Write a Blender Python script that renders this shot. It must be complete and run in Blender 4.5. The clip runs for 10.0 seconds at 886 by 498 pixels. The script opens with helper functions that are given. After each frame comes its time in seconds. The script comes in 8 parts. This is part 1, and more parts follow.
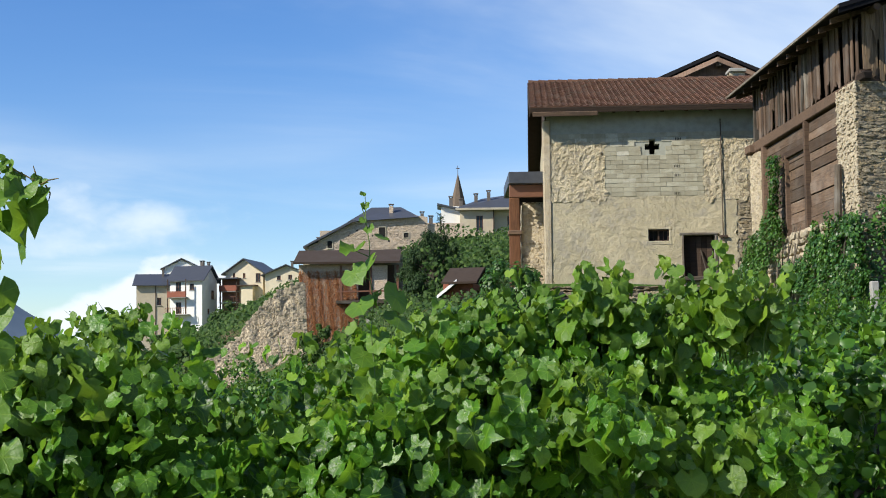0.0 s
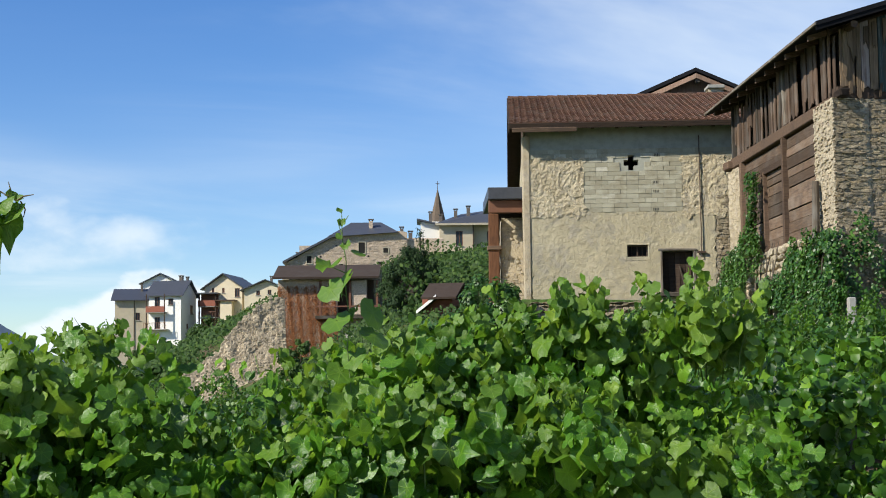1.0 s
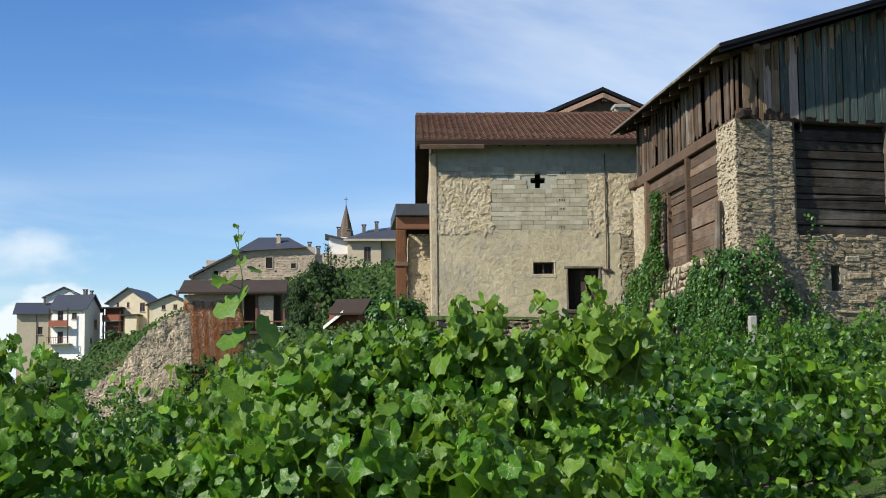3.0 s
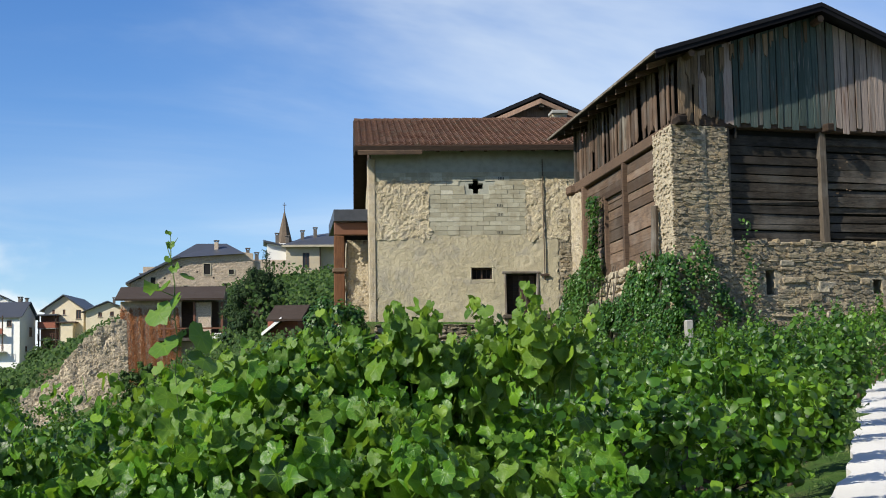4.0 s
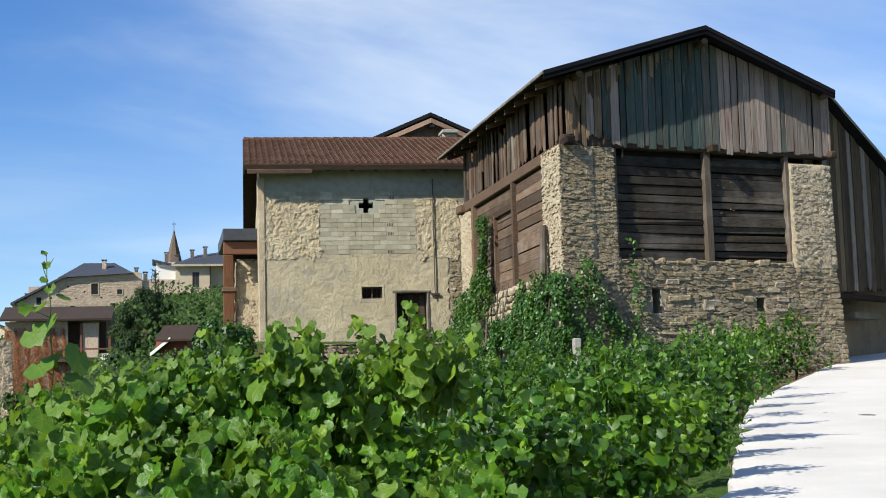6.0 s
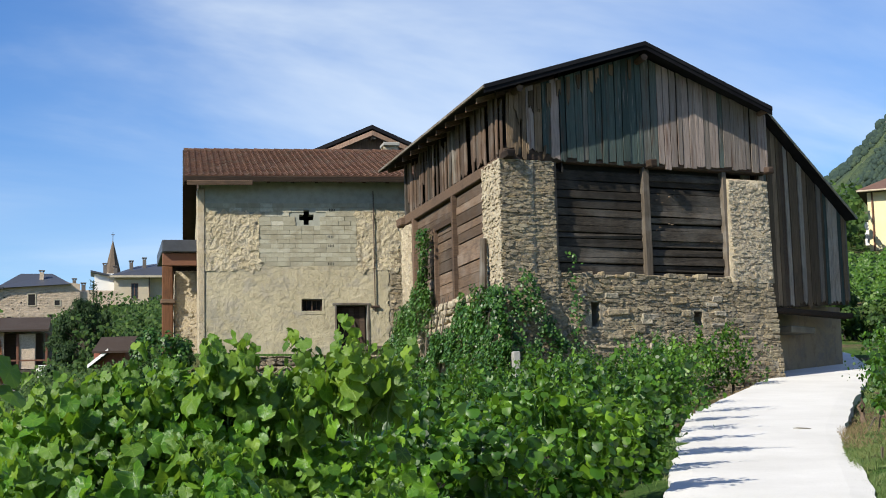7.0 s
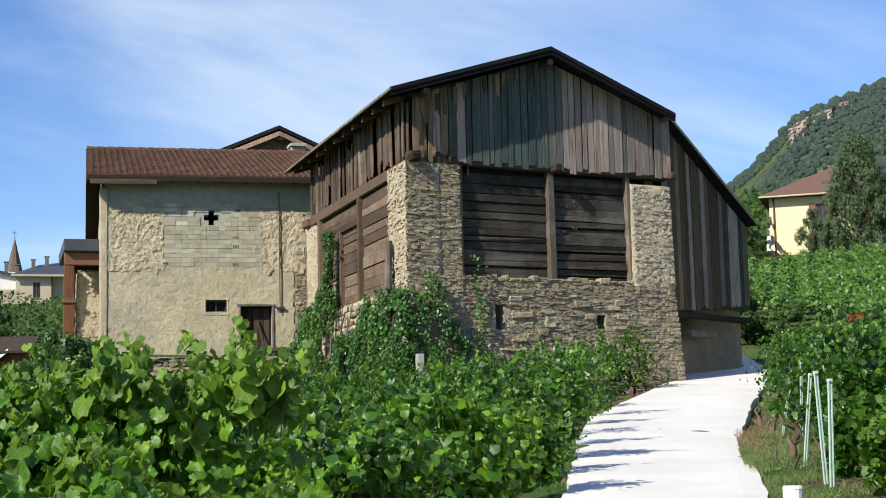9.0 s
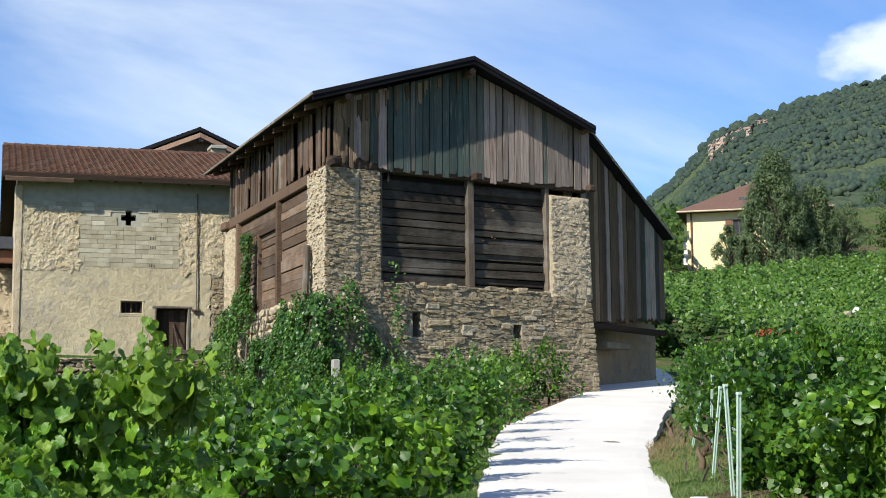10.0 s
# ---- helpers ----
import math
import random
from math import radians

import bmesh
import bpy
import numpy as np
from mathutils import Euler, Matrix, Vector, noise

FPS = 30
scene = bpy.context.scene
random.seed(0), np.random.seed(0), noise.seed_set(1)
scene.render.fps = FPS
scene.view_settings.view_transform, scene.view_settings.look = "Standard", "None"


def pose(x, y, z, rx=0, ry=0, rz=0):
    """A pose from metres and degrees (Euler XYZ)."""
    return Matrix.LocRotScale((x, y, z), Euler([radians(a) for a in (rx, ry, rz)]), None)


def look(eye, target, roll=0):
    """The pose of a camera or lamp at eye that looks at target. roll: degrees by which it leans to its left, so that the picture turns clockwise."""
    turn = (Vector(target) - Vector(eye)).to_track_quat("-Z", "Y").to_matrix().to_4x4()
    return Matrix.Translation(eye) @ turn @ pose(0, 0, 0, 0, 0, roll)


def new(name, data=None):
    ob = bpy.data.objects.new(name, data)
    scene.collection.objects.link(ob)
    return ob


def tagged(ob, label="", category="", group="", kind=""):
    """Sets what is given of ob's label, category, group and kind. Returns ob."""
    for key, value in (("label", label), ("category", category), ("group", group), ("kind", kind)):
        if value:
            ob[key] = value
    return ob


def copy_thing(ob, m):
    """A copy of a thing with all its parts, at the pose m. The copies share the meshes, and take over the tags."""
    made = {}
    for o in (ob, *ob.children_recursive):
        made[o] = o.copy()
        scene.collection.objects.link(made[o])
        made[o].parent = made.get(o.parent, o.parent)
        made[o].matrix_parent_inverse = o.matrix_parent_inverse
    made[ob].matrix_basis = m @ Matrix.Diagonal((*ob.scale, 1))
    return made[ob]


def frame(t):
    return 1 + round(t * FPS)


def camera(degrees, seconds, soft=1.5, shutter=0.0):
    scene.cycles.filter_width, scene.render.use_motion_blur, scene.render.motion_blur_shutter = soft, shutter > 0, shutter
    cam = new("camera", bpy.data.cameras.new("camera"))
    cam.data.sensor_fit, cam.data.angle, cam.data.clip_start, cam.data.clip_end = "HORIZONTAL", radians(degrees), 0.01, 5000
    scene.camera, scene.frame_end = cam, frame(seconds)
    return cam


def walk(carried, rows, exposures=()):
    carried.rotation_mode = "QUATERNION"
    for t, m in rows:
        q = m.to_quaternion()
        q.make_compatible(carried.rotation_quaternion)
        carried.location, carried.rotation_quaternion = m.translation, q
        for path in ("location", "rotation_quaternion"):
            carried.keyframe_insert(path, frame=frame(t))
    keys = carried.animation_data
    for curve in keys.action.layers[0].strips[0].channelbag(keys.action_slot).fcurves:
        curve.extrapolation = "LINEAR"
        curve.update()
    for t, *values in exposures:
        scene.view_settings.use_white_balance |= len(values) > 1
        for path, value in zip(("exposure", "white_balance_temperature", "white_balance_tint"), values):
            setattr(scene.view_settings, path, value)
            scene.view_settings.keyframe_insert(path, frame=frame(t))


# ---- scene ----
cam = camera(32.52, 10.0, soft=1.0)
PATH = [
    (0.0, -0.0, 0.0, 1.6, 94.698, 0.763, 0.063),
    (0.5, 0.0023, -0.0046, 1.6051, 95.267, 0.809, 0.05),
    (1.0, 0.0145, -0.0156, 1.6035, 95.262, 0.728, -0.709),
    (1.5, 0.0239, -0.0167, 1.6045, 95.353, 0.768, -0.991),
    (2.0, 0.0373, -0.0212, 1.6056, 95.416, 0.78, -1.579),
    (2.5, 0.0519, -0.0156, 1.6085, 95.671, 0.614, -2.817),
    (2.7, 0.0562, -0.0163, 1.6087, 95.781, 0.6, -3.431),
    (3.8, 0.0801, -0.0203, 1.6099, 95.872, 0.829, -5.904),
    (4.0, 0.0844, -0.021, 1.6101, 96.005, 1.013, -6.457),
    (4.5, 0.0973, -0.0344, 1.609, 96.271, 1.153, -7.636),
    (5.0, 0.1053, -0.0362, 1.6107, 96.473, 1.099, -8.664),
    (5.2, 0.1104, -0.0394, 1.6106, 96.545, 1.166, -9.05),
    (6.3, 0.1387, -0.0569, 1.6099, 96.689, 1.364, -11.062),
    (6.5, 0.1438, -0.0601, 1.6098, 96.762, 1.163, -11.478),
    (7.0, 0.1517, -0.0881, 1.6119, 97.05, 1.455, -12.741),
    (7.5, 0.1614, -0.1169, 1.6116, 97.126, 1.532, -13.51),
    (8.0, 0.1763, -0.123, 1.6152, 97.144, 1.614, -14.507),
    (8.5, 0.1873, -0.1339, 1.6113, 97.162, 1.535, -15.307),
    (9.0, 0.2038, -0.1407, 1.6169, 97.033, 1.348, -16.256),
    (9.5, 0.2219, -0.1636, 1.6115, 97.315, 0.866, -17.723),
    (10.0, 0.2358, -0.1676, 1.6057, 97.266, 0.353, -19.414),
]
walk(cam, [(t, pose(x, y, z, rx, ry, rz)) for t, x, y, z, rx, ry, rz in PATH],
     [(0.0, 0.42, 6500, 6), (0.5, 0.42, 6500, 6), (1.5, 0.32, 6500, 6), (4.0, 0.32, 6500, 6), (5.0, 0.39, 6500, 6), (8.0, 0.42, 6500, 6), (9.0, 0.47, 6500, 6), (10.0, 0.53, 6500, 6)])

# ---- world, sun, exposure ----
SUN_AZ, SUN_EL = -120.0, 37.5


def daylight():
    """Blue summer sky with thin cirrus and a low bank of cumulus, and one sun."""
    w = bpy.data.worlds.new("sky")
    scene.world = w
    w.use_nodes = True
    n, l = w.node_tree.nodes, w.node_tree.links
    n.clear()
    out, bg = n.new("ShaderNodeOutputWorld"), n.new("ShaderNodeBackground")
    sky = n.new("ShaderNodeTexSky")
    sky.sky_type, sky.sun_disc = "NISHITA", False
    sky.sun_elevation, sky.sun_rotation = radians(SUN_EL), radians(SUN_AZ)
    sky.altitude, sky.air_density, sky.dust_density, sky.ozone_density = 600, 1.0, 0.25, 2.0
    tc = n.new("ShaderNodeTexCoord")
    sep = n.new("ShaderNodeSeparateXYZ")
    l.new(tc.outputs["Generated"], sep.inputs[0])

    def m(op, a, b=None, c=None, clamp=False):
        k = n.new("ShaderNodeMath")
        k.operation, k.use_clamp = op, clamp
        for i, v in enumerate((a, b, c)):
            if v is None:
                continue
            if isinstance(v, (int, float)):
                k.inputs[i].default_value = v
            else:
                l.new(v, k.inputs[i])
        return k.outputs[0]

    def ramp(v, lo, hi):
        k = n.new("ShaderNodeMapRange")
        k.interpolation_type = "SMOOTHSTEP"
        l.new(v, k.inputs["Value"])
        k.inputs["From Min"].default_value, k.inputs["From Max"].default_value = lo, hi
        return k.outputs[0]

    def noise_at(vec, scale, detail, rough, dist=0.0):
        k = n.new("ShaderNodeTexNoise")
        k.inputs["Scale"].default_value, k.inputs["Detail"].default_value = scale, detail
        k.inputs["Roughness"].default_value, k.inputs["Distortion"].default_value = rough, dist
        l.new(vec, k.inputs["Vector"])
        return k.outputs["Fac"]

    def comb(x, y, z):
        k = n.new("ShaderNodeCombineXYZ")
        for i, v in enumerate((x, y, z)):
            if isinstance(v, (int, float)):
                k.inputs[i].default_value = v
            else:
                l.new(v, k.inputs[i])
        return k.outputs[0]

    az = m("ARCTAN2", sep.outputs[0], sep.outputs[1])
    el = m("ARCSINE", sep.outputs[2])
    high = m("ADD", m("MAXIMUM", sep.outputs[2], 0.0), 0.12)
    px, py = m("DIVIDE", sep.outputs[0], high), m("DIVIDE", sep.outputs[1], high)
    # thin cirrus drawn out in streaks on a high flat layer
    u = m("ADD", m("MULTIPLY", px, 0.8), m("MULTIPLY", py, 0.35))
    v = m("SUBTRACT", m("MULTIPLY", py, 1.15), m("MULTIPLY", px, 0.45))
    streak = noise_at(comb(u, m("MULTIPLY", v, 1.3), 3.0), 0.75, 6, 0.58, 0.35)
    broad = noise_at(comb(m("MULTIPLY", px, 0.5), m("MULTIPLY", py, 0.5), 7.3), 1.0, 2, 0.5)
    cirrus = m("MULTIPLY", ramp(streak, 0.40, 0.85), ramp(broad, 0.40, 0.70))
    veil = m("MULTIPLY", m("MULTIPLY", ramp(az, -0.12, 0.25), m("SUBTRACT", 1.0, m("MULTIPLY", ramp(az, 0.28, 0.5), 0.45))), ramp(el, 0.10, 0.24))
    cirrus = m("ADD", m("MULTIPLY", cirrus, 0.75), m("MULTIPLY", veil, m("MULTIPLY", ramp(streak, 0.15, 0.8), 0.62)), clamp=True)
    # cumulus towards the valley, low over the horizon
    puff = noise_at(comb(m("MULTIPLY", az, 1.0), m("MULTIPLY", el, 1.7), 1.0), 16.0, 6, 0.5)
    d1 = m("ADD", m("POWER", m("DIVIDE", m("ADD", az, 0.215), 0.085), 2.0), m("POWER", m("DIVIDE", m("SUBTRACT", el, 0.10), 0.027), 2.0))
    bank1 = m("MULTIPLY", ramp(m("SUBTRACT", m("MULTIPLY", puff, 3.4), m("MULTIPLY", d1, 0.75)), 0.85, 2.2), 0.75)
    top = m("SUBTRACT", 0.084, m("MULTIPLY", m("POWER", m("DIVIDE", m("ADD", az, 0.178), 0.12), 2.0), 0.085))
    bank2 = ramp(m("ADD", m("SUBTRACT", top, el), m("MULTIPLY", m("SUBTRACT", puff, 0.5), 0.085)), 0.0, 0.016)
    bank2 = m("MULTIPLY", bank2, m("SUBTRACT", 1.0, ramp(az, -0.14, -0.09)))
    d3 = m("ADD", m("POWER", m("DIVIDE", m("SUBTRACT", az, 0.625), 0.045), 2.0), m("POWER", m("DIVIDE", m("SUBTRACT", el, 0.245), 0.03), 2.0))
    bank3 = m("MULTIPLY", ramp(m("SUBTRACT", m("MULTIPLY", puff, 2.2), m("MULTIPLY", d3, 0.6)), 0.45, 1.2), 0.9)
    cover = m("MAXIMUM", m("MAXIMUM", cirrus, bank1), m("MAXIMUM", bank2, bank3))
    hue = n.new("ShaderNodeHueSaturation")
    hue.inputs["Hue"].default_value, hue.inputs["Saturation"].default_value, hue.inputs["Value"].default_value = 0.508, SKY_SAT, 1.3
    l.new(sky.outputs[0], hue.inputs["Color"])
    mix = n.new("ShaderNodeMix")
    mix.data_type = "RGBA"
    l.new(cover, mix.inputs["Factor"])
    tint = n.new("ShaderNodeMix")
    tint.data_type, tint.blend_type = "RGBA", "MULTIPLY"
    tint.inputs["Factor"].default_value = 1.0
    l.new(hue.outputs[0], tint.inputs["A"])
    tint.inputs["B"].default_value = (0.92, 0.94, 1.06, 1)
    l.new(tint.outputs["Result"], mix.inputs["A"])
    mix.inputs["B"].default_value = (8.6, 9.2, 9.9, 1)
    l.new(mix.outputs["Result"], bg.inputs["Color"])
    bg.inputs["Strength"].default_value = SKY_STRENGTH
    l.new(bg.outputs[0], out.inputs[0])
    sun = new("sun", bpy.data.lights.new("sun", "SUN"))
    sun.data.energy, sun.data.angle, sun.data.color = SUN_POWER, radians(0.53), (1.0, 0.93, 0.82)
    a, e = radians(SUN_AZ), radians(SUN_EL)
    sun.matrix_world = look((math.sin(a) * math.cos(e) * 50, math.cos(a) * math.cos(e) * 50, math.sin(e) * 50), (0, 0, 0))


SKY_STRENGTH, SUN_POWER, SKY_SAT = 0.085, 5.35, 1.3
daylight()

# ---- materials ----


class Mat:
    """A node material with short ways to add noise, colour ramps and relief."""

    def __init__(self, name, rough=0.8, metal=0.0, spec=0.35):
        self.m = bpy.data.materials.new(name)
        self.m.use_nodes = True
        self.n, self.l = self.m.node_tree.nodes, self.m.node_tree.links
        self.b = self.n["Principled BSDF"]
        self.out = self.n["Material Output"]
        self.b.inputs["Roughness"].default_value = rough
        self.b.inputs["Metallic"].default_value = metal
        self.b.inputs["Specular IOR Level"].default_value = spec
        self.height = None

    def link(self, v, socket):
        if isinstance(v, (int, float)):
            socket.default_value = v
        elif isinstance(v, tuple):
            socket.default_value = (*v, 1)[:4] if len(socket.default_value) == 4 else v
        else:
            self.l.new(v, socket)

    def math(self, op, a, b=None, clamp=False):
        k = self.n.new("ShaderNodeMath")
        k.operation, k.use_clamp = op, clamp
        for i, v in enumerate((a, b)):
            if v is not None:
                self.link(v, k.inputs[i])
        return k.outputs[0]

    def place(self, kind="Object", scale=(1, 1, 1)):
        tc, mp = self.n.new("ShaderNodeTexCoord"), self.n.new("ShaderNodeMapping")
        mp.inputs["Scale"].default_value = scale
        self.l.new(tc.outputs[kind], mp.inputs[0])
        return mp.outputs[0]

    def world(self, scale=(1, 1, 1)):
        g, mp = self.n.new("ShaderNodeNewGeometry"), self.n.new("ShaderNodeMapping")
        mp.inputs["Scale"].default_value = scale
        self.l.new(g.outputs["Position"], mp.inputs[0])
        return mp.outputs[0]

    def noise(self, vec, scale, detail=4, rough=0.55, dist=0.0):
        k = self.n.new("ShaderNodeTexNoise")
        k.inputs["Scale"].default_value, k.inputs["Detail"].default_value = scale, detail
        k.inputs["Roughness"].default_value, k.inputs["Distortion"].default_value = rough, dist
        self.l.new(vec, k.inputs["Vector"])
        return k.outputs["Fac"]

    def voronoi(self, vec, scale, feature="F1", out="Distance"):
        k = self.n.new("ShaderNodeTexVoronoi")
        k.feature = feature
        k.inputs["Scale"].default_value = scale
        self.l.new(vec, k.inputs["Vector"])
        return k.outputs[out]

    def ramp(self, v, stops):
        k = self.n.new("ShaderNodeValToRGB")
        r = k.color_ramp
        while len(r.elements) < len(stops):
            r.elements.new(0.5)
        for e, (p, c) in zip(r.elements, stops):
            e.position, e.color = p, (*((c,) * 3 if isinstance(c, (int, float)) else c), 1)
        self.l.new(v, k.inputs[0])
        return k.outputs[0]

    def step(self, v, lo, hi):
        k = self.n.new("ShaderNodeMapRange")
        k.interpolation_type = "SMOOTHSTEP"
        self.l.new(v, k.inputs["Value"])
        k.inputs["From Min"].default_value, k.inputs["From Max"].default_value = lo, hi
        return k.outputs[0]

    def mix(self, f, a, b, blend="MIX"):
        k = self.n.new("ShaderNodeMix")
        k.data_type, k.blend_type = "RGBA", blend
        self.link(f, k.inputs["Factor"])
        self.link(a, k.inputs["A"])
        self.link(b, k.inputs["B"])
        return k.outputs["Result"]

    def rand(self):
        return self.n.new("ShaderNodeObjectInfo").outputs["Random"]

    def island(self):
        return self.n.new("ShaderNodeNewGeometry").outputs["Random Per Island"]

    def color(self, v):
        self.link(v, self.b.inputs["Base Color"])
        return self

    def bump(self, v, strength=0.5, distance=0.02):
        k = self.n.new("ShaderNodeBump")
        k.inputs["Strength"].default_value, k.inputs["Distance"].default_value = strength, distance
        self.l.new(v, k.inputs["Height"])
        if self.height is not None:
            self.l.new(self.height, k.inputs["Normal"])
        self.height = k.outputs[0]
        self.l.new(self.height, self.b.inputs["Normal"])
        return self

    def vary(self, c, amount, source=None):
        """c made lighter or darker by a random value."""
        r = source if source is not None else self.rand()
        k = self.n.new("ShaderNodeHueSaturation")
        self.link(c, k.inputs["Color"])
        self.l.new(self.math("ADD", self.math("MULTIPLY", r, 2 * amount), 1 - amount), k.inputs["Value"])
        return k.outputs[0]


def leaf_mat(name, dark, light, yellow, gloss=0.42, veins=False, glow=0.35, spec=0.5):
    """Leaves: a green blade that also lets light through, each a little different."""
    m = Mat(name, gloss, spec=spec)
    r = m.island()
    big = m.noise(m.world(), 0.9, 2)
    c = m.ramp(r, [(0.0, dark), (0.4, tuple(0.45 * a + 0.55 * b for a, b in zip(dark, light))), (0.72, light), (1.0, yellow)])
    c = m.mix(m.math("MULTIPLY", m.step(big, 0.45, 0.7), 0.44), c, yellow)
    c = m.mix(m.math("MULTIPLY", m.step(m.noise(m.world(), 3.1, 2), 0.5, 0.75), 0.6), c, dark)
    c = m.mix(m.math("MULTIPLY", m.noise(m.world(), 60, 3), 0.35), c, dark)
    if veins:
        uv = m.n.new("ShaderNodeUVMap")
        sp = m.n.new("ShaderNodeSeparateXYZ")
        m.l.new(uv.outputs[0], sp.inputs[0])
        ang = m.math("ARCTAN2", sp.outputs[0], sp.outputs[1])
        rad = m.math("SQRT", m.math("ADD", m.math("MULTIPLY", sp.outputs[0], sp.outputs[0]), m.math("MULTIPLY", sp.outputs[1], sp.outputs[1])))
        d = m.math("MULTIPLY", m.math("PINGPONG", ang, 0.44), rad)
        vein = m.math("SUBTRACT", 1.0, m.step(d, 0.006, 0.03))
        side = m.math("PINGPONG", m.math("ADD", rad, m.math("MULTIPLY", m.math("PINGPONG", ang, 0.44), -0.9)), 0.09)
        fine = m.math("SUBTRACT", 1.0, m.step(side, 0.004, 0.018))
        vv = m.math("ADD", m.math("MULTIPLY", vein, 0.5), m.math("MULTIPLY", fine, 0.2), clamp=True)
        c = m.mix(vv, c, m.mix(0.6, c, yellow))
        m.bump(m.math("SUBTRACT", 1.0, vv), 0.4, 0.004)
        m.bump(m.noise(m.world(), 30, 2), 0.55, 0.012)
    m.color(c)
    t = m.n.new("ShaderNodeBsdfTranslucent")
    m.l.new(m.mix(0.55, c, yellow), t.inputs["Color"])
    k = m.n.new("ShaderNodeMixShader")
    k.inputs[0].default_value = glow
    m.l.new(m.b.outputs[0], k.inputs[1])
    m.l.new(t.outputs[0], k.inputs[2])
    m.l.new(k.outputs[0], m.out.inputs[0])
    return m.m


def wood_mat(name, dark, light, axis=2, rough=0.85, stain=(0.035, 0.03, 0.028), grey=0.0, tint=None):
    """Weathered boards: grain along one axis, streaks, and each board its own tone."""
    m = Mat(name, rough, spec=0.2)
    s = [9.0, 9.0, 9.0]
    s[axis] = 0.55
    p = m.world(tuple(s))
    grain = m.noise(p, 3.2, 6, 0.62, 0.6)
    s2 = [26.0, 26.0, 26.0]
    s2[axis] = 0.8
    fine = m.noise(m.world(tuple(s2)), 2.0, 4, 0.6)
    broad = m.noise(m.world(), 0.9, 4, 0.6)
    c = m.ramp(grain, [(0.25, dark), (0.5, tuple((a + b) / 2 for a, b in zip(dark, light))), (0.78, light)])
    c = m.mix(m.math("MULTIPLY", m.step(fine, 0.52, 0.72), 0.45), c, stain)
    c = m.mix(m.math("MULTIPLY", m.step(broad, 0.5, 0.75), 0.5), c, stain)
    if grey:
        c = m.mix(m.math("MULTIPLY", m.step(m.noise(m.world(), 1.7, 3), 0.4, 0.7), grey), c, (0.23, 0.22, 0.20))
    if tint:
        c = m.mix(m.math("MULTIPLY", m.step(m.noise(m.world(), 0.55, 3), 0.42, 0.6), 0.8), c, m.mix(1.0, c, tint, "MULTIPLY"))
    c = m.vary(c, 0.5)
    m.color(c)
    m.bump(grain, 0.45, 0.02).bump(fine, 0.4, 0.008)
    return m.m


def gable_board_mat(name, tones):
    """Old gable boards, each its own tone, with rust runs and open grain."""
    m = Mat(name, 0.85, spec=0.2)
    grain = m.noise(m.world((9, 9, 0.5)), 3.2, 6, 0.62, 0.6)
    fine = m.noise(m.world((30, 30, 0.7)), 2.2, 4, 0.6)
    c = m.ramp(m.rand(), list(zip((0.0, 0.35, 0.7, 1.0), tones)))
    c = m.mix(m.math("MULTIPLY", m.step(grain, 0.38, 0.66), 0.5), c, m.mix(0.5, c, (0.022, 0.023, 0.023)))
    c = m.mix(m.math("MULTIPLY", m.step(m.noise(m.world((5, 5, 0.45)), 1.6, 5, 0.6), 0.52, 0.72), 0.7), c, (0.105, 0.052, 0.030))
    c = m.mix(m.math("MULTIPLY", m.step(m.noise(m.world((14, 14, 0.8)), 1.7, 5, 0.65), 0.56, 0.74), 0.6), c, (0.31, 0.285, 0.26))
    c = m.mix(m.math("MULTIPLY", m.step(fine, 0.57, 0.72), 0.6), c, (0.018, 0.017, 0.016))
    m.color(m.vary(c, 0.25, m.noise(m.world(), 0.8, 3)))
    m.bump(grain, 0.5, 0.02).bump(fine, 0.5, 0.01)
    return m.m


def stone_mat(name, cols, amount=0.28, lichen=(0.33, 0.29, 0.19), by_island=False):
    m = Mat(name, 0.92, spec=0.25)
    src = m.island() if by_island else m.rand()
    g = m.noise(m.world(), 11, 6, 0.62)
    c = m.ramp(src, [(i / (len(cols) - 1), q) for i, q in enumerate(cols)])
    c = m.mix(m.step(g, 0.35, 0.7), c, m.mix(0.5, c, (0.09, 0.08, 0.07)))
    c = m.mix(m.math("MULTIPLY", m.step(m.noise(m.world(), 2.2, 5, 0.6), 0.5, 0.72), 0.55), c, lichen)
    m.color(m.vary(c, amount, m.noise(m.world(), 5, 2)))
    m.bump(g, 0.9, 0.05).bump(m.noise(m.world(), 60, 4), 0.4, 0.006)
    return m.m


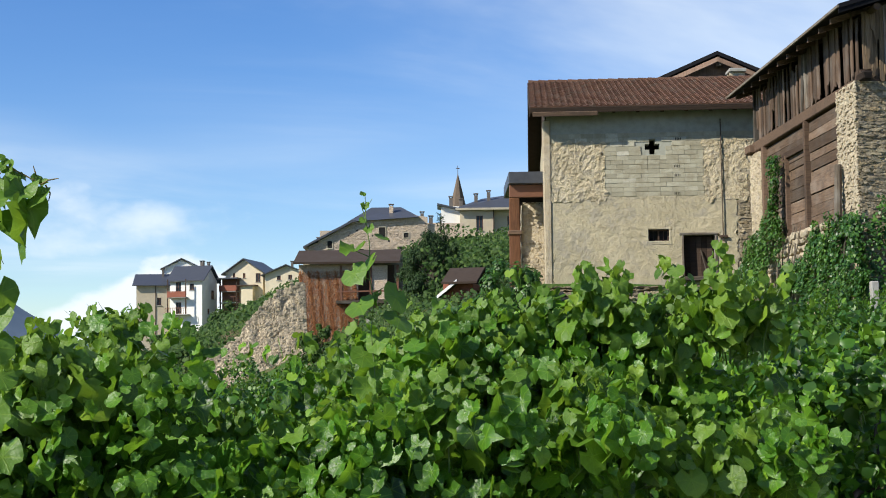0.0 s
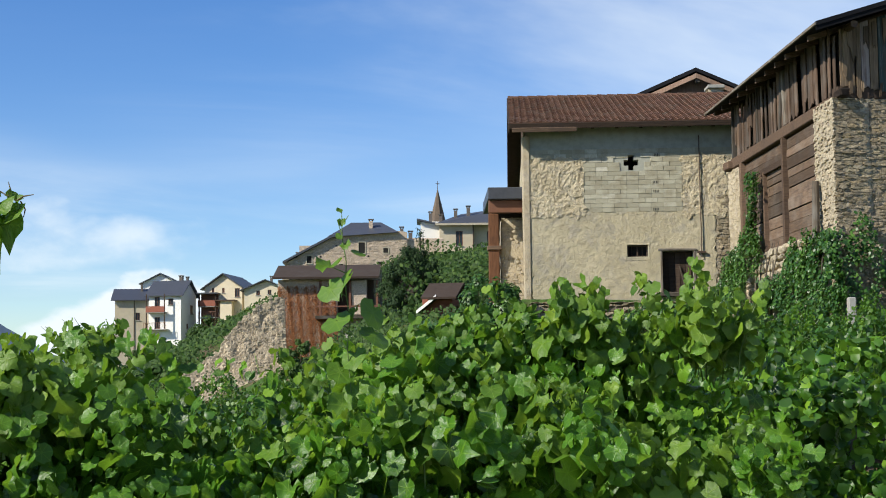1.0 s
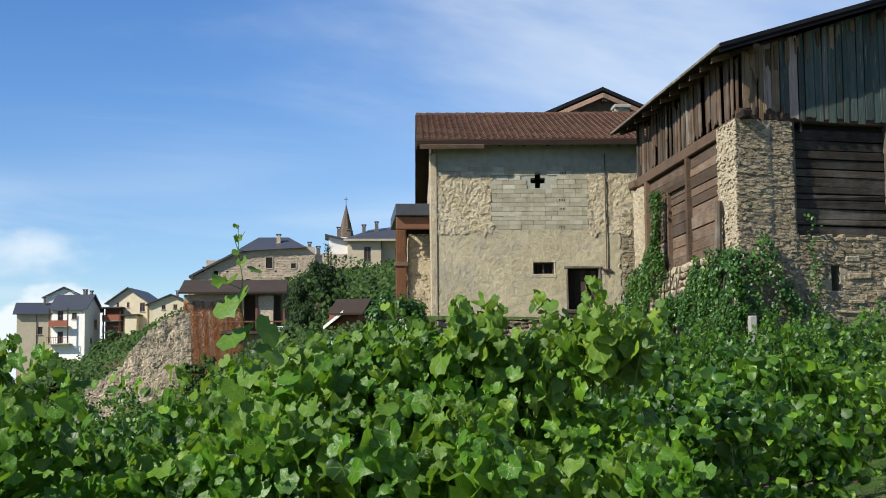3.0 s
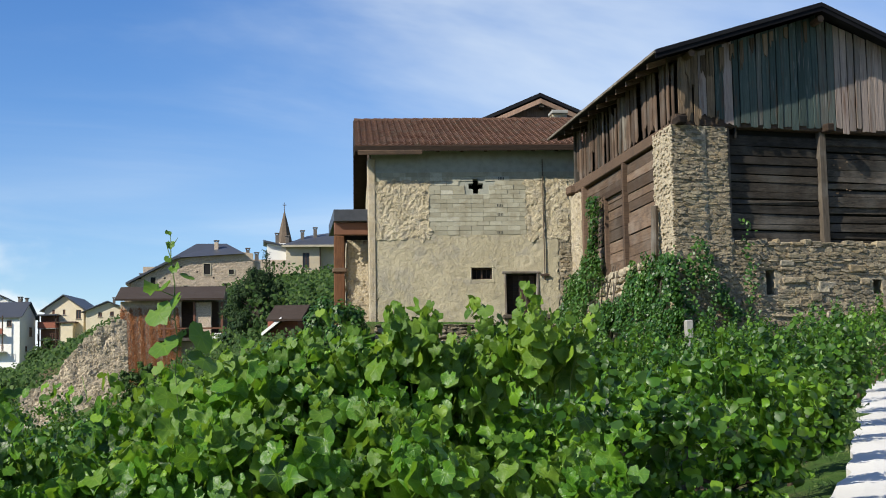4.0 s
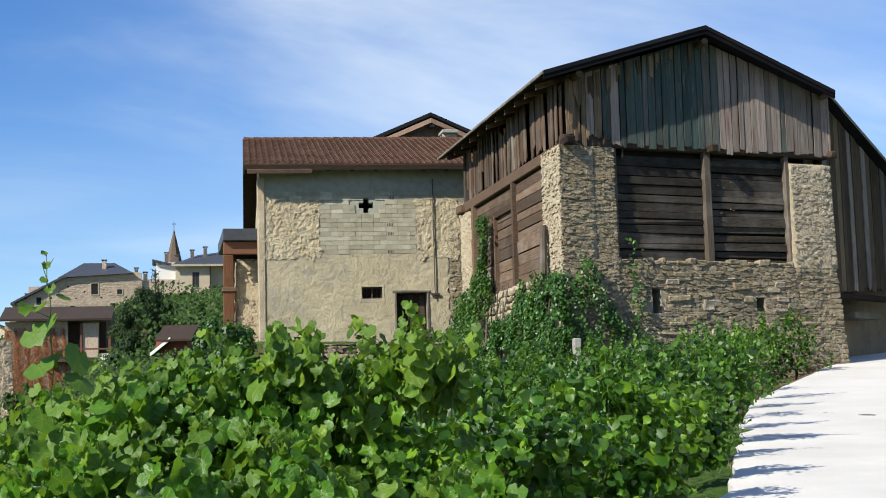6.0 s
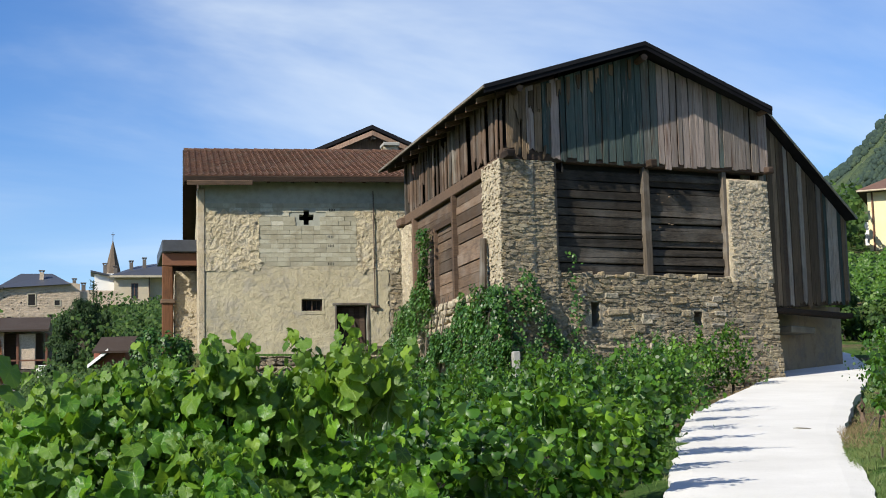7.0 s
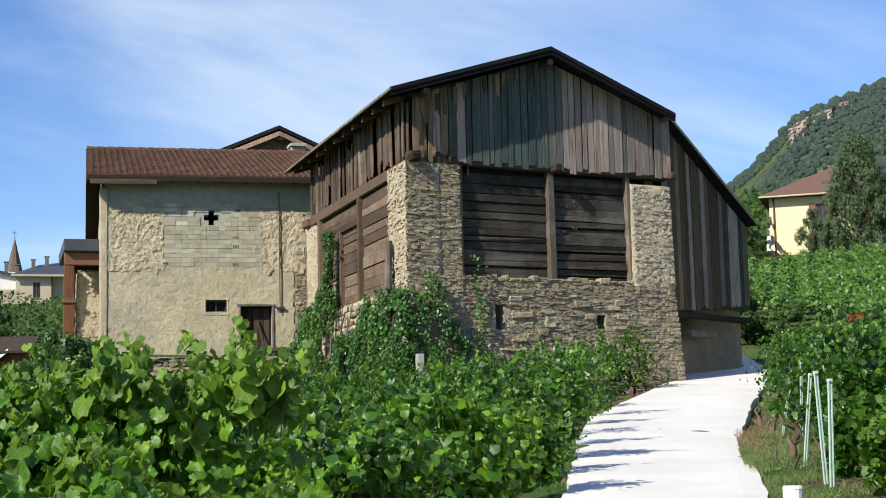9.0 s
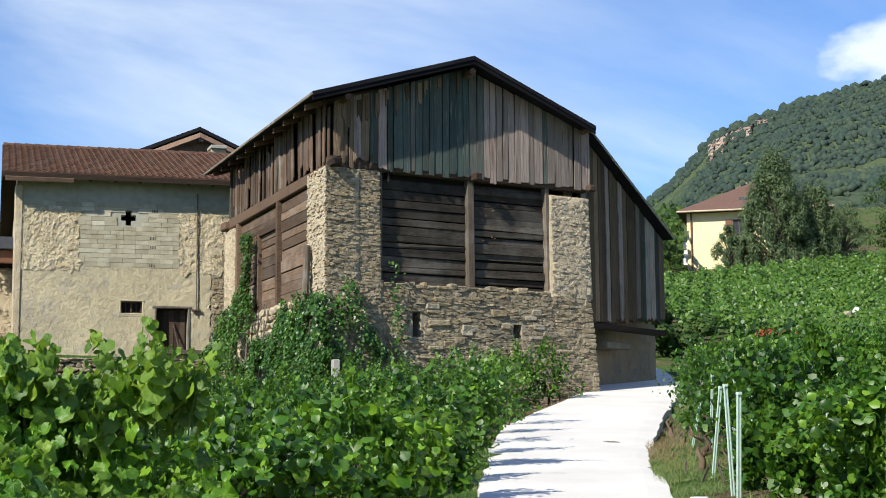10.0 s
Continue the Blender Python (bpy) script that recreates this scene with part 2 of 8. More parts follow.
def plaster_mat(name, base, light, dark, scale=1.0, relief=0.03, stain=0.5):
    m = Mat(name, 0.95, spec=0.15)
    base, light, dark = (tuple(v * 0.95 for v in c) for c in (base, light, dark))
    w = m.world()
    big = m.noise(w, 0.55 * scale, 5, 0.6, 0.3)
    mid = m.noise(w, 3.5 * scale, 6, 0.65)
    fine = m.noise(w, 42 * scale, 5, 0.6)
    c = m.mix(m.step(big, 0.35, 0.68), base, light)
    c = m.mix(m.math("MULTIPLY", m.step(mid, 0.48, 0.75), stain), c, dark)
    run = m.noise(m.world((4, 4, 0.35)), 1.2, 4, 0.6)
    c = m.mix(m.math("MULTIPLY", m.step(run, 0.55, 0.75), stain * 0.6), c, dark)
    c = m.mix(m.math("MULTIPLY", m.step(fine, 0.45, 0.8), 0.25), c, dark)
    grey = m.noise(w, 1.3 * scale, 6, 0.7, 0.8)
    c = m.mix(m.math("MULTIPLY", m.step(grey, 0.46, 0.64), stain), c, m.mix(0.5, dark, (sum(base) / 3,) * 3))
    m.color(c)
    m.bump(mid, 0.8, relief).bump(m.noise(w, 15 * scale, 5, 0.7), 0.7, relief * 0.7).bump(fine, 0.5, relief * 0.3)
    return m.m


def plain_mat(name, c, rough=0.6, metal=0.0, mott=0.15, scale=8.0, relief=0.004, obj=0.0, spec=0.35):
    m = Mat(name, rough, metal, spec)
    k = m.noise(m.world(), scale, 5, 0.6)
    col = m.mix(m.math("MULTIPLY", m.step(k, 0.35, 0.75), mott * 2), c, tuple(v * 0.55 for v in c))
    col = m.mix(m.math("MULTIPLY", m.step(m.noise(m.world(), scale * 0.13, 3), 0.4, 0.7), mott), col, tuple(v * 0.75 + 0.03 for v in c))
    m.color(m.vary(col, obj) if obj else col)
    m.bump(k, 0.4, relief)
    return m.m


def glass_mat(name, c=(0.03, 0.035, 0.04)):
    m = Mat(name, 0.25, spec=0.25)
    m.color(c)
    return m.m


M = dict(
    vine=leaf_mat("vine_leaf", (0.008, 0.036, 0.005), (0.088, 0.24, 0.014), (0.285, 0.49, 0.034), 0.42, True, 0.40),
    vine_far=leaf_mat("vine_leaf_small", (0.008, 0.033, 0.005), (0.052, 0.155, 0.012), (0.165, 0.31, 0.022), 0.46, False, 0.36),
    vine_mid=leaf_mat("vine_leaf_medium", (0.008, 0.035, 0.005), (0.074, 0.205, 0.013), (0.24, 0.42, 0.029), 0.44, False, 0.38),
    vine_young=leaf_mat("young_vine_leaf", (0.045, 0.115, 0.010), (0.125, 0.25, 0.018), (0.26, 0.39, 0.034), 0.5, True, 0.42),
    ivy=leaf_mat("ivy_leaf", (0.015, 0.052, 0.008), (0.045, 0.132, 0.016), (0.11, 0.22, 0.027), 0.42, False, 0.25),
    bush=leaf_mat("bush_leaf", (0.020, 0.046, 0.011), (0.048, 0.10, 0.02), (0.10, 0.16, 0.03), 0.6, False, 0.28, 0.2),
    conifer=leaf_mat("conifer_needles", (0.013, 0.030, 0.010), (0.030, 0.062, 0.018), (0.05, 0.09, 0.025), 0.65, False, 0.15, 0.2),
    tree=leaf_mat("tree_leaf", (0.042, 0.08, 0.036), (0.098, 0.158, 0.058), (0.18, 0.23, 0.09), 0.6, False, 0.4),
    vine_slope=leaf_mat("sunlit_vine_leaf", (0.035, 0.09, 0.009), (0.08, 0.18, 0.015), (0.15, 0.26, 0.025), 0.45, False, 0.36),
    redleaf=leaf_mat("rust_creeper", (0.30, 0.125, 0.058), (0.40, 0.18, 0.082), (0.42, 0.23, 0.115), 0.9, False, 0.2, 0.1),
    straw=leaf_mat("dry_grass_blade", (0.10, 0.07, 0.035), (0.22, 0.15, 0.07), (0.32, 0.24, 0.12), 0.8, False, 0.2),
    plank_tan=wood_mat("split_tan_board", (0.085, 0.058, 0.035), (0.21, 0.15, 0.095), 2),
    grass=leaf_mat("grass_blade", (0.05, 0.10, 0.018), (0.11, 0.19, 0.035), (0.22, 0.22, 0.07), 0.6, False, 0.25),
    flower=leaf_mat("red_flower", (0.26, 0.022, 0.012), (0.36, 0.04, 0.02), (0.4, 0.10, 0.04), 0.5, False, 0.2),
    cane=wood_mat("vine_cane", (0.10, 0.07, 0.03), (0.20, 0.16, 0.06), 2),
    shoot=plain_mat("green_cane", (0.11, 0.17, 0.04), 0.5, 0, 0.2, 20),
    trunk=wood_mat("vine_trunk", (0.05, 0.035, 0.025), (0.13, 0.09, 0.06), 2),
    bark=wood_mat("bark", (0.05, 0.04, 0.03), (0.12, 0.10, 0.08), 2),
    # gable boards twice: bare wood with sun in it, green paint with shade
    board=gable_board_mat("sunlit_board", [(0.175, 0.148, 0.127), (0.235, 0.193, 0.167), (0.31, 0.248, 0.214), (0.38, 0.30, 0.26)]),
    board_shade=gable_board_mat("shaded_green_board", [(0.040, 0.058, 0.052), (0.062, 0.088, 0.079), (0.088, 0.114, 0.102), (0.13, 0.128, 0.11)]),
    board_warm=wood_mat("bare_board", (0.10, 0.084, 0.07), (0.40, 0.33, 0.265), 2, grey=0.4, stain=(0.04, 0.035, 0.032)),
    board_brown=wood_mat("brown_board", (0.044, 0.028, 0.019), (0.135, 0.09, 0.062), 2, grey=0.2),
    plank=wood_mat("grey_plank", (0.012, 0.011, 0.009), (0.085, 0.068, 0.052), 0, grey=0.18, stain=(0.02, 0.02, 0.018)),
    plank_brown=wood_mat("brown_plank", (0.066, 0.042, 0.028), (0.18, 0.12, 0.08), 1, grey=0.2),
    beam=wood_mat("old_beam", (0.06, 0.038, 0.027), (0.16, 0.105, 0.07), 0),
    rust_wood=wood_mat("rust_brown_wood", (0.15, 0.065, 0.032), (0.34, 0.16, 0.085), 2),
    gable_brown=wood_mat("brown_gable_boards", (0.20, 0.125, 0.085), (0.33, 0.22, 0.16), 2),
    post=wood_mat("old_post", (0.05, 0.04, 0.031), (0.15, 0.12, 0.09), 2, grey=0.4),
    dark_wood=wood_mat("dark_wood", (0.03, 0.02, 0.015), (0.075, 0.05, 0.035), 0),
    stone=stone_mat("barn_stone", [(0.20, 0.162, 0.105), (0.30, 0.24, 0.155), (0.38, 0.31, 0.205), (0.23, 0.195, 0.14), (0.31, 0.235, 0.132)]),
    stone_j=stone_mat("barn_stone_rest", [(0.20, 0.162, 0.105), (0.30, 0.24, 0.155), (0.38, 0.31, 0.205), (0.23, 0.195, 0.14), (0.31, 0.235, 0.132)], by_island=True),
    stone_slab=stone_mat("pale_grey_slab", [(0.33, 0.29, 0.22), (0.42, 0.36, 0.27), (0.27, 0.245, 0.20)], 0.25),
    stone_pale=stone_mat("pale_limestone", [(0.40, 0.33, 0.23), (0.50, 0.43, 0.31), (0.46, 0.38, 0.27)], 0.2, (0.42, 0.34, 0.22), True),
    stone_castle=stone_mat("castle_stone", [(0.42, 0.335, 0.25), (0.56, 0.45, 0.345), (0.49, 0.40, 0.31)], 0.25, (0.46, 0.35, 0.23), True),
    ruin=stone_mat("ruin_stone", [(0.35, 0.29, 0.205), (0.51, 0.425, 0.305), (0.43, 0.355, 0.25)], 0.35, (0.36, 0.29, 0.175), True),
    mortar=plaster_mat("lime_mortar", (0.33, 0.28, 0.20), (0.41, 0.35, 0.255), (0.15, 0.125, 0.09), 2.0, 0.05),
    mortar_pale=plaster_mat("pale_lime_plaster", (0.46, 0.38, 0.26), (0.55, 0.47, 0.34), (0.30, 0.22, 0.14), 2.5, 0.06, 0.45),
    plaster=plaster_mat("grey_ochre_plaster", (0.42, 0.365, 0.245), (0.50, 0.435, 0.30), (0.255, 0.215, 0.14), 1.3, 0.04, 0.5),
    plaster_rough=plaster_mat("rough_cast_plaster", (0.52, 0.435, 0.29), (0.63, 0.54, 0.375), (0.24, 0.19, 0.115), 3.0, 0.07, 0.5),
    trim_plaster=plaster_mat("smooth_trim_plaster", (0.42, 0.375, 0.28), (0.48, 0.42, 0.32), (0.30, 0.26, 0.19), 2.0, 0.01, 0.4),
    cement=plain_mat("grey_green_cement", (0.33, 0.33, 0.275), 0.9, 0, 0.25, 5, 0.01),
    concrete=plain_mat("grey_concrete", (0.34, 0.33, 0.30), 0.9, 0, 0.3, 6, 0.01),
    edge=plain_mat("black_edge_metal", (0.010, 0.010, 0.012), 0.9, 0.0, 0.2, 6, 0.004, spec=0.05),
    base_wall=plaster_mat("stained_tan_render", (0.30, 0.225, 0.14), (0.36, 0.28, 0.18), (0.17, 0.11, 0.065), 1.0, 0.02, 0.6),
    old_concrete=plain_mat("old_dark_concrete", (0.17, 0.15, 0.105), 0.9, 0, 0.35, 3, 0.015),
    chimney=plain_mat("sooty_chimney_render", (0.13, 0.112, 0.098), 0.9, 0, 0.3, 5, 0.01),
    spire=plain_mat("weathered_shingle", (0.13, 0.096, 0.07), 0.9, 0, 0.3, 3, 0.02),
    slate=plain_mat("dark_slate", (0.055, 0.06, 0.075), 0.45, 0, 0.25, 6, 0.01),
    sheet=plain_mat("dark_roof_sheet", (0.014, 0.014, 0.017), 0.9, 0.0, 0.3, 4, 0.01, spec=0.08),
    brown_roof=plain_mat("brown_roof", (0.045, 0.030, 0.022), 1.0, 0, 0.3, 5, 0.02),
    red_roof=plain_mat("red_tile_roof", (0.135, 0.075, 0.055), 0.8, 0, 0.25, 5, 0.02),
    cream=plaster_mat("cream_render", (0.62, 0.53, 0.38), (0.68, 0.59, 0.43), (0.48, 0.40, 0.28), 1, 0.01, 0.25),
    white=plaster_mat("white_render", (0.78, 0.76, 0.72), (0.82, 0.80, 0.76), (0.60, 0.58, 0.54), 1, 0.008, 0.2),
    beige=plaster_mat("beige_render", (0.50, 0.42, 0.30), (0.56, 0.48, 0.35), (0.36, 0.30, 0.21), 1, 0.01, 0.3),
    grey_render=plaster_mat("grey_render", (0.38, 0.36, 0.32), (0.44, 0.41, 0.36), (0.28, 0.26, 0.22), 1, 0.01, 0.3),
    yellow=plaster_mat("yellow_render", (0.80, 0.66, 0.38), (0.83, 0.70, 0.42), (0.70, 0.56, 0.32), 1, 0.008, 0.2),
    shutter=plain_mat("brown_shutter", (0.16, 0.07, 0.04), 0.6),
    red_wood=plain_mat("red_brown_paint", (0.26, 0.08, 0.045), 0.6, 0, 0.25, 6),
    white_paint=plain_mat("white_paint", (0.75, 0.74, 0.72), 0.5),
    glass=glass_mat("window_glass"),
    # near-black paint standing in for the shade inside openings, gaps and holes
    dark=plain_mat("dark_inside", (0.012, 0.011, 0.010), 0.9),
    iron=plain_mat("rusty_iron", (0.09, 0.06, 0.045), 0.7, 0.5),
    pvc=plain_mat("pale_green_tube", (0.42, 0.55, 0.47), 0.5, 0, 0.2, 12),
    soil=None,
)


def tile_mat():
    m = Mat("clay_tile", 0.8, spec=0.2)
    r = m.rand()
    c = m.ramp(r, [(0, (0.076, 0.038, 0.025)), (0.4, (0.098, 0.050, 0.032)), (0.75, (0.12, 0.063, 0.04)), (1, (0.088, 0.062, 0.045))])
    c = m.mix(m.math("MULTIPLY", m.step(m.noise(m.world(), 2.5, 5, 0.6), 0.45, 0.75), 0.6), c, (0.07, 0.052, 0.038))
    m.color(c)
    m.bump(m.noise(m.world(), 40, 3), 0.4, 0.006)
    return m.m


def tile_rest_mat():
    m = Mat("clay_tile_rest", 0.8, spec=0.2)
    c = m.ramp(m.island(), [(0, (0.076, 0.038, 0.025)), (0.4, (0.098, 0.050, 0.032)), (0.75, (0.12, 0.063, 0.04)), (1, (0.088, 0.062, 0.045))])
    c = m.mix(m.math("MULTIPLY", m.step(m.noise(m.world(), 2.5, 5, 0.6), 0.45, 0.75), 0.6), c, (0.07, 0.052, 0.038))
    m.color(c)
    m.bump(m.noise(m.world(), 40, 3), 0.4, 0.006)
    return m.m


def block_mat():
    m = Mat("concrete_block", 0.93, spec=0.15)
    c = m.ramp(m.rand(), [(0, (0.29, 0.27, 0.20)), (0.5, (0.36, 0.335, 0.25)), (0.9, (0.41, 0.385, 0.295)), (1, (0.50, 0.47, 0.38))])
    c = m.mix(m.math("MULTIPLY", m.step(m.noise(m.world(), 2.5, 6, 0.7), 0.42, 0.66), 0.7), c, (0.245, 0.215, 0.145))
    c = m.mix(m.math("MULTIPLY", m.step(m.noise(m.world(), 55, 3), 0.5, 0.8), 0.4), c, (0.18, 0.17, 0.14))
    m.color(c)
    m.bump(m.noise(m.world(), 70, 4), 0.6, 0.008)
    return m.m


def road_mat():
    m = Mat("pale_concrete_road", 0.85, spec=0.25)
    w = m.world()
    c = m.ramp(m.noise(w, 0.7, 5, 0.6), [(0.3, (0.55, 0.53, 0.50)), (0.7, (0.65, 0.63, 0.60))])
    c = m.mix(m.math("MULTIPLY", m.step(m.noise(w, 30, 4), 0.5, 0.8), 0.3), c, (0.36, 0.345, 0.32))
    m.color(c)
    m.bump(m.noise(w, 80, 4), 0.3, 0.006)
    return m.m


def ground_mat():
    m = Mat("earth_and_grass", 0.95, spec=0.1)
    w = m.world()
    soil = m.ramp(m.noise(w, 6, 6, 0.65), [(0.3, (0.085, 0.058, 0.036)), (0.7, (0.19, 0.135, 0.085))])
    green = m.ramp(m.noise(w, 3, 6, 0.65), [(0.25, (0.025, 0.055, 0.014)), (0.55, (0.06, 0.115, 0.025)), (0.85, (0.13, 0.16, 0.05))])
    f = m.step(m.noise(w, 0.35, 5, 0.6), 0.36, 0.56)
    m.color(m.mix(f, soil, green))
    m.bump(m.noise(w, 9, 6, 0.7), 0.9, 0.12)
    return m.m


def forest_mat():
    """A wooded mountainside: crowns as small dark and light clumps, distance haze mixed into their greens, with bare
    limestone cliffs where it is steep.
    """
    m = Mat("wooded_slope", 0.95, spec=0.05)
    w = m.world()
    cell = m.voronoi(w, 0.2)
    clump = m.noise(w, 0.012, 6, 0.62)
    # cells darken towards their edges; all tones carry the grey-blue of haze
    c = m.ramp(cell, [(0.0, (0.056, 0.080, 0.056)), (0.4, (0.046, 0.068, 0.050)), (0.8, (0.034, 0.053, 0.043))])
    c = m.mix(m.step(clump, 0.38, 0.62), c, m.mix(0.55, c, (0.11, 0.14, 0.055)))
    c = m.mix(m.math("MULTIPLY", m.step(m.noise(w, 0.03, 5, 0.7), 0.62, 0.7), 0.5), c, (0.23, 0.21, 0.15))
    m.color(c)
    m.bump(cell, 0.7, 2.5).bump(m.noise(w, 0.09, 5, 0.7), 0.8, 6.0)
    return m.m


def cliff_mat():
    m = Mat("limestone_cliff", 0.95, spec=0.1)
    w = m.world((1, 1, 2.2))
    a = m.noise(w, 0.03, 7, 0.66)
    c = m.ramp(a, [(0.3, (0.14, 0.115, 0.10)), (0.46, (0.36, 0.25, 0.20)), (0.54, (0.46, 0.36, 0.30)), (0.60, (0.07, 0.09, 0.06))])
    m.color(c)
    m.bump(a, 1.0, 8.0)
    return m.m


M["tile"], M["tile_rest"], M["block"], M["road"], M["soil"] = tile_mat(), tile_rest_mat(), block_mat(), road_mat(), ground_mat()
M["forest"], M["cliff"] = forest_mat(), cliff_mat()

# ---- helpers for building ----
rng = random.Random(11)


def obj(name, me, parent=None, m=None, label=""):
    ob = new(name, me)
    if parent is not None:
        ob.parent = parent
    if m is not None:
        ob.matrix_basis = m
    if label:
        ob["label"] = label
    return ob


def part(name, bm, material, parent, label="", m=None, smooth=False):
    """Link a bmesh as one mesh object under a thing or a part."""
    me = bpy.data.meshes.new(name)
    bm.to_mesh(me)
    bm.free()
    me.materials.append(material)
    if smooth:
        me.shade_smooth()
    return obj(name, me, parent, m, label)


def thing(name, label, category, m=None, group="", kind=""):
    ob = new(name)
    if m is not None:
        ob.matrix_basis = m
    return tagged(ob, label, category, group, kind)


def mesh_np(name, verts, faces, material, smooth=False, uv=None):
    """A mesh from arrays: verts (n, 3), faces (k, 3) or (k, 4)."""
    me = bpy.data.meshes.new(name)
    k, c = faces.shape
    me.vertices.add(len(verts))
    me.vertices.foreach_set("co", np.ascontiguousarray(verts, np.float32).ravel())
    me.loops.add(k * c)
    me.loops.foreach_set("vertex_index", np.ascontiguousarray(faces, np.int32).ravel())
    me.polygons.add(k)
    me.polygons.foreach_set("loop_start", np.arange(0, k * c, c, dtype=np.int32))
    if uv is not None:
        me.uv_layers.new(name="leaf").data.foreach_set("uv", np.ascontiguousarray(uv[faces.ravel()], np.float32).ravel())
    me.materials.append(material)
    me.update(calc_edges=True)
    if smooth:
        me.shade_smooth()
    else:
        me.shade_flat()
    return me


def box(bm, x0, x1, y0, y1, z0, z1, bevel=0.0, jitter=0.0, r=rng):
    """A box, with its edges taken off and its corners a little out of true where wanted."""
    vs = []
    for x in (x0, x1):
        for y in (y0, y1):
            for z in (z0, z1):
                vs.append(bm.verts.new((x + r.uniform(-jitter, jitter), y + r.uniform(-jitter, jitter), z + r.uniform(-jitter, jitter))))
    f = [bm.faces.new([vs[i] for i in q]) for q in ((0, 1, 3, 2), (4, 6, 7, 5), (0, 4, 5, 1), (2, 3, 7, 6), (0, 2, 6, 4), (1, 5, 7, 3))]
    if bevel:
        bmesh.ops.bevel(bm, geom=list({e for g in f for e in g.edges}), offset=bevel, segments=1, affect="EDGES")
    return vs


def boxed(*a, **k):
    bm = bmesh.new()
    box(bm, *a, **k)
    return bm


def prism(bm, pts, y0, y1):
    """A closed outline (x, z) drawn out from y0 to y1."""
    a = [bm.verts.new((x, y0, z)) for x, z in pts]
    b = [bm.verts.new((x, y1, z)) for x, z in pts]
    n = len(pts)
    bm.faces.new(a)
    bm.faces.new(b[::-1])
    for i in range(n):
        bm.faces.new((a[i], b[i], b[(i + 1) % n], a[(i + 1) % n]))
    bmesh.ops.recalc_face_normals(bm, faces=bm.faces)


def tube(bm, pts, radii, n=8):
    """A round bar along points, with a radius at each."""
    rings = []
    for i, (p, rad) in enumerate(zip(pts, radii)):
        a, b = Vector(pts[max(i - 1, 0)]), Vector(pts[min(i + 1, len(pts) - 1)])
        d = (b - a).normalized()
        s = d.orthogonal().normalized()
        t = d.cross(s)
        rings.append([bm.verts.new(Vector(p) + rad * (math.cos(q) * s + math.sin(q) * t)) for q in (2 * math.pi * k / n for k in range(n))])
    for a, b in zip(rings, rings[1:]):
        for k in range(n):
            bm.faces.new((a[k], a[(k + 1) % n], b[(k + 1) % n], b[k]))
    bm.faces.new(rings[0][::-1])
    bm.faces.new(rings[-1])
    return bm


def wall_frame(x, y, z, az):
    """The pose of a wall seen from outside: local x runs to the right along the bearing az, y goes into it, z up."""
    return pose(x, y, z, 0, 0, 90 - az)


def holed(bm, x0, x1, z0, z1, thick, holes=(), top=None):
    """A wall panel in the plane y = 0, going in by thick, with rectangular holes (x0, x1, z0, z1) cut right through."""
    xs = sorted({x0, x1, *[v for h in holes for v in h[:2]]})
    zs = sorted({z0, z1, *[v for h in holes for v in h[2:4]]})
    cell = {}

    def inside(i, j):
        if i < 0 or j < 0 or i >= len(xs) - 1 or j >= len(zs) - 1:
            return False
        cx, cz = (xs[i] + xs[i + 1]) / 2, (zs[j] + zs[j + 1]) / 2
        return not any(h[0] < cx < h[1] and h[2] < cz < h[3] for h in holes)

    cache = {}

    def v(i, j, y):
        if (i, j, y) not in cache:
            cache[(i, j, y)] = bm.verts.new((xs[i], y, zs[j]))
        return cache[(i, j, y)]

    for i in range(len(xs) - 1):
        for j in range(len(zs) - 1):
            if not inside(i, j):
                continue
            bm.faces.new((v(i, j, 0), v(i + 1, j, 0), v(i + 1, j + 1, 0), v(i, j + 1, 0)))
            bm.faces.new((v(i, j, thick), v(i, j + 1, thick), v(i + 1, j + 1, thick), v(i + 1, j, thick)))
            for di, dj, p, q in ((-1, 0, (i, j + 1), (i, j)), (1, 0, (i + 1, j), (i + 1, j + 1)), (0, -1, (i, j), (i + 1, j)), (0, 1, (i + 1, j + 1), (i, j + 1))):
                if not inside(i + di, j + dj):
                    bm.faces.new((v(*p, 0), v(*p, thick), v(*q, thick), v(*q, 0)))
    return bm


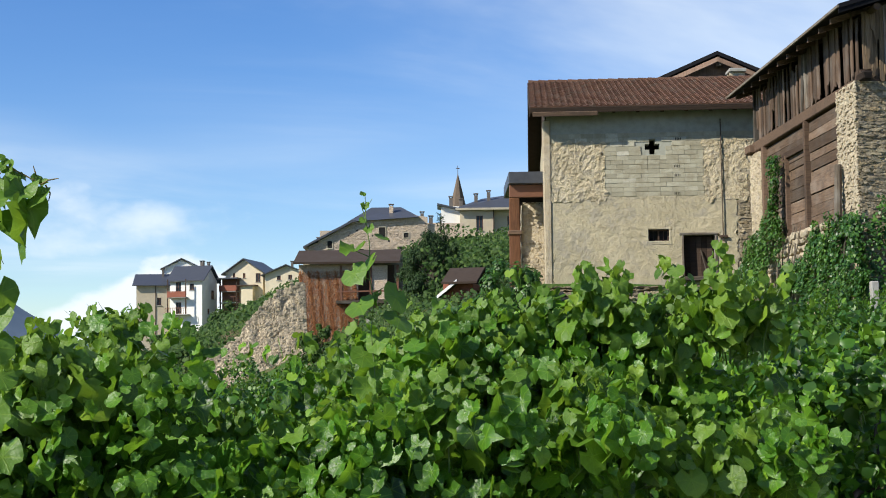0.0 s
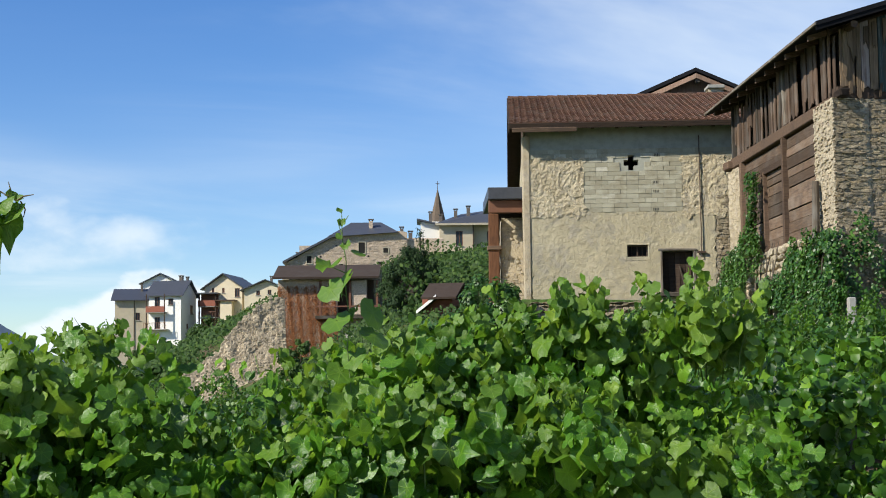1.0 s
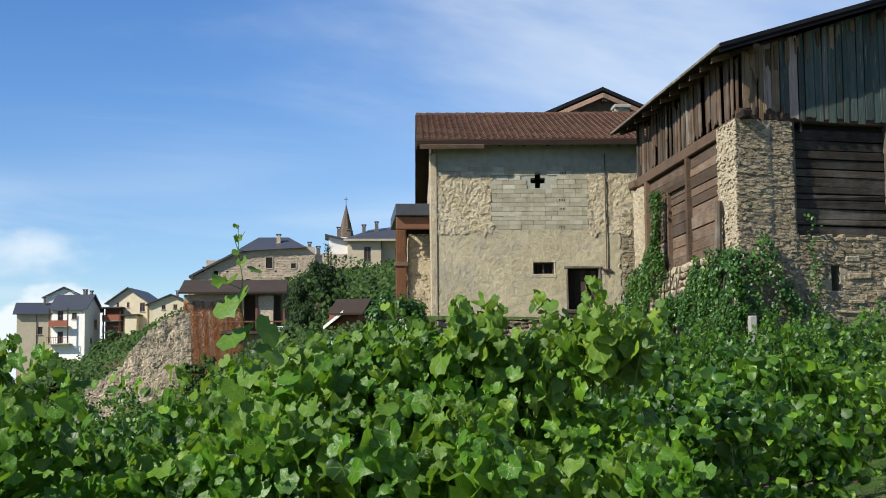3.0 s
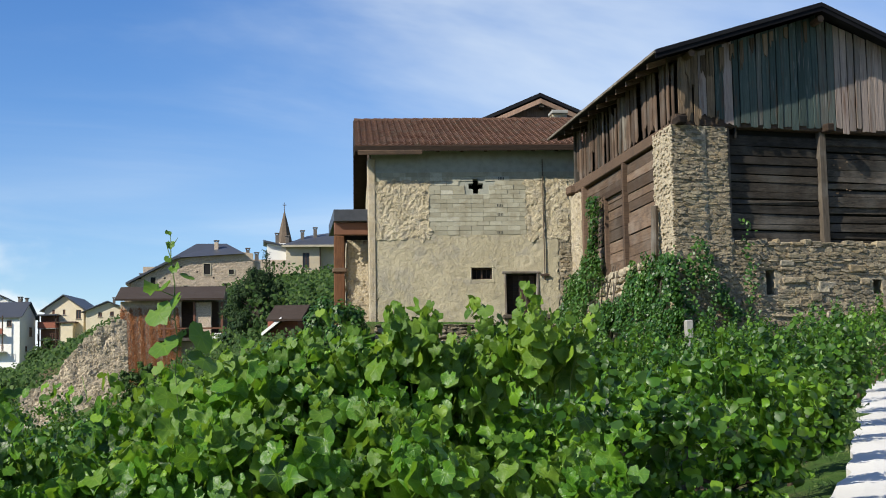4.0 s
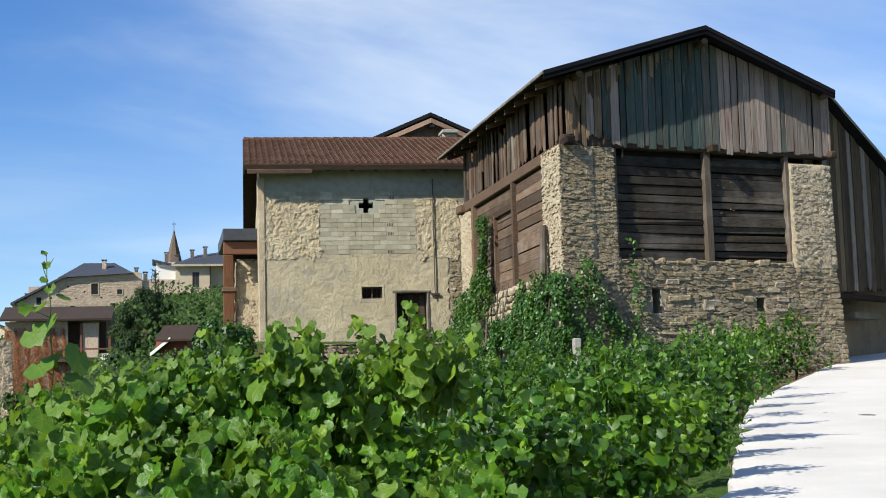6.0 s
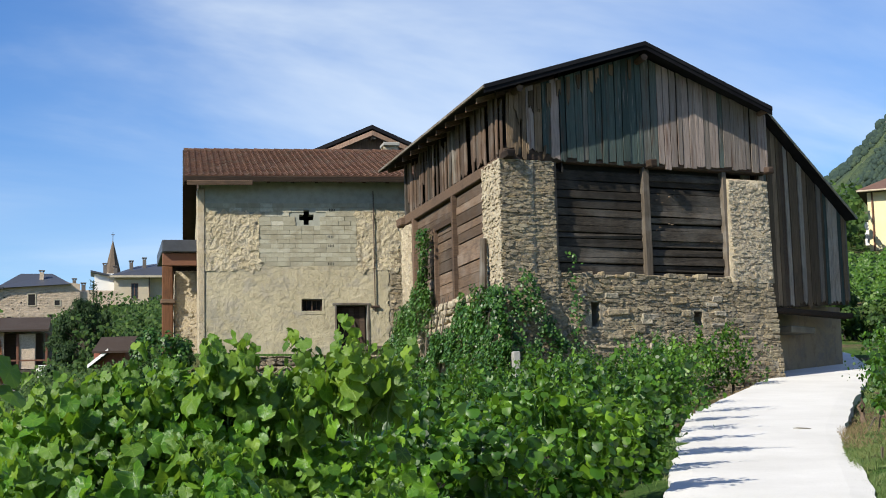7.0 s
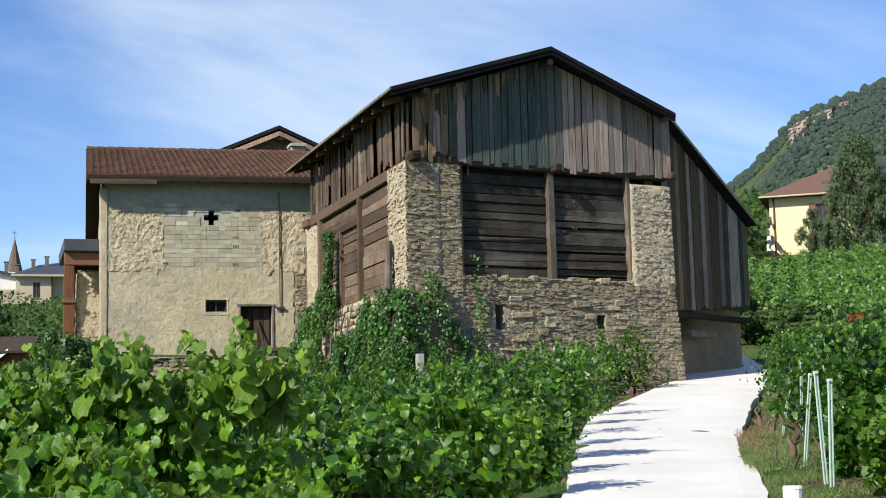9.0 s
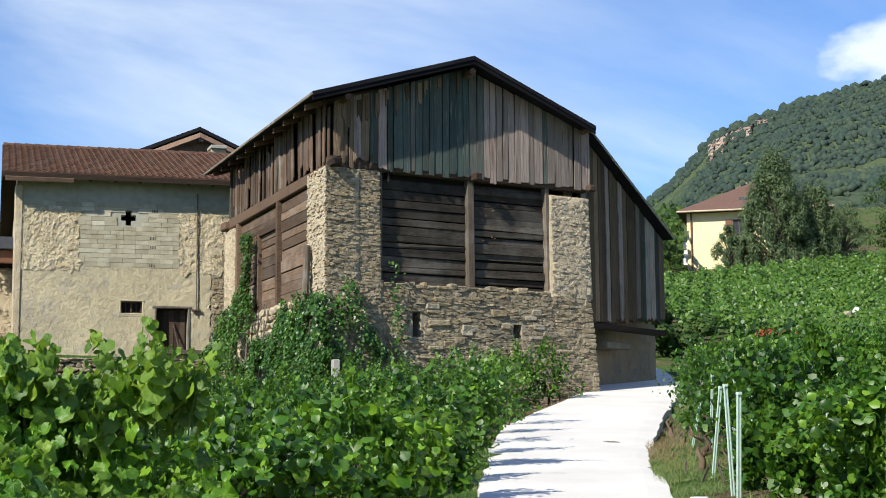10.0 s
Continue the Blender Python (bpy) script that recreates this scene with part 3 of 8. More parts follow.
def rough_sheet(name, x0, x1, z0, z1, step, depth, seed, material, edge=0.0, base=0.0, freq=3.0, holes=()):
    """A plaster skin standing proud of a wall (towards -y), lumpy, with a ragged outline and closed edges."""
    nx, nz = max(2, int((x1 - x0) / step)), max(2, int((z1 - z0) / step))
    grid = np.zeros((nx + 1, nz + 1, 3))
    for i in range(nx + 1):
        for j in range(nz + 1):
            x, z = x0 + (x1 - x0) * i / nx, z0 + (z1 - z0) * j / nz
            q = Vector((x * freq + seed, z * freq, seed * 0.7))
            h = noise.fractal(q, 0.75, 2.1, 6)
            rim = i in (0, nx) or j in (0, nz)
            if rim and edge:
                x += edge * noise.noise(Vector((z * 5, seed, 1.7))) if i in (0, nx) else 0
                z += edge * noise.noise(Vector((x * 5, seed, 4.1))) if j in (0, nz) else 0
            grid[i, j] = (x, -base - depth * (0.5 + 0.5 * h), z)
    verts = grid.reshape(-1, 3)
    idx = np.arange((nx + 1) * (nz + 1)).reshape(nx + 1, nz + 1)
    faces = np.stack([idx[:-1, :-1], idx[1:, :-1], idx[1:, 1:], idx[:-1, 1:]], -1).reshape(-1, 4)
    if holes:
        mid = verts[faces].mean(1)
        gone = np.zeros(len(faces), bool)
        for h in holes:
            gone |= (mid[:, 0] > h[0]) & (mid[:, 0] < h[1]) & (mid[:, 2] > h[2]) & (mid[:, 2] < h[3])
        faces = faces[~gone]
    rim = list(idx[:, 0]) + list(idx[-1, 1:]) + list(idx[-2::-1, -1]) + list(idx[0, -2:0:-1])
    back = verts[rim].copy()
    back[:, 1] = 0.01
    k = len(verts)
    n = len(rim)
    sides = np.array([(rim[a], k + a, k + (a + 1) % n, rim[(a + 1) % n]) for a in range(n)])
    return mesh_np(name, np.vstack([verts, back]), np.vstack([faces, sides]), material)


def stone_meshes(count, material, seed):
    """A few differently knocked-about stones in a box one unit across, lying in the plane y = 0 and bulging towards -y."""
    out = []
    r = random.Random(seed)
    for k in range(count):
        bm = bmesh.new()
        n = 8
        for i in range(n):
            a = 2 * math.pi * (i + 0.5 + r.uniform(-0.4, 0.4)) / n
            c, s = math.cos(a), math.sin(a)
            q = r.uniform(0.46, 0.60) / max(abs(c), abs(s)) ** 0.92
            bm.verts.new((q * c, r.uniform(-0.12, 0.1), q * s))
            bm.verts.new((q * c * r.uniform(0.84, 0.99), r.uniform(-0.48, -0.30), q * s * r.uniform(0.84, 0.99)))
            bm.verts.new((q * c * 0.9, 0.5, q * s * 0.9))
        hull = bmesh.ops.convex_hull(bm, input=bm.verts[:])
        bmesh.ops.delete(bm, geom=list({g for g in hull["geom_interior"] + hull["geom_unused"] if isinstance(g, bmesh.types.BMVert)}), context="VERTS")
        me = bpy.data.meshes.new("stone")
        bm.to_mesh(me)
        bm.free()
        me.materials.append(material)
        out.append(me)
    return out


def courses(x0, x1, z0, z1, r, h=(0.06, 0.15), w=(0.11, 0.42), holes=()):
    """Lay irregular courses of stones: yields the middle, width and height of each, leaving the holes free."""
    z = z0
    while z < z1 - 0.03:
        hh = min(r.uniform(*h), z1 - z)
        x = x0 + r.uniform(-0.1, 0)
        while x < x1:
            ww = r.uniform(*w) * (1.25 if hh > 0.15 else 0.9)
            a, b = max(x, x0), min(x + ww, x1)
            if b - a > 0.05 and not any(a < q[1] and b > q[0] and z < q[3] and z + hh > q[2] for q in holes):
                yield (a + b) / 2, z + hh / 2, b - a, hh
            x += ww
        z += hh


def laid_stones(parent, base, spots, r, depth=0.14, limit=300, rest_mat=None, name="stone", face=None, grow=1.0, sunk=0.02):
    """Put stones on a wall face at y = 0: the first ones are parts, the others one joined part."""
    spots = list(spots)
    rest_v, rest_f, off = [], [], 0
    for i, (x, z, w, h) in enumerate(spots):
        me = r.choice(base)
        m = Matrix.LocRotScale((x, r.uniform(-0.015, sunk) + (face(z) if face else 0), z), Euler((r.uniform(-0.12, 0.12), r.uniform(-0.09, 0.09), r.uniform(-0.12, 0.12))),
                               (w * grow * r.uniform(0.92, 1.08), depth * r.uniform(0.5, 1.3), h * grow * r.uniform(0.82, 1.12)))
        if i < limit:
            ob = obj(name, me, parent, m)
        else:
            co = np.array([m @ v.co for v in me.vertices])
            for p in me.polygons:
                q = list(p.vertices)
                for a in range(1, len(q) - 1):
                    rest_f.append((off + q[0], off + q[a], off + q[a + 1]))
            rest_v.append(co)
            off += len(co)
    if rest_v:
        me = mesh_np(name + "s", np.vstack(rest_v), np.array(rest_f), rest_mat)
        tagged(obj(name + "work", me, parent), kind="stuff")


# leaves ---------------------------------------------------------------
def grape_leaf(seed, k):
    """A lobed, toothed vine leaf: a fan of k faces inside a rim of 2k points (a plain fan of six for k = 3), folded, quilted and curling in its own way."""
    r = random.Random(seed)
    fold, droop, wave, curl = r.uniform(0.05, 0.8), r.uniform(0.1, 0.9), r.uniform(0.07, 0.18), r.uniform(0.0, 0.6)
    turns, phase, lean = r.choice((2, 3, 3, 4)), r.uniform(0, 6.3), r.uniform(-0.10, 0.10)
    lobes = ([0, 24, 52, 80, 106, 136, 160, 180], [1.04, 0.93, 0.98, 0.89, 0.94, 0.87, 0.82, 0.42 if k > 5 else 0.6])
    ring = {3: [0, 54, 112, 180, 248, 306], 5: [0, 25, 52, 82, 122, 180, 238, 278, 308, 335]}.get(k) or [180 * i / k for i in range(2 * k)]

    def at(deg, f, tooth):
        d = abs((deg + 180) % 360 - 180)
        q = f * (float(np.interp(d, *lobes)) + tooth) * r.uniform(0.95, 1.05)
        t = radians(deg)
        x, y = q * math.sin(t) * 0.62 * (1 + lean), q * math.cos(t) * 0.62
        z = fold * abs(x) - droop * y * abs(y) * 0.8 + wave * q * q * math.sin(turns * t + phase) - curl * q ** 4 * 0.3
        return x, y, z + (0.085 * math.cos(6.2 * t) if f < 1 else 0.0)

    pts = [(0.0, 0.0, -0.01)]
    if k == 3:
        pts += [at(d, 1.0, 0) for d in ring]
        return np.array(pts), np.array([(0, 1 + i, 1 + (i + 1) % 6) for i in range(6)])
    pts += [at(ring[2 * i], 0.56, 0) for i in range(k)]
    pts += [at(ring[i], 1.0, (0.035 if i % 2 == 0 else -0.05) if k > 5 else 0) for i in range(2 * k)]
    faces = []
    for i in range(k):
        a, b = 1 + i, 1 + (i + 1) % k
        o = [1 + k + (2 * i + j) % (2 * k) for j in range(3)]
        faces += [(0, a, b), (a, o[0], o[1]), (a, o[1], b), (b, o[1], o[2])]
    return np.array(pts), np.array(faces)


LEAF_FINE = [grape_leaf(50 + i, 9) for i in range(8)]
LEAF_MID = [grape_leaf(80 + i, 5) for i in range(6)]
LEAF_PLAIN = [grape_leaf(95 + i, 3) for i in range(5)]
LEAF_IVY = (np.array([(0, 0.5, 0), (0.36, 0.08, -0.05), (0.24, -0.4, 0.0), (-0.24, -0.4, 0.0), (-0.36, 0.08, -0.05)]), np.array([(0, 1, 2), (0, 2, 3), (0, 3, 4)]))
LEAF_BLADE = (np.array([(0, -0.6, 0.04), (0.035, 0.0, 0.0), (0.05, 0.45, 0), (-0.05, 0.45, 0), (-0.035, 0.0, 0.0)]), np.array([(0, 1, 4), (4, 1, 2), (4, 2, 3)]))
LEAF_STRAND = (np.array([(0, 0.5, 0), (0.07, 0.0, 0.03), (0, -0.5, 0), (-0.07, 0.0, 0.03)]), np.array([(0, 1, 2), (0, 2, 3)]))
LEAF_THIN = (np.array([(0, 0.5, 0), (0.16, 0.0, 0.03), (0, -0.5, 0), (-0.16, 0.0, 0.03)]), np.array([(0, 1, 2), (0, 2, 3)]))


def leaves(name, pos, nrm, size, kind, material, rs, spin=None, smooth=False):
    """Many leaves in one mesh: places, the ways they face, sizes."""
    n = len(pos)
    if isinstance(kind, list):
        tf = kind[0][1]
        tv = np.stack([q[0] for q in kind])[rs.randint(len(kind), size=n)]
    else:
        tf = kind[1]
        tv = np.repeat(kind[0][None], n, 0)
    k = tv.shape[1]
    nz = nrm / (np.linalg.norm(nrm, axis=1, keepdims=True) + 1e-9)
    ref = np.where(np.abs(nz[:, 2:3]) < 0.95, np.array([[0, 0, 1.0]]), np.array([[1.0, 0, 0]]))
    # the tip hangs down the slope of the blade
    ty = -(ref - nz * (ref * nz).sum(1, keepdims=True))
    ty /= np.linalg.norm(ty, axis=1, keepdims=True) + 1e-9
    a = rs.normal(0, 0.7, n) if spin is None else spin
    tx = np.cross(ty, nz)
    ca, sa = np.cos(a)[:, None], np.sin(a)[:, None]
    ux, uy = tx * ca + ty * sa, ty * ca - tx * sa
    cup = rs.uniform(-0.4, 1.8, n)[:, None, None]
    v = pos[:, None, :] + size[:, None, None] * (tv[:, :, 0:1] * ux[:, None] + tv[:, :, 1:2] * uy[:, None] + cup * tv[:, :, 2:3] * nz[:, None])
    f = (tf[None] + (np.arange(n) * k)[:, None, None]).reshape(-1, 3)
    uv = tv[:, :, :2].reshape(-1, 2)
    return mesh_np(name, v.reshape(-1, 3), f, material, smooth, uv)


# ---- ground, road ----
LEFT_EDGE = [(-30, -10.0), (0, -1.2), (14.5, 5.8), (22, 8.9), (26.4, 10.9), (30.4, 13.4), (36.3, 17.2), (44, 21.4), (60, 23.4)]
RIGHT_EDGE = [(-30, -7.6), (0, 1.25), (14.8, 8.08), (22.9, 12.0), (29, 15.42), (37.5, 20.55), (44, 23.3), (60, 25.6)]


def edge_at(y, table):
    y = min(max(y, table[0][0]), table[-1][0])
    for (a, p), (b, q) in zip(table, table[1:]):
        if y <= b:
            return p + (q - p) * (y - a) / (b - a)
    return table[-1][1]


def smooth01(a, b, v):
    t = min(max((v - a) / (b - a), 0), 1)
    return t * t * (3 - 2 * t)


def road_z(y):
    y = max(y, -20)
    return 0.045 * y + 0.00095 * y * abs(y) if y < 60 else 0.045 * 60 + 0.00095 * 3600 + 0.16 * (y - 60)


def ground_z(x, y):
    """The height of the ground: a slope of vines beside the lane, a terrace for the house, a hill with a village beyond."""
    z = road_z(y)
    dl, dr = edge_at(y, LEFT_EDGE) - x, x - edge_at(y, RIGHT_EDGE)
    if dl > 0:
        z += -0.03 - 0.29 * smooth01(0.15, 1.3, dl) - 0.105 * min(max(dl - 1, 0), 45)
    elif dr > 0:
        z += -0.01 + 0.08 * smooth01(0.1, 0.7, dr) + 0.045 * min(max(dr - 0.5, 0), 40)
    else:
        z -= 0.02
    if y > 40:
        t = smooth01(44.6, 45.2, y) * smooth01(1.5, 2.9, x) * (1 - smooth01(9.0, 11.5, x))
        z = z + (max(4.1, z) - z) * t
    if y > 46:
        xx, yy = min(max(x, -160), 160), min(y, 300)
        far = 6 + 0.13 * (xx - 3) + 0.12 * (yy - 90) - 0.35 * max(-10 - xx, 0)
        far -= 4.6 * smooth01(-1, 12, -xx) * (1 - smooth01(116, 160, yy))
        t = smooth01(46, 64, y) * (1 - smooth01(4, 14, x)) + smooth01(50, 88, y) * smooth01(4, 14, x)
        z = z + (max(far, -25) - z) * t
    if abs(x) + abs(y) > 25:
        z += 0.25 * noise.noise(Vector((x * 0.12, y * 0.12, 0)))
    return z


def build_ground():
    def axis(lo, hi, fine_lo, fine_hi, step):
        v = list(np.arange(fine_lo, fine_hi + 0.01, step))
        s, p = step, fine_hi
        while p < hi:
            s *= 1.35
            p += s
            v.append(p)
        s, p = step, fine_lo
        while p > lo:
            s *= 1.35
            p -= s
            v.insert(0, p)
        return v

    xs, ys = axis(-2600, 2600, -14, 30, 0.5), axis(-600, 2600, -2, 60, 0.5)
    verts = np.array([(x, y, ground_z(x, y)) for x in xs for y in ys])
    near = (np.abs(verts[:, 0]) < 40) & (np.abs(verts[:, 1]) < 60)
    verts[near, 2] += np.array([0.04 * noise.noise(Vector((v[0] * 1.7, v[1] * 1.7, 5))) for v in verts[near]])
    i = np.arange(len(verts)).reshape(len(xs), len(ys))
    f = np.stack([i[:-1, :-1], i[1:, :-1], i[1:, 1:], i[:-1, 1:]], -1).reshape(-1, 4)
    g = obj("ground", mesh_np("ground", verts, f, M["soil"], True))
    tagged(g, "sloping vineyard earth with weeds and dry grass", "ground", kind="structure")
    # the lane: a slab with thickness, its edges crumbling a little
    bm = bmesh.new()
    prev = None
    n = 150
    for k in range(n + 1):
        y = -8 + 60 * k / n
        a, b = edge_at(y, LEFT_EDGE), edge_at(y, RIGHT_EDGE)
        a += 0.10 * noise.noise(Vector((y * 1.3, 1, 0)))
        b += 0.12 * noise.noise(Vector((y * 1.3, 9, 0)))
        row = []
        for s in (0, 0.12, 0.5, 0.88, 1):
            x = a + (b - a) * s
            row.append(bm.verts.new((x, y + 0.25 * (s - 0.5) * -1.6, road_z(y) + 0.07 + (0.02 if 0 < s < 1 else 0.0))))
        low = [bm.verts.new((row[0].co.x, row[0].co.y, row[0].co.z - 0.3)), bm.verts.new((row[-1].co.x, row[-1].co.y, row[-1].co.z - 0.3))]
        now = [low[0], *row, low[1]]
        if prev:
            for p, q, r2, s2 in zip(prev, prev[1:], now[1:], now):
                bm.faces.new((p, q, r2, s2))
        prev = now
    bmesh.ops.recalc_face_normals(bm, faces=bm.faces)
    road = part("road", bm, M["road"], None, smooth=False)
    tagged(road, "pale sunlit concrete lane climbing beside the vines", "road", kind="structure")
    # a small drain cover lying in the lane
    d = thing("drain_cover", "small grey iron drain cover set in the lane", "drain cover", pose(11.22, 22.6, road_z(22.6) + 0.092, 4.9, 0, 26))
    part("frame", tube(bmesh.new(), [(0, 0, -0.03), (0, 0, 0.008)], [0.17, 0.17], 20), M["concrete"], d)
    part("lid", tube(bmesh.new(), [(0, 0, 0.0), (0, 0, 0.012)], [0.13, 0.13], 20), M["old_concrete"], d)


build_ground()

# ---- the barn ----
BX, BY, FRONT_AZ, SIDE_AZ = 9.52, 34.25, 78.0, -2.0
FRONT = wall_frame(BX, BY, 0, FRONT_AZ)          # x to the right along the gable front
SIDE_LEN = 9.9
_s = Vector((math.sin(radians(SIDE_AZ)), math.cos(radians(SIDE_AZ)), 0))
SIDE = wall_frame(BX + _s.x * SIDE_LEN, BY + _s.y * SIDE_LEN, 0, SIDE_AZ + 180)  # x from the far end to the near corner
WIDE, BEAM, SILL, RIDGE_X, RIDGE_Z, EAVE_Z = 7.7, 8.2, 5.4, 3.85, 11.05, 9.75
SLITS = [(2.28, 2.52, 4.15, 4.75), (5.22, 5.48, 4.2, 4.55)]


def board_mesh(w, h, t, r, top=0.0, ragged=0.0, notch=0):
    """An upright board from (0, 0, 0), with a worn lower end and a top cut to a slope."""
    bm = bmesh.new()
    n = 4
    low = [bm.verts.new((w * i / n, 0, r.uniform(-ragged, ragged) + (ragged if i in (0, n) else 0) * r.random())) for i in range(n + 1)]
    mid = [bm.verts.new((w * i / n + r.uniform(-0.006, 0.006), r.uniform(-0.006, 0.004), h * 0.55)) for i in range(n + 1)]
    up = [bm.verts.new((w * i / n, 0, h + top * i / n)) for i in range(n + 1)]
    for a, b in ((low, mid), (mid, up)):
        for i in range(n):
            bm.faces.new((a[i], a[i + 1], b[i + 1], b[i]))
    g = bmesh.ops.extrude_face_region(bm, geom=bm.faces[:])
    for v in g["geom"]:
        if isinstance(v, bmesh.types.BMVert):
            v.co.y += t
    bmesh.ops.recalc_face_normals(bm, faces=bm.faces)
    return bm


def pillar(name, x0, x1, z0, z1, deep, seed, batter=0.12, lump=0.05):
    """A rubble pier: a lumpy core, wider at the foot, with stones showing in its faces."""
    bm = bmesh.new()
    nx, nz = 5, 16
    r = random.Random(seed)

    def spot(u, v, face):
        z = z0 + (z1 - z0) * v
        b = batter * (1 - v)
        w = (x0 - b * 0.3) + ((x1 + b) - (x0 - b * 0.3)) * u
        k = lump * noise.fractal(Vector((w * 2.5 + seed, z * 2.5, face)), 1, 2, 3)
        return w, z, b, k

    rings = []
    for j in range(nz + 1):
        v = j / nz
        ring = []
        for u in [i / nx for i in range(nx + 1)]:
            w, z, b, k = spot(u, v, 0)
            ring.append(bm.verts.new((w + (k if u in (0, 1) else 0), -b + k, z)))
        for t in (0.33, 0.67):
            w, z, b, k = spot(1, v, 1)
            ring.append(bm.verts.new((w + k, -b + deep * t, z)))
        for u in [i / nx for i in range(nx, -1, -1)]:
            w, z, b, k = spot(u, v, 2)
            ring.append(bm.verts.new((w + (k if u in (0, 1) else 0), deep, z)))
        for t in (0.67, 0.33):
            w, z, b, k = spot(0, v, 3)
            ring.append(bm.verts.new((w + k, -b + deep * t, z)))
        rings.append(ring)
    for a, b in zip(rings, rings[1:]):
        n = len(a)
        for i in range(n):
            bm.faces.new((a[i], a[(i + 1) % n], b[(i + 1) % n], b[i]))
    bm.faces.new(rings[-1])
    bmesh.ops.recalc_face_normals(bm, faces=bm.faces)
    return bm


def build_barn():
    r = random.Random(5)
    barn = thing("barn", "old rubble stone barn with weathered grey board gable and dark roof", "barn", FRONT)
    inv = FRONT.inverted()
    side = inv @ SIDE
    base = stone_meshes(8, M["stone"], 3)
    # rubble wall under the openings, slits through it
    lean_out = lambda z: 0.16 * max(SILL - z, 0) / 3.9
    bm = holed(bmesh.new(), 1.3, 7.55, 1.5, SILL - 0.05, 0.55, SLITS)
    for v in bm.verts:
        v.co.y -= lean_out(v.co.z)
        v.co.x += 1.6 * lean_out(v.co.z) if v.co.x > 7 else 0
    wall = part("stone_wall", bm, M["mortar"], barn, "rubble wall of flat brown and grey stones")
    spots = [q for q in courses(1.35, 8.0, 2.2, SILL, r, (0.035, 0.115), (0.09, 0.40), holes=SLITS) if q[0] + q[2] / 2 < 7.72 + 1.6 * lean_out(q[1])]
    spots.sort(key=lambda s: -s[1])
    laid_stones(wall, base, spots, r, 0.085, 300, M["stone_j"], face=lambda z: -lean_out(z), sunk=0.022, grow=1.06)
    z = 2.0
    while z < SILL:
        h = r.uniform(0.07, 0.17)
        w = r.uniform(0.15, 0.45)
        e = 7.70 + 1.6 * lean_out(z)
        part("corner_stone", boxed(e - w, e, -lean_out(z) - 0.035, 0.4, z, z + h - 0.012, 0.02, 0.022, r), M["stone"], wall)
        z += h
    x = 1.35
    while x < 6.45:
        w = r.uniform(0.12, 0.40)
        part("cap_stone", boxed(x, min(x + w, 6.45), -0.05, 0.5, SILL - 0.06, SILL + r.uniform(0.0, 0.09), 0.025, 0.03, r), M["stone"], wall)
        x += w
    for k in range(34):
        x, z, w, h = r.uniform(1.6, 7.1), r.uniform(3.4, SILL - 0.3), r.uniform(0.25, 0.62), r.uniform(0.07, 0.19)
        if not any(x < s[1] + 0.1 and x + w > s[0] - 0.1 and z < s[3] + 0.1 and z + h > s[2] - 0.1 for s in SLITS):
            part("slab", boxed(x, x + w, -lean_out(z) - r.uniform(0.05, 0.075), 0.3, z, z + h, 0.02, 0.026, r), M[r.choice(("stone", "stone", "stone_slab"))], wall)
    # near-black sheets behind the slits paint the shade inside the wall
    for s in SLITS:
        part("slit_recess", boxed(s[0] - 0.1, s[1] + 0.1, 0.56, 0.62, s[2] - 0.1, s[3] + 0.1), M["dark"], barn)
    # piers at both corners
    p1 = part("corner_pier", pillar("pier", 0.06, 1.36, 1.5, BEAM - 0.08, 0.30, 2.0, 0.12, 0.02), M["mortar"], barn, "rubble corner pier, plaster fallen from its front", smooth=True)
    laid_stones(p1, base, courses(-0.08, 1.38, 2.6, BEAM - 0.06, r, (0.026, 0.085), (0.08, 0.36)), r, 0.042, 0, M["stone_j"], face=lambda z: -0.12 * (8.15 - z) / 6.65 - 0.008, grow=1.10, sunk=0.02)
    p2 = part("corner_pier", pillar("pier", 6.42, WIDE - 0.03, SILL - 0.1, BEAM - 0.24, 1.1, 7.0, 0.05, 0.03), M["mortar_pale"], barn, "pale plastered rubble pier above the wall", smooth=True)
    laid_stones(p2, base, courses(6.46, WIDE - 0.02, SILL, BEAM - 0.26, r, (0.035, 0.10), (0.06, 0.26)), r, 0.034, 0, M["stone_pale"], face=lambda z: -0.05 * (7.98 - z) / 2.6 - 0.002, grow=1.12, sunk=0.022)
    # two openings closed with grey planks between posts
    for k, (a, b) in enumerate(((1.46, 3.92), (4.12, 6.36))):
        z = SILL - 0.06
        while z < BEAM - 0.2:
            h = r.uniform(0.13, 0.29)
            h = min(h, BEAM - 0.1 - z)
            bm = bmesh.new()
            box(bm, a - 0.05, b + 0.05, 0.17 + r.uniform(-0.035, 0.04), 0.225, z + 0.004, z + h - r.uniform(0.002, 0.04), 0.006, 0.022, r)
            part("plank", bm, M["plank"], barn)
            z += h
    # dark sheet added for the shade seen between the planks
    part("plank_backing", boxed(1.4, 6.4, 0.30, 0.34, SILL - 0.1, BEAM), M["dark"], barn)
    for a, b, lean in ((1.36, 1.47, 0.02), (3.92, 4.10, 0.03), (6.30, 6.42, 0.05)):
        bm = bmesh.new()
        box(bm, a, b, 0.02, 0.2, SILL - 0.05, BEAM - 0.06, 0.012, 0.01, r)
        for v in bm.verts:
            v.co.x += lean * (1 - (v.co.z - SILL) / (BEAM - SILL))
        part("post", bm, M["post"], barn)
    part("batten", boxed(4.13, 6.30, 0.10, 0.16, 7.82, 7.95, 0.01, 0.01, r), M["plank"], barn)
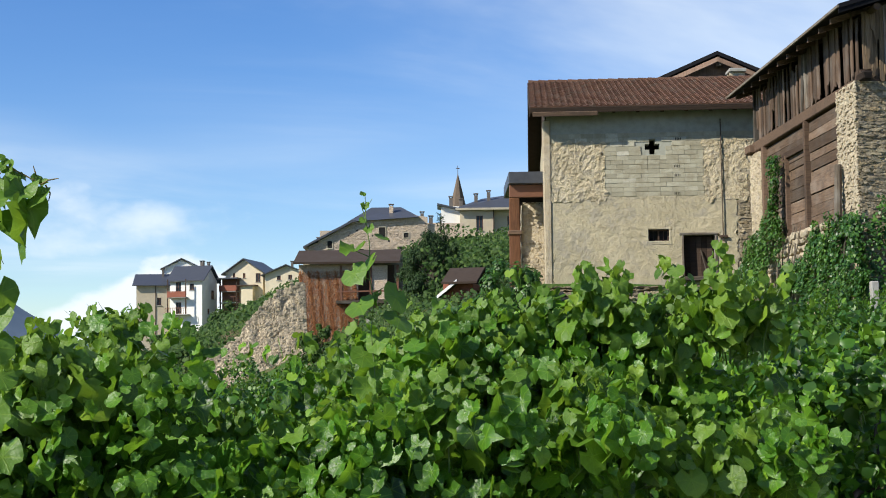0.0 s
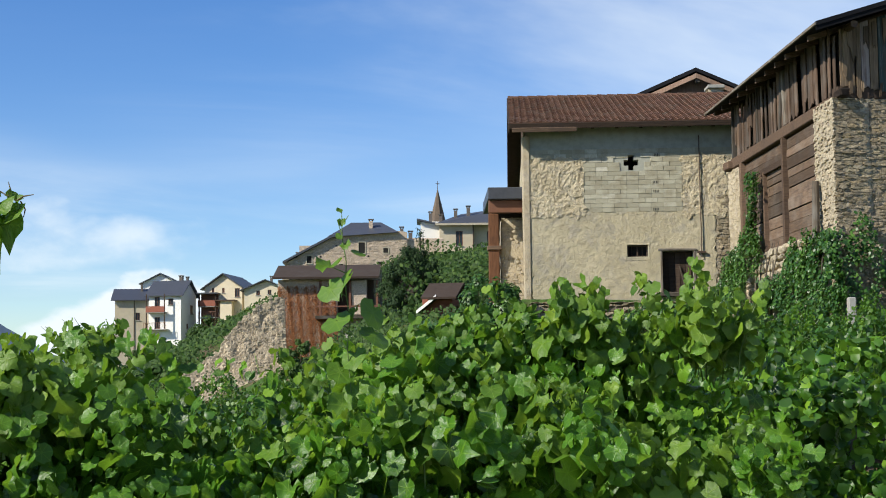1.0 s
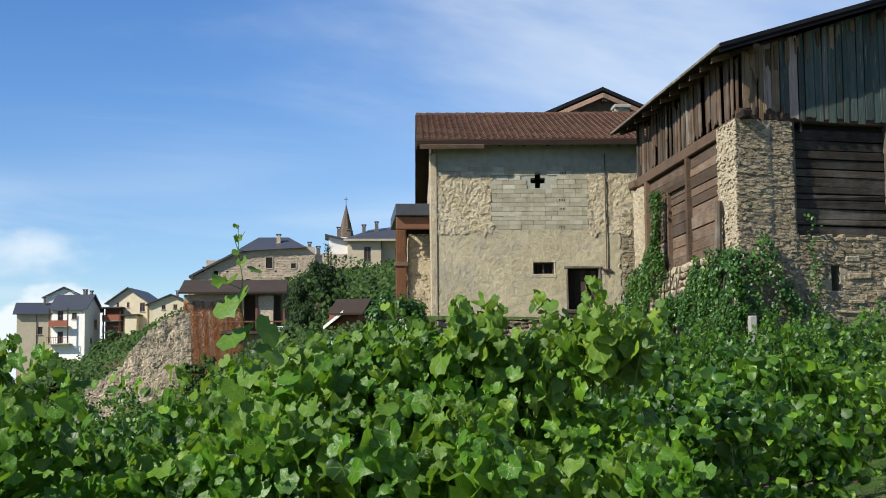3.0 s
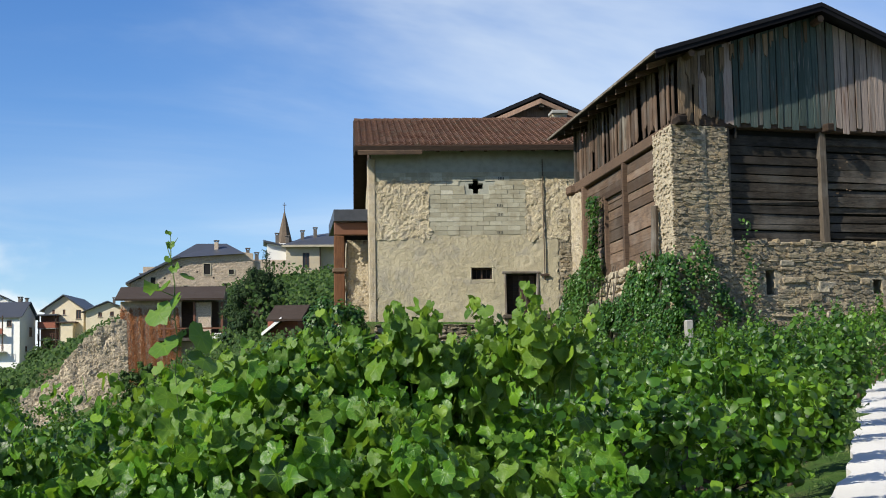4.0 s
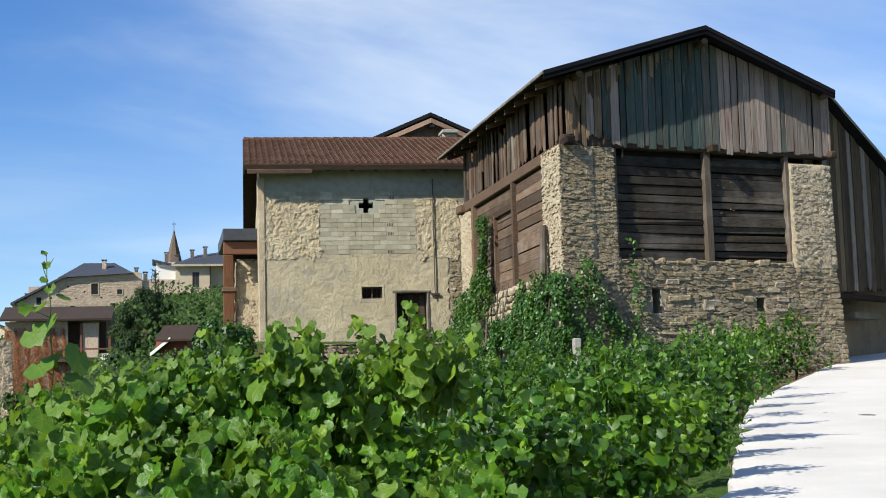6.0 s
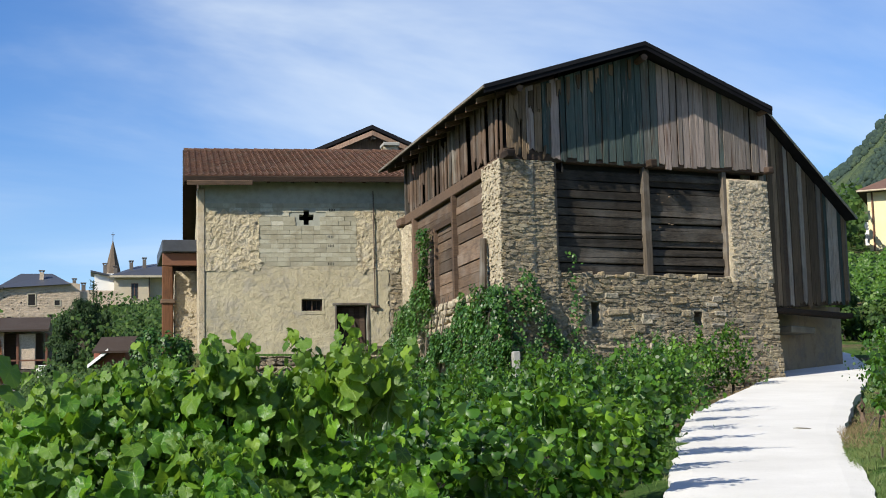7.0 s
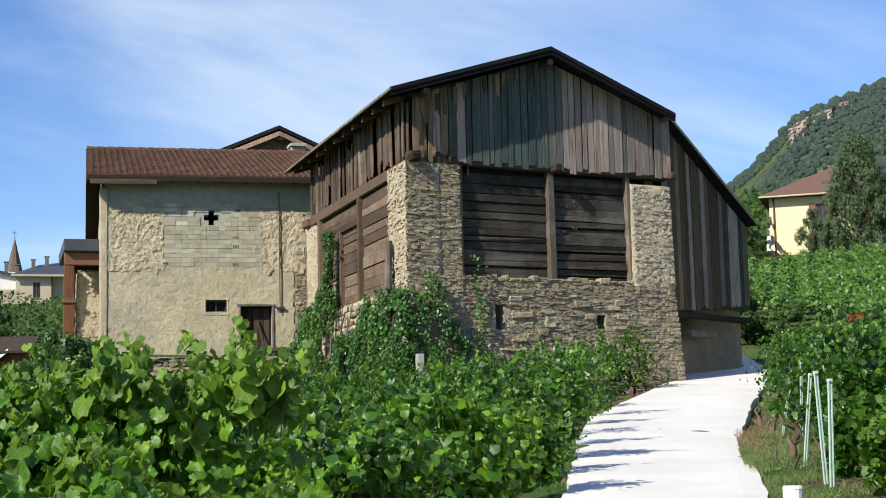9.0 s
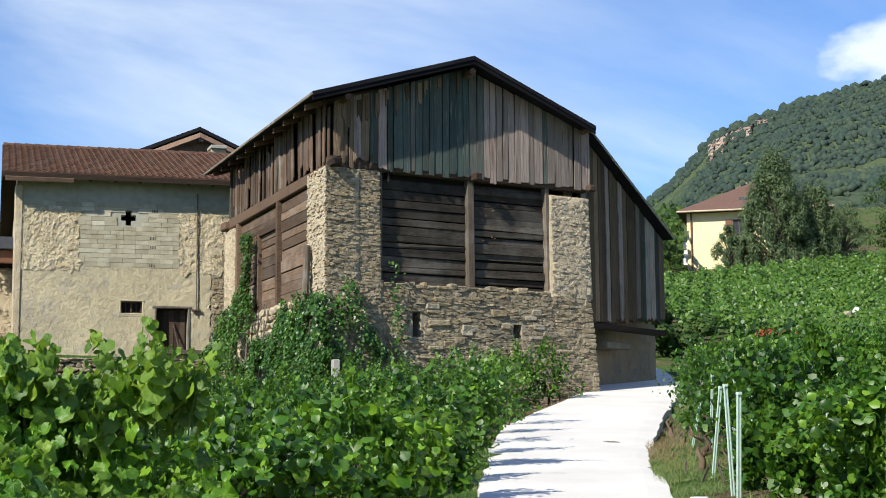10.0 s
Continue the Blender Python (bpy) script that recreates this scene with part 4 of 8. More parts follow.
    # tan flecks on the planks stand in for dots of light through chinks
    for k in range(16):
        x, z = r.uniform(4.3, 6.2), r.uniform(6.3, 7.6)
        part("splinter", boxed(x, x + r.uniform(0.02, 0.06), 0.105, 0.13, z, z + r.uniform(0.015, 0.04), 0.004), M["plank_tan"], barn)
    # beam under the gable with its brackets
    part("front_beam", boxed(0.05, WIDE, -0.02, 0.28, BEAM - 0.06, BEAM + 0.2, 0.02, 0.01, r), M["dark_wood"], barn)
    for x in (0.0, 3.98, 7.55):
        part("bracket", boxed(x, x + 0.24, -0.24, 0.1, BEAM - 0.08, BEAM + 0.12, 0.03, 0.03, r), M["dark_wood"], barn)
    # gable boards, mostly the shade tone at the left and the sun tone at the right
    x = 0.12
    while x < WIDE - 0.05:
        w = min(r.uniform(0.13, 0.27), WIDE - x)
        up = EAVE_Z + 0.05 + (RIDGE_Z - EAVE_Z) * (x / RIDGE_X if x < RIDGE_X else (WIDE - x) / (WIDE - RIDGE_X))
        low = BEAM + 0.02 + r.uniform(-0.07, 0.04) - (0.07 if r.random() < 0.12 else 0)
        if x < 1.2:
            low += r.uniform(0.0, 0.22)
        slope = (RIDGE_Z - EAVE_Z) / RIDGE_X * w * (1 if x < RIDGE_X else -1)
        bm = board_mesh(w - r.uniform(0.006, 0.034), up - low - 0.12, 0.025, r, slope, 0.04 if x < 1.6 else 0.014)
        part("board", bm, M["plank_tan" if x < 0.9 and r.random() < 0.6 else "board_shade" if r.random() < (0.88 if x < 3.9 else 0.45 if x < 5.0 else 0.2) else "board"], barn, m=pose(x, -0.06 + r.uniform(-0.018, 0.012), low, r.uniform(-0.5, 0.3), r.uniform(-0.5, 0.5), 0))
        x += w
    # splintered tan boards hanging under the roof edge
    for x, up, h in ((0.16, 9.72, 1.0), (0.3, 9.76, 0.5), (0.42, 9.82, 0.7), (0.95, 9.98, 0.6), (1.5, 10.18, 0.3), (2.05, 10.36, 0.28), (3.0, 10.68, 0.35), (0.72, 9.86, 0.42), (1.22, 10.08, 0.5), (1.78, 10.28, 0.62), (2.42, 10.48, 0.45), (2.6, 10.55, 0.3), (3.55, 10.86, 0.4)):
        part("splint", board_mesh(r.uniform(0.09, 0.15), h, 0.02, r, 0.03, 0.12), M["plank_tan"], barn, m=pose(x, -0.10, up - h - 0.05, 0, r.uniform(-1.5, 1.5), 0))
    for x in (0.3, 0.62, 1.05):
        part("splint", board_mesh(r.uniform(0.05, 0.08), r.uniform(0.2, 0.35), 0.02, r, 0.03, 0.06), M["plank_tan"], barn, m=pose(x, -0.11, BEAM + r.uniform(0.02, 0.1), 0, r.uniform(-12, 12), 0))
    # dark panel added behind the boards so their gaps show painted shade
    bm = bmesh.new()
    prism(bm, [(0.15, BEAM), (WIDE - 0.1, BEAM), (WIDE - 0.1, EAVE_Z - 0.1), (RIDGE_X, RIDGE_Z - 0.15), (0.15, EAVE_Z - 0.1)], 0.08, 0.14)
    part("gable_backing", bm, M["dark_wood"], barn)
    # the side towards the house, boards above, planks below, along that skewed wall
    def sp(name, bm, mat, label="", smooth=False, m=None):
        return part(name, bm, mat, barn, label, side if m is None else side @ m, smooth)

    L = SIDE_LEN
    sp("side_beam", boxed(0.0, L - 0.25, -0.08, 0.16, BEAM - 0.28, BEAM, 0.02, 0.015, r), M["beam"])
    sp("end_beam", boxed(-0.35, 0.25, -0.22, 0.14, BEAM - 0.3, BEAM - 0.06, 0.03, 0.02, r), M["beam"])
    x = 0.35
    while x < L - 0.1:
        w = r.uniform(0.16, 0.26)
        gap = r.random()
        low = BEAM + r.uniform(-0.02, 0.05)
        top = EAVE_Z + 0.1
        if not (6.8 < x < 7.1) and gap > 0.09:
            short = r.uniform(0.6, 1.0) if x < 5.5 else r.uniform(0.85, 1.0)
            hang = (top - low) * (1 - short) if r.random() < 0.4 else 0
            bm = board_mesh(w - r.uniform(0.004, 0.04), (top - low) * short, 0.025, r, r.uniform(-0.12, 0.12), 0.06)
            sp("side_board", bm, M["board_brown"], m=pose(x, r.uniform(-0.04, 0.03), low + hang, 0, r.uniform(-2.5, 2.5), 0))
        x += w
    # near-black sheet in place of the loft's own shade
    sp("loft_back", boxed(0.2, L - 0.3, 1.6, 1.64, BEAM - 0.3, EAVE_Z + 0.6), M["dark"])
    for px, tilt in ((0.12, 0), (2.95, 0), (5.2, 11), (5.75, -9)):
        sp("upper_post", boxed(0, 0.17, -0.06, 0.1, 0, 1.55, 0.01, 0.012, r), M["post"], m=pose(px, 0, BEAM, 0, tilt, 0))
    # sloping planks of the side wall below the beam
    z = 4.9
    while z < BEAM - 0.3:
        h = r.uniform(0.2, 0.34)
        for a, b in ((1.25, 5.55), (5.7, 8.65)):
            zz = min(z + h, BEAM - 0.29)
            if zz - z < 0.06:
                continue
            bm = bmesh.new()
            box(bm, a, b, 0.02 + r.uniform(-0.02, 0.02), 0.055, z + 0.008, zz - r.uniform(0.004, 0.02), 0.005, 0.012, r)
            sp("side_plank", bm, M["plank_brown"])
        z += h
    # dark sheet giving the gaps of the side planks their shade
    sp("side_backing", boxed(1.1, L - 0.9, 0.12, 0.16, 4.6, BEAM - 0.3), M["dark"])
    for px, w in ((5.5, 0.19), (1.15, 0.16), (3.6, 0.12)):
        sp("side_post", boxed(px, px + w, -0.10, 0.08, 4.8 if px != 3.6 else 5.0, BEAM - 0.28 if px != 3.6 else 7.3, 0.015, 0.015, r), M["beam"])
    sp("door_head", boxed(3.4, 5.5, -0.08, 0.05, 7.25, 7.4, 0.01, 0.02, r), M["beam"])
    # the two stone piers of that side: far one pale, near one running round the corner
    sp("far_pier", pillar("pier", -0.25, 1.15, 3.5, BEAM - 0.32, 0.7, 11.0, 0.1), M["mortar_pale"], "pale plastered stone pier in full sun", True)
    sp("near_pier", pillar("pier", L - 1.40, L - 0.10, 3.0, BEAM - 0.08, 0.8, 17.0, 0.06, 0.02), M["mortar_pale"], "pale plastered pier with stones showing", True)
    skin = rough_sheet("near_pier_skin", L - 1.40, L - 0.05, 4.3, BEAM - 0.12, 0.045, 0.10, 8.1, M["mortar_pale"], 0.06, 0.0, 8.0)
    face = obj("near_pier_skin", skin, barn, side)
    laid_stones(face, stone_meshes(5, M["stone_pale"], 19), courses(L - 1.46, L + 0.05, 4.4, BEAM - 0.06, r, (0.04, 0.10), (0.06, 0.24)), r, 0.05, 0, M["stone_pale"], face=lambda z: -0.08, grow=1.12, sunk=0.03)
    far = rough_sheet("far_pier_skin", -0.25, 1.12, 4.6, BEAM - 0.36, 0.05, 0.08, 5.5, M["mortar_pale"], 0.06, 0.06, 7.0)
    obj("far_pier_skin", far, barn, side)
    sp("prop", tube(bmesh.new(), [(L - 0.98, -0.28, 4.7), (L - 1.0, -0.22, 6.35)], [0.10, 0.085], 9), M["post"], "grey round wooden prop leaning on the pier")
    # rubble plinth under the planks, mostly under ivy
    sp("side_plinth", pillar("pier", 1.0, L - 1.2, 2.6, 4.95, 0.6, 23.0, 0.35), M["mortar_pale"], "broken pale stone plinth", True)
    rubble = stone_meshes(4, M["stone_pale"], 9)
    plinth = sp("plinth_rubble", boxed(1.0, L - 1.2, 0.1, 0.5, 3.0, 4.6), M["mortar"])
    laid_stones(plinth, rubble, [(q[0], q[1], q[2], q[3]) for q in courses(1.1, L - 1.0, 3.9, 5.15, r, (0.12, 0.22), (0.18, 0.4))], r, 0.35, 0, M["stone_pale"], name="plinth_stone")
    # wooden lean-to at the far right, over a concrete base set back under it
    lean = inv @ wall_frame(*(FRONT @ Vector((WIDE - 0.02, 0.35, 0)))[:2], 0, 56.0)
    n = 4.55
    x = 0.02
    while x < n:
        w = min(r.uniform(0.15, 0.28), n - x + 0.02)
        top = 9.85 - 0.55 * x
        low = 4.72 + 0.08 * x + r.uniform(-0.06, 0.05)
        bm = board_mesh(w - r.uniform(0.008, 0.03), top - low, 0.025, r, -0.55 * w, 0.05)
        part("lean_to_board", bm, M[r.choice(("board_warm", "board_warm", "plank_tan", "plank_tan", "board_shade", "plank_brown"))], barn, m=lean @ pose(x, r.uniform(-0.02, 0.02), low, 0, r.uniform(-0.6, 0.6), 0))
        x += w
    # dark panel added for the shade in the lean-to's board gaps
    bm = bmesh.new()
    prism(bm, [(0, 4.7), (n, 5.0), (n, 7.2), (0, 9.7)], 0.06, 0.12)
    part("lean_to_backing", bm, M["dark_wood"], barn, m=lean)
    part("lean_to_sill", boxed(-0.1, n, -0.05, 0.25, 4.60, 4.74, 0.02, 0.015, r), M["dark_wood"], barn, m=lean)
    part("base_wall", boxed(-0.2, n + 0.75, 0.75, 1.0, 2.2, 5.0), M["base_wall"], barn, "stained tan rendered base wall", lean)
    part("step_slab", boxed(1.35, 2.6, 0.05, 0.76, 4.12, 4.30, 0.02), M["old_concrete"], barn, m=lean)
    part("base_return", boxed(-0.35, 0.0, 0.2, 1.2, 2.2, 4.5, 0.02, 0.02, r), M["mortar"], barn, m=lean)
    bm = bmesh.new()
    prism(bm, [(-0.25, 10.02), (n + 0.15, 7.38), (n + 0.15, 7.50), (-0.25, 10.14)], -0.25, 3.5)
    part("lean_to_roof", bm, M["sheet"], barn, "dark sheet roof with a pale edge", lean)
    part("lean_to_verge", tube(bmesh.new(), [(-0.2, -0.27, 10.04), (n + 0.15, -0.27, 7.42)], [0.032, 0.032], 6), M["concrete"], barn, m=lean)
    # main roof: two slopes skewed with the side wall, thick, with a dark verge board
    k = math.tan(radians(90 - FRONT_AZ + SIDE_AZ))
    yb, yf = SIDE_LEN + 0.7, -0.65
    ez = EAVE_Z + 0.02

    def slope(name, xa, za, xb, zb, t, mat, y0=yf, y1=yb, label=""):
        bm = bmesh.new()
        vs = [bm.verts.new((x + y * k, y, z + q)) for q in (0, t) for x, z, y in ((xa, za, y0), (xb, zb, y0), (xb, zb, y1), (xa, za, y1))]
        for q in ((0, 1, 2, 3), (7, 6, 5, 4), (0, 4, 5, 1), (1, 5, 6, 2), (2, 6, 7, 3), (3, 7, 4, 0)):
            bm.faces.new([vs[i] for i in q])
        bmesh.ops.recalc_face_normals(bm, faces=bm.faces)
        return part(name, bm, mat, barn, label)

    rz = RIDGE_Z + 0.02
    xl, zl = -0.62, 9.65
    xr, zr = WIDE - 0.1, 9.68
    slope("roof_left", xl, zl, RIDGE_X, rz, 0.10, M["sheet"], label="dark sheet roof slope over the eaves")
    slope("roof_right", RIDGE_X, rz, xr, zr, 0.10, M["sheet"])
    for a, za, b, zb in ((xl, zl, RIDGE_X, rz), (RIDGE_X, rz, xr, zr)):
        slope("verge_board", a, za - 0.11, b, zb - 0.11, 0.12, M["edge"], yf + 0.02, yf + 0.06)
    slope("eave_board", xl - 0.04, zl + 0.01, xl + 0.01, zl + 0.01, 0.06, M["post"], label="thin weathered grey edge board along the eave")
    q = 0.3
    while q < SIDE_LEN + 0.4:
        bm = bmesh.new()
        f = 0.5
        za, zb = zl - 0.14, zl - 0.14 + (rz - zl) / (RIDGE_X - xl) * (RIDGE_X - xl) * f
        xa, xb = xl + 0.1, xl + (RIDGE_X - xl) * f
        vs = [bm.verts.new((x + y * k, y, z + t)) for t in (0, 0.13) for x, z, y in ((xa, za, q), (xb, zb, q), (xb, zb, q + 0.1), (xa, za, q + 0.1))]
        for c in ((0, 1, 2, 3), (7, 6, 5, 4), (0, 4, 5, 1), (1, 5, 6, 2), (2, 6, 7, 3), (3, 7, 4, 0)):
            bm.faces.new([vs[i] for i in c])
        bmesh.ops.recalc_face_normals(bm, faces=bm.faces)
        part("rafter", bm, M["beam"], barn)
        q += 0.95
    for x, z in ((RIDGE_X, rz - 0.28), (0.35, ez - 0.02), (WIDE - 0.2, ez - 0.05)):
        part("purlin", tube(bmesh.new(), [(x + yf * 0.85 * k, yf * 0.85, z), (x + 2.0 * k, 2.0, z)], [0.085, 0.085], 10), M["beam"], barn, "round purlin end")
    # plain back of the barn closes it
    bm = bmesh.new()
    prism(bm, [(0.5, 2), (WIDE, 2), (WIDE, EAVE_Z), (RIDGE_X, RIDGE_Z), (0.5, EAVE_Z)], SIDE_LEN - 0.6, SIDE_LEN - 0.4)
    part("back_wall", bm, M["mortar"], barn, m=pose(1.5, 0, 0))
    part("right_wall", boxed(WIDE - 0.4, WIDE - 0.1, 0.6, SIDE_LEN - 0.4, 2, EAVE_Z - 0.2), M["mortar"], barn)


build_barn()

# ---- the concrete-block house ----
HAZ = 93.0
HOUSE = wall_frame(6.5, 47.3, 0, HAZ)
HX0, HX1, HBASE, HEAVE = -3.2, 4.6, 3.9, 9.78
HWIN, HDOOR = (-0.07, 0.58, 5.64, 6.02), (1.02, 1.99, 4.5, 5.82)


def build_house():
    r = random.Random(8)
    h = thing("block_house", "patched plaster and concrete block house with a brown tiled roof", "house", HOUSE)
    cross = [(0.02, 0.20, 8.38, 8.86), (-0.12, 0.34, 8.53, 8.71)]
    part("front_wall", holed(bmesh.new(), HX0, HX1, HBASE - 0.8, HEAVE, 0.45, [HWIN, HDOOR, *cross]), M["cement"], h, "cement wall under patches of old plaster")
    # near-black sheet painted for the unlit rooms
    part("inside", boxed(HX0 + 0.3, HX1 - 0.1, 0.9, 0.95, HBASE, HEAVE), M["dark"], h)
    # blocks
    variants = []
    for k in range(6):
        bm = bmesh.new()
        box(bm, -0.5, 0.5, -0.5, 0.5, -0.5, 0.5, 0.03, 0.02, r)
        me = bpy.data.meshes.new("concrete_block")
        bm.to_mesh(me)
        bm.free()
        me.materials.append(M["block"])
        variants.append(me)
    ch = 0.1435
    row = 0
    z = 7.06
    while z < 8.95:
        a, b = (-1.40, 1.70) if z < 8.74 else (HX0 + 0.12, HX1)
        x = a - (0.19 if row % 2 else 0)
        while x < b - 0.03:
            w = 0.385 if r.random() > 0.12 else 0.2
            p, q = max(x, a), min(x + w, b)
            x += w
            if q - p < 0.06 or any(p < c[1] and q > c[0] and z + ch > c[2] + 0.02 and z < c[3] - 0.02 for c in cross):
                continue
            if z > 9.0 and r.random() < 0.25:
                continue
            m = Matrix.LocRotScale(((p + q) / 2, 0.006 + r.uniform(-0.006, 0.005), z + ch / 2), Euler((0, r.uniform(-0.008, 0.008), 0)), (q - p - 0.006, 0.07 + r.uniform(-0.014, 0.014), ch - 0.007))
            obj("concrete_block", r.choice(variants), h, m)
            # hollow ends of blocks laid on edge, as small dark slots
            if 0.85 < (p + q) / 2 < 1.05 and row % 2 == 0:
                for s in range(4):
                    part("slot", boxed(p + 0.05 + s * 0.05, p + 0.07 + s * 0.05, -0.036, -0.02, z + 0.03, z + ch - 0.03), M["dark"], h)
        z += ch
        row += 1
    # plaster patches
    obj("plaster_patch", rough_sheet("plaster_patch", HX0 + 0.1, -1.36, 6.9, 8.76, 0.025, 0.06, 1.2, M["plaster_rough"], 0.2, 0.010, 7.0), h, label="thick rough ochre plaster patch")
    obj("plaster_patch", rough_sheet("plaster_patch", 1.68, 3.05, 6.9, 8.83, 0.025, 0.05, 5.2, M["plaster_rough"], 0.2, 0.008, 7.0), h, label="thick rough ochre plaster patch")
    obj("plaster_patch", rough_sheet("plaster_patch", 3.05, HX1 - 0.02, 7.5, 8.8, 0.025, 0.05, 6.2, M["plaster_rough"], 0.2, 0.008, 7.0), h)
    # lower skin, in strips round the window and the door
    me = rough_sheet("lower_plaster", HX0 + 0.1, 2.72, HBASE - 0.3, 7.14, 0.03, 0.018, 9.0, M["plaster"], 0.22, 0.014, 6.0, [HWIN, HDOOR])
    me.shade_smooth()
    obj("lower_plaster", me, h, label="stained grey-ochre plaster")
    # bare rubble low at the right
    rub = stone_meshes(5, M["stone"], 12)
    bed = part("rubble_bed", boxed(2.7, HX1, -0.01, 0.02, HBASE - 0.4, 7.6), M["mortar"], h)
    laid_stones(bed, rub, courses(2.75, HX1, 4.2, 7.55, r, (0.05, 0.12), (0.12, 0.36)), r, 0.08, 150, M["stone_j"])
    # corner strip, lit, and plain side and back walls
    part("corner_strip", boxed(HX0 - 0.12, HX0 + 0.12, -0.07, 0.5, HBASE - 0.5, HEAVE - 0.25, 0.03, 0.02, r), M["mortar_pale"], h, "pale rendered house corner")
    for a, b in ((HX0 - 0.05, HX0 + 0.35), (HX1 - 0.3, HX1)):
        part("side_wall", boxed(a, b, 0.45, 12.5, HBASE - 0.5, HEAVE), M["plaster"], h)
    part("back_wall", boxed(HX0 + 0.35, HX1 - 0.3, 12.1, 12.5, HBASE - 0.5, HEAVE), M["plaster"], h)
    # window: smooth surround, dark frame, bars
    x0, x1, z0, z1 = HWIN
    win = part("window", boxed(x0, x1, 0.22, 0.26, z0, z1), M["dark"], h, "small barred cellar window")
    sur = bmesh.new()
    for q in ((x0 - 0.07, x1 + 0.07, z1, z1 + 0.05), (x0 - 0.07, x1 + 0.07, z0 - 0.11, z0), (x0 - 0.06, x0, z0, z1), (x1, x1 + 0.06, z0, z1)):
        box(sur, q[0], q[1], -0.036, 0.03, q[2], q[3], 0.012, 0.012, r)
    part("surround", sur, M["plaster"], win)
    fr = bmesh.new()
    for q in ((x0, x1, z1 - 0.05, z1), (x0, x1, z0, z0 + 0.04), (x0, x0 + 0.05, z0 + 0.04, z1 - 0.05), (x1 - 0.05, x1, z0 + 0.04, z1 - 0.05), (x0 + 0.3, x0 + 0.35, z0 + 0.04, z1 - 0.05)):
        box(fr, q[0], q[1], 0.12, 0.18, q[2], q[3], 0.004)
    part("frame", fr, M["dark_wood"], win)
    for k in range(3):
        part("bar", tube(bmesh.new(), [(x0 + 0.16 * (k + 1), 0.20, z0), (x0 + 0.16 * (k + 1), 0.20, z1)], [0.010, 0.010], 6), M["iron"], win)
    # door: wooden frame, brown boards standing half open, doorway shade put into their colour
    x0, x1, z0, z1 = HDOOR
    door = part("door", boxed(x0 + 0.02, x1 - 0.02, 0.26, 0.31, z0, z1 - 0.02, 0.005), M["dark_wood"], h, "brown board door, half open, darkened with the doorway's shade")
    for k in range(5):
        w = (x1 - x0 - 0.1) / 5
        part("board", boxed(x0 + 0.05 + k * w, x0 + 0.04 + (k + 1) * w, 0.235, 0.262, z0 + 0.02, z1 - 0.06, 0.006, 0.004, r), M["dark_wood"], door)
    sur = bmesh.new()
    box(sur, x0 - 0.14, x1 + 0.10, -0.06, 0.06, z1, z1 + 0.07, 0.012, 0.016, r)
    box(sur, x0 - 0.07, x0, -0.055, 0.06, z0 - 0.1, z1, 0.012, 0.012, r)
    box(sur, x1, x1 + 0.06, -0.055, 0.06, z0 - 0.1, z1, 0.012, 0.012, r)
    part("door_frame", sur, M["post"], h)
    part("threshold", boxed(x0 - 0.15, x1 + 0.5, -0.25, 0.3, z0 - 0.14, z0, 0.03, 0.02, r), M["plank"], h)
    part("leaning_stick", tube(bmesh.new(), [(x0 + 0.72, -0.02, z0), (x0 + 0.55, 0.2, z0 + 0.85)], [0.03, 0.025], 7), M["post"], h, "pale stick leaning in the doorway")
    # iron tie rod with its cross plate
    rod = part("tie_rod", tube(bmesh.new(), [(2.24, -0.075, 9.45), (2.24, -0.075, 5.6)], [0.017, 0.017], 7), M["iron"], h, "rusty iron tie rod")
    part("cross_plate", boxed(2.10, 2.38, -0.11, -0.05, 5.72, 5.79, 0.01), M["iron"], rod)
    # roof: slope to the front of separate tiles on battens, slope to the back plain
    ex0, ex1, run, ridge = HX0 - 0.5, HX1 + 0.2, 6.9, 12.0
    e0, ez = -0.62, HEAVE - 0.02
    rise = (ridge - ez) / (run - e0)
    ang = math.atan(rise)
    length = (run - e0) / math.cos(ang)
    tilt = pose(0, e0, ez, math.degrees(ang), 0, 0)
    deck = part("roof_deck", boxed(ex0, ex1, 0, length, 0.0, 0.06), M["dark_wood"], h, "", tilt)
    part("eave_board", boxed(ex0, ex1, -0.03, 0.0, -0.10, 0.07, 0.006), M["dark_wood"], h, "", tilt)
    part("gutter_board", boxed(ex0 + 0.08, -1.6, -0.08, -0.04, -0.20, -0.06, 0.01), M["beam"], h, "", tilt)
    part("verge_board", boxed(ex0 - 0.03, ex0, -0.02, length, -0.22, 0.08, 0.006), M["dark_wood"], h, "", tilt)
    q = ex0 + 0.3
    while q < ex1:
        part("rafter", boxed(q, q + 0.1, 0.02, 1.2, -0.14, 0.0), M["dark_wood"], h, "", tilt)
        q += 0.75
    # a mechanical tile: flat pan with one rounded rib
    tw, tl = 0.205, 0.34
    prof = [(0, 0.012), (0.10, 0.010), (0.125, 0.04), (0.155, 0.052), (0.185, 0.04), (tw, 0.012)]
    vs, fs = [], []
    for y, dz in ((0, 0.03), (tl + 0.05, 0.0)):
        for x, z in prof:
            vs.append((x, y, z + dz))
    n = len(prof)
    fs = [(i, i + 1, n + i + 1, n + i) for i in range(n - 1)]
    k = len(vs)
    vs += [(x, 0, -0.0) for x, z in prof]
    fs += [(k + i, k + i + 1, i + 1, i) for i in range(n - 1)]
    tv, tf = np.array(vs), np.array(fs)
    tile = mesh_np("roof_tile", tv, tf, M["tile"], False)
    cols, rows = int((ex1 - ex0) / tw), int(length / tl)
    rest_v, rest_f, off = [], [], 0
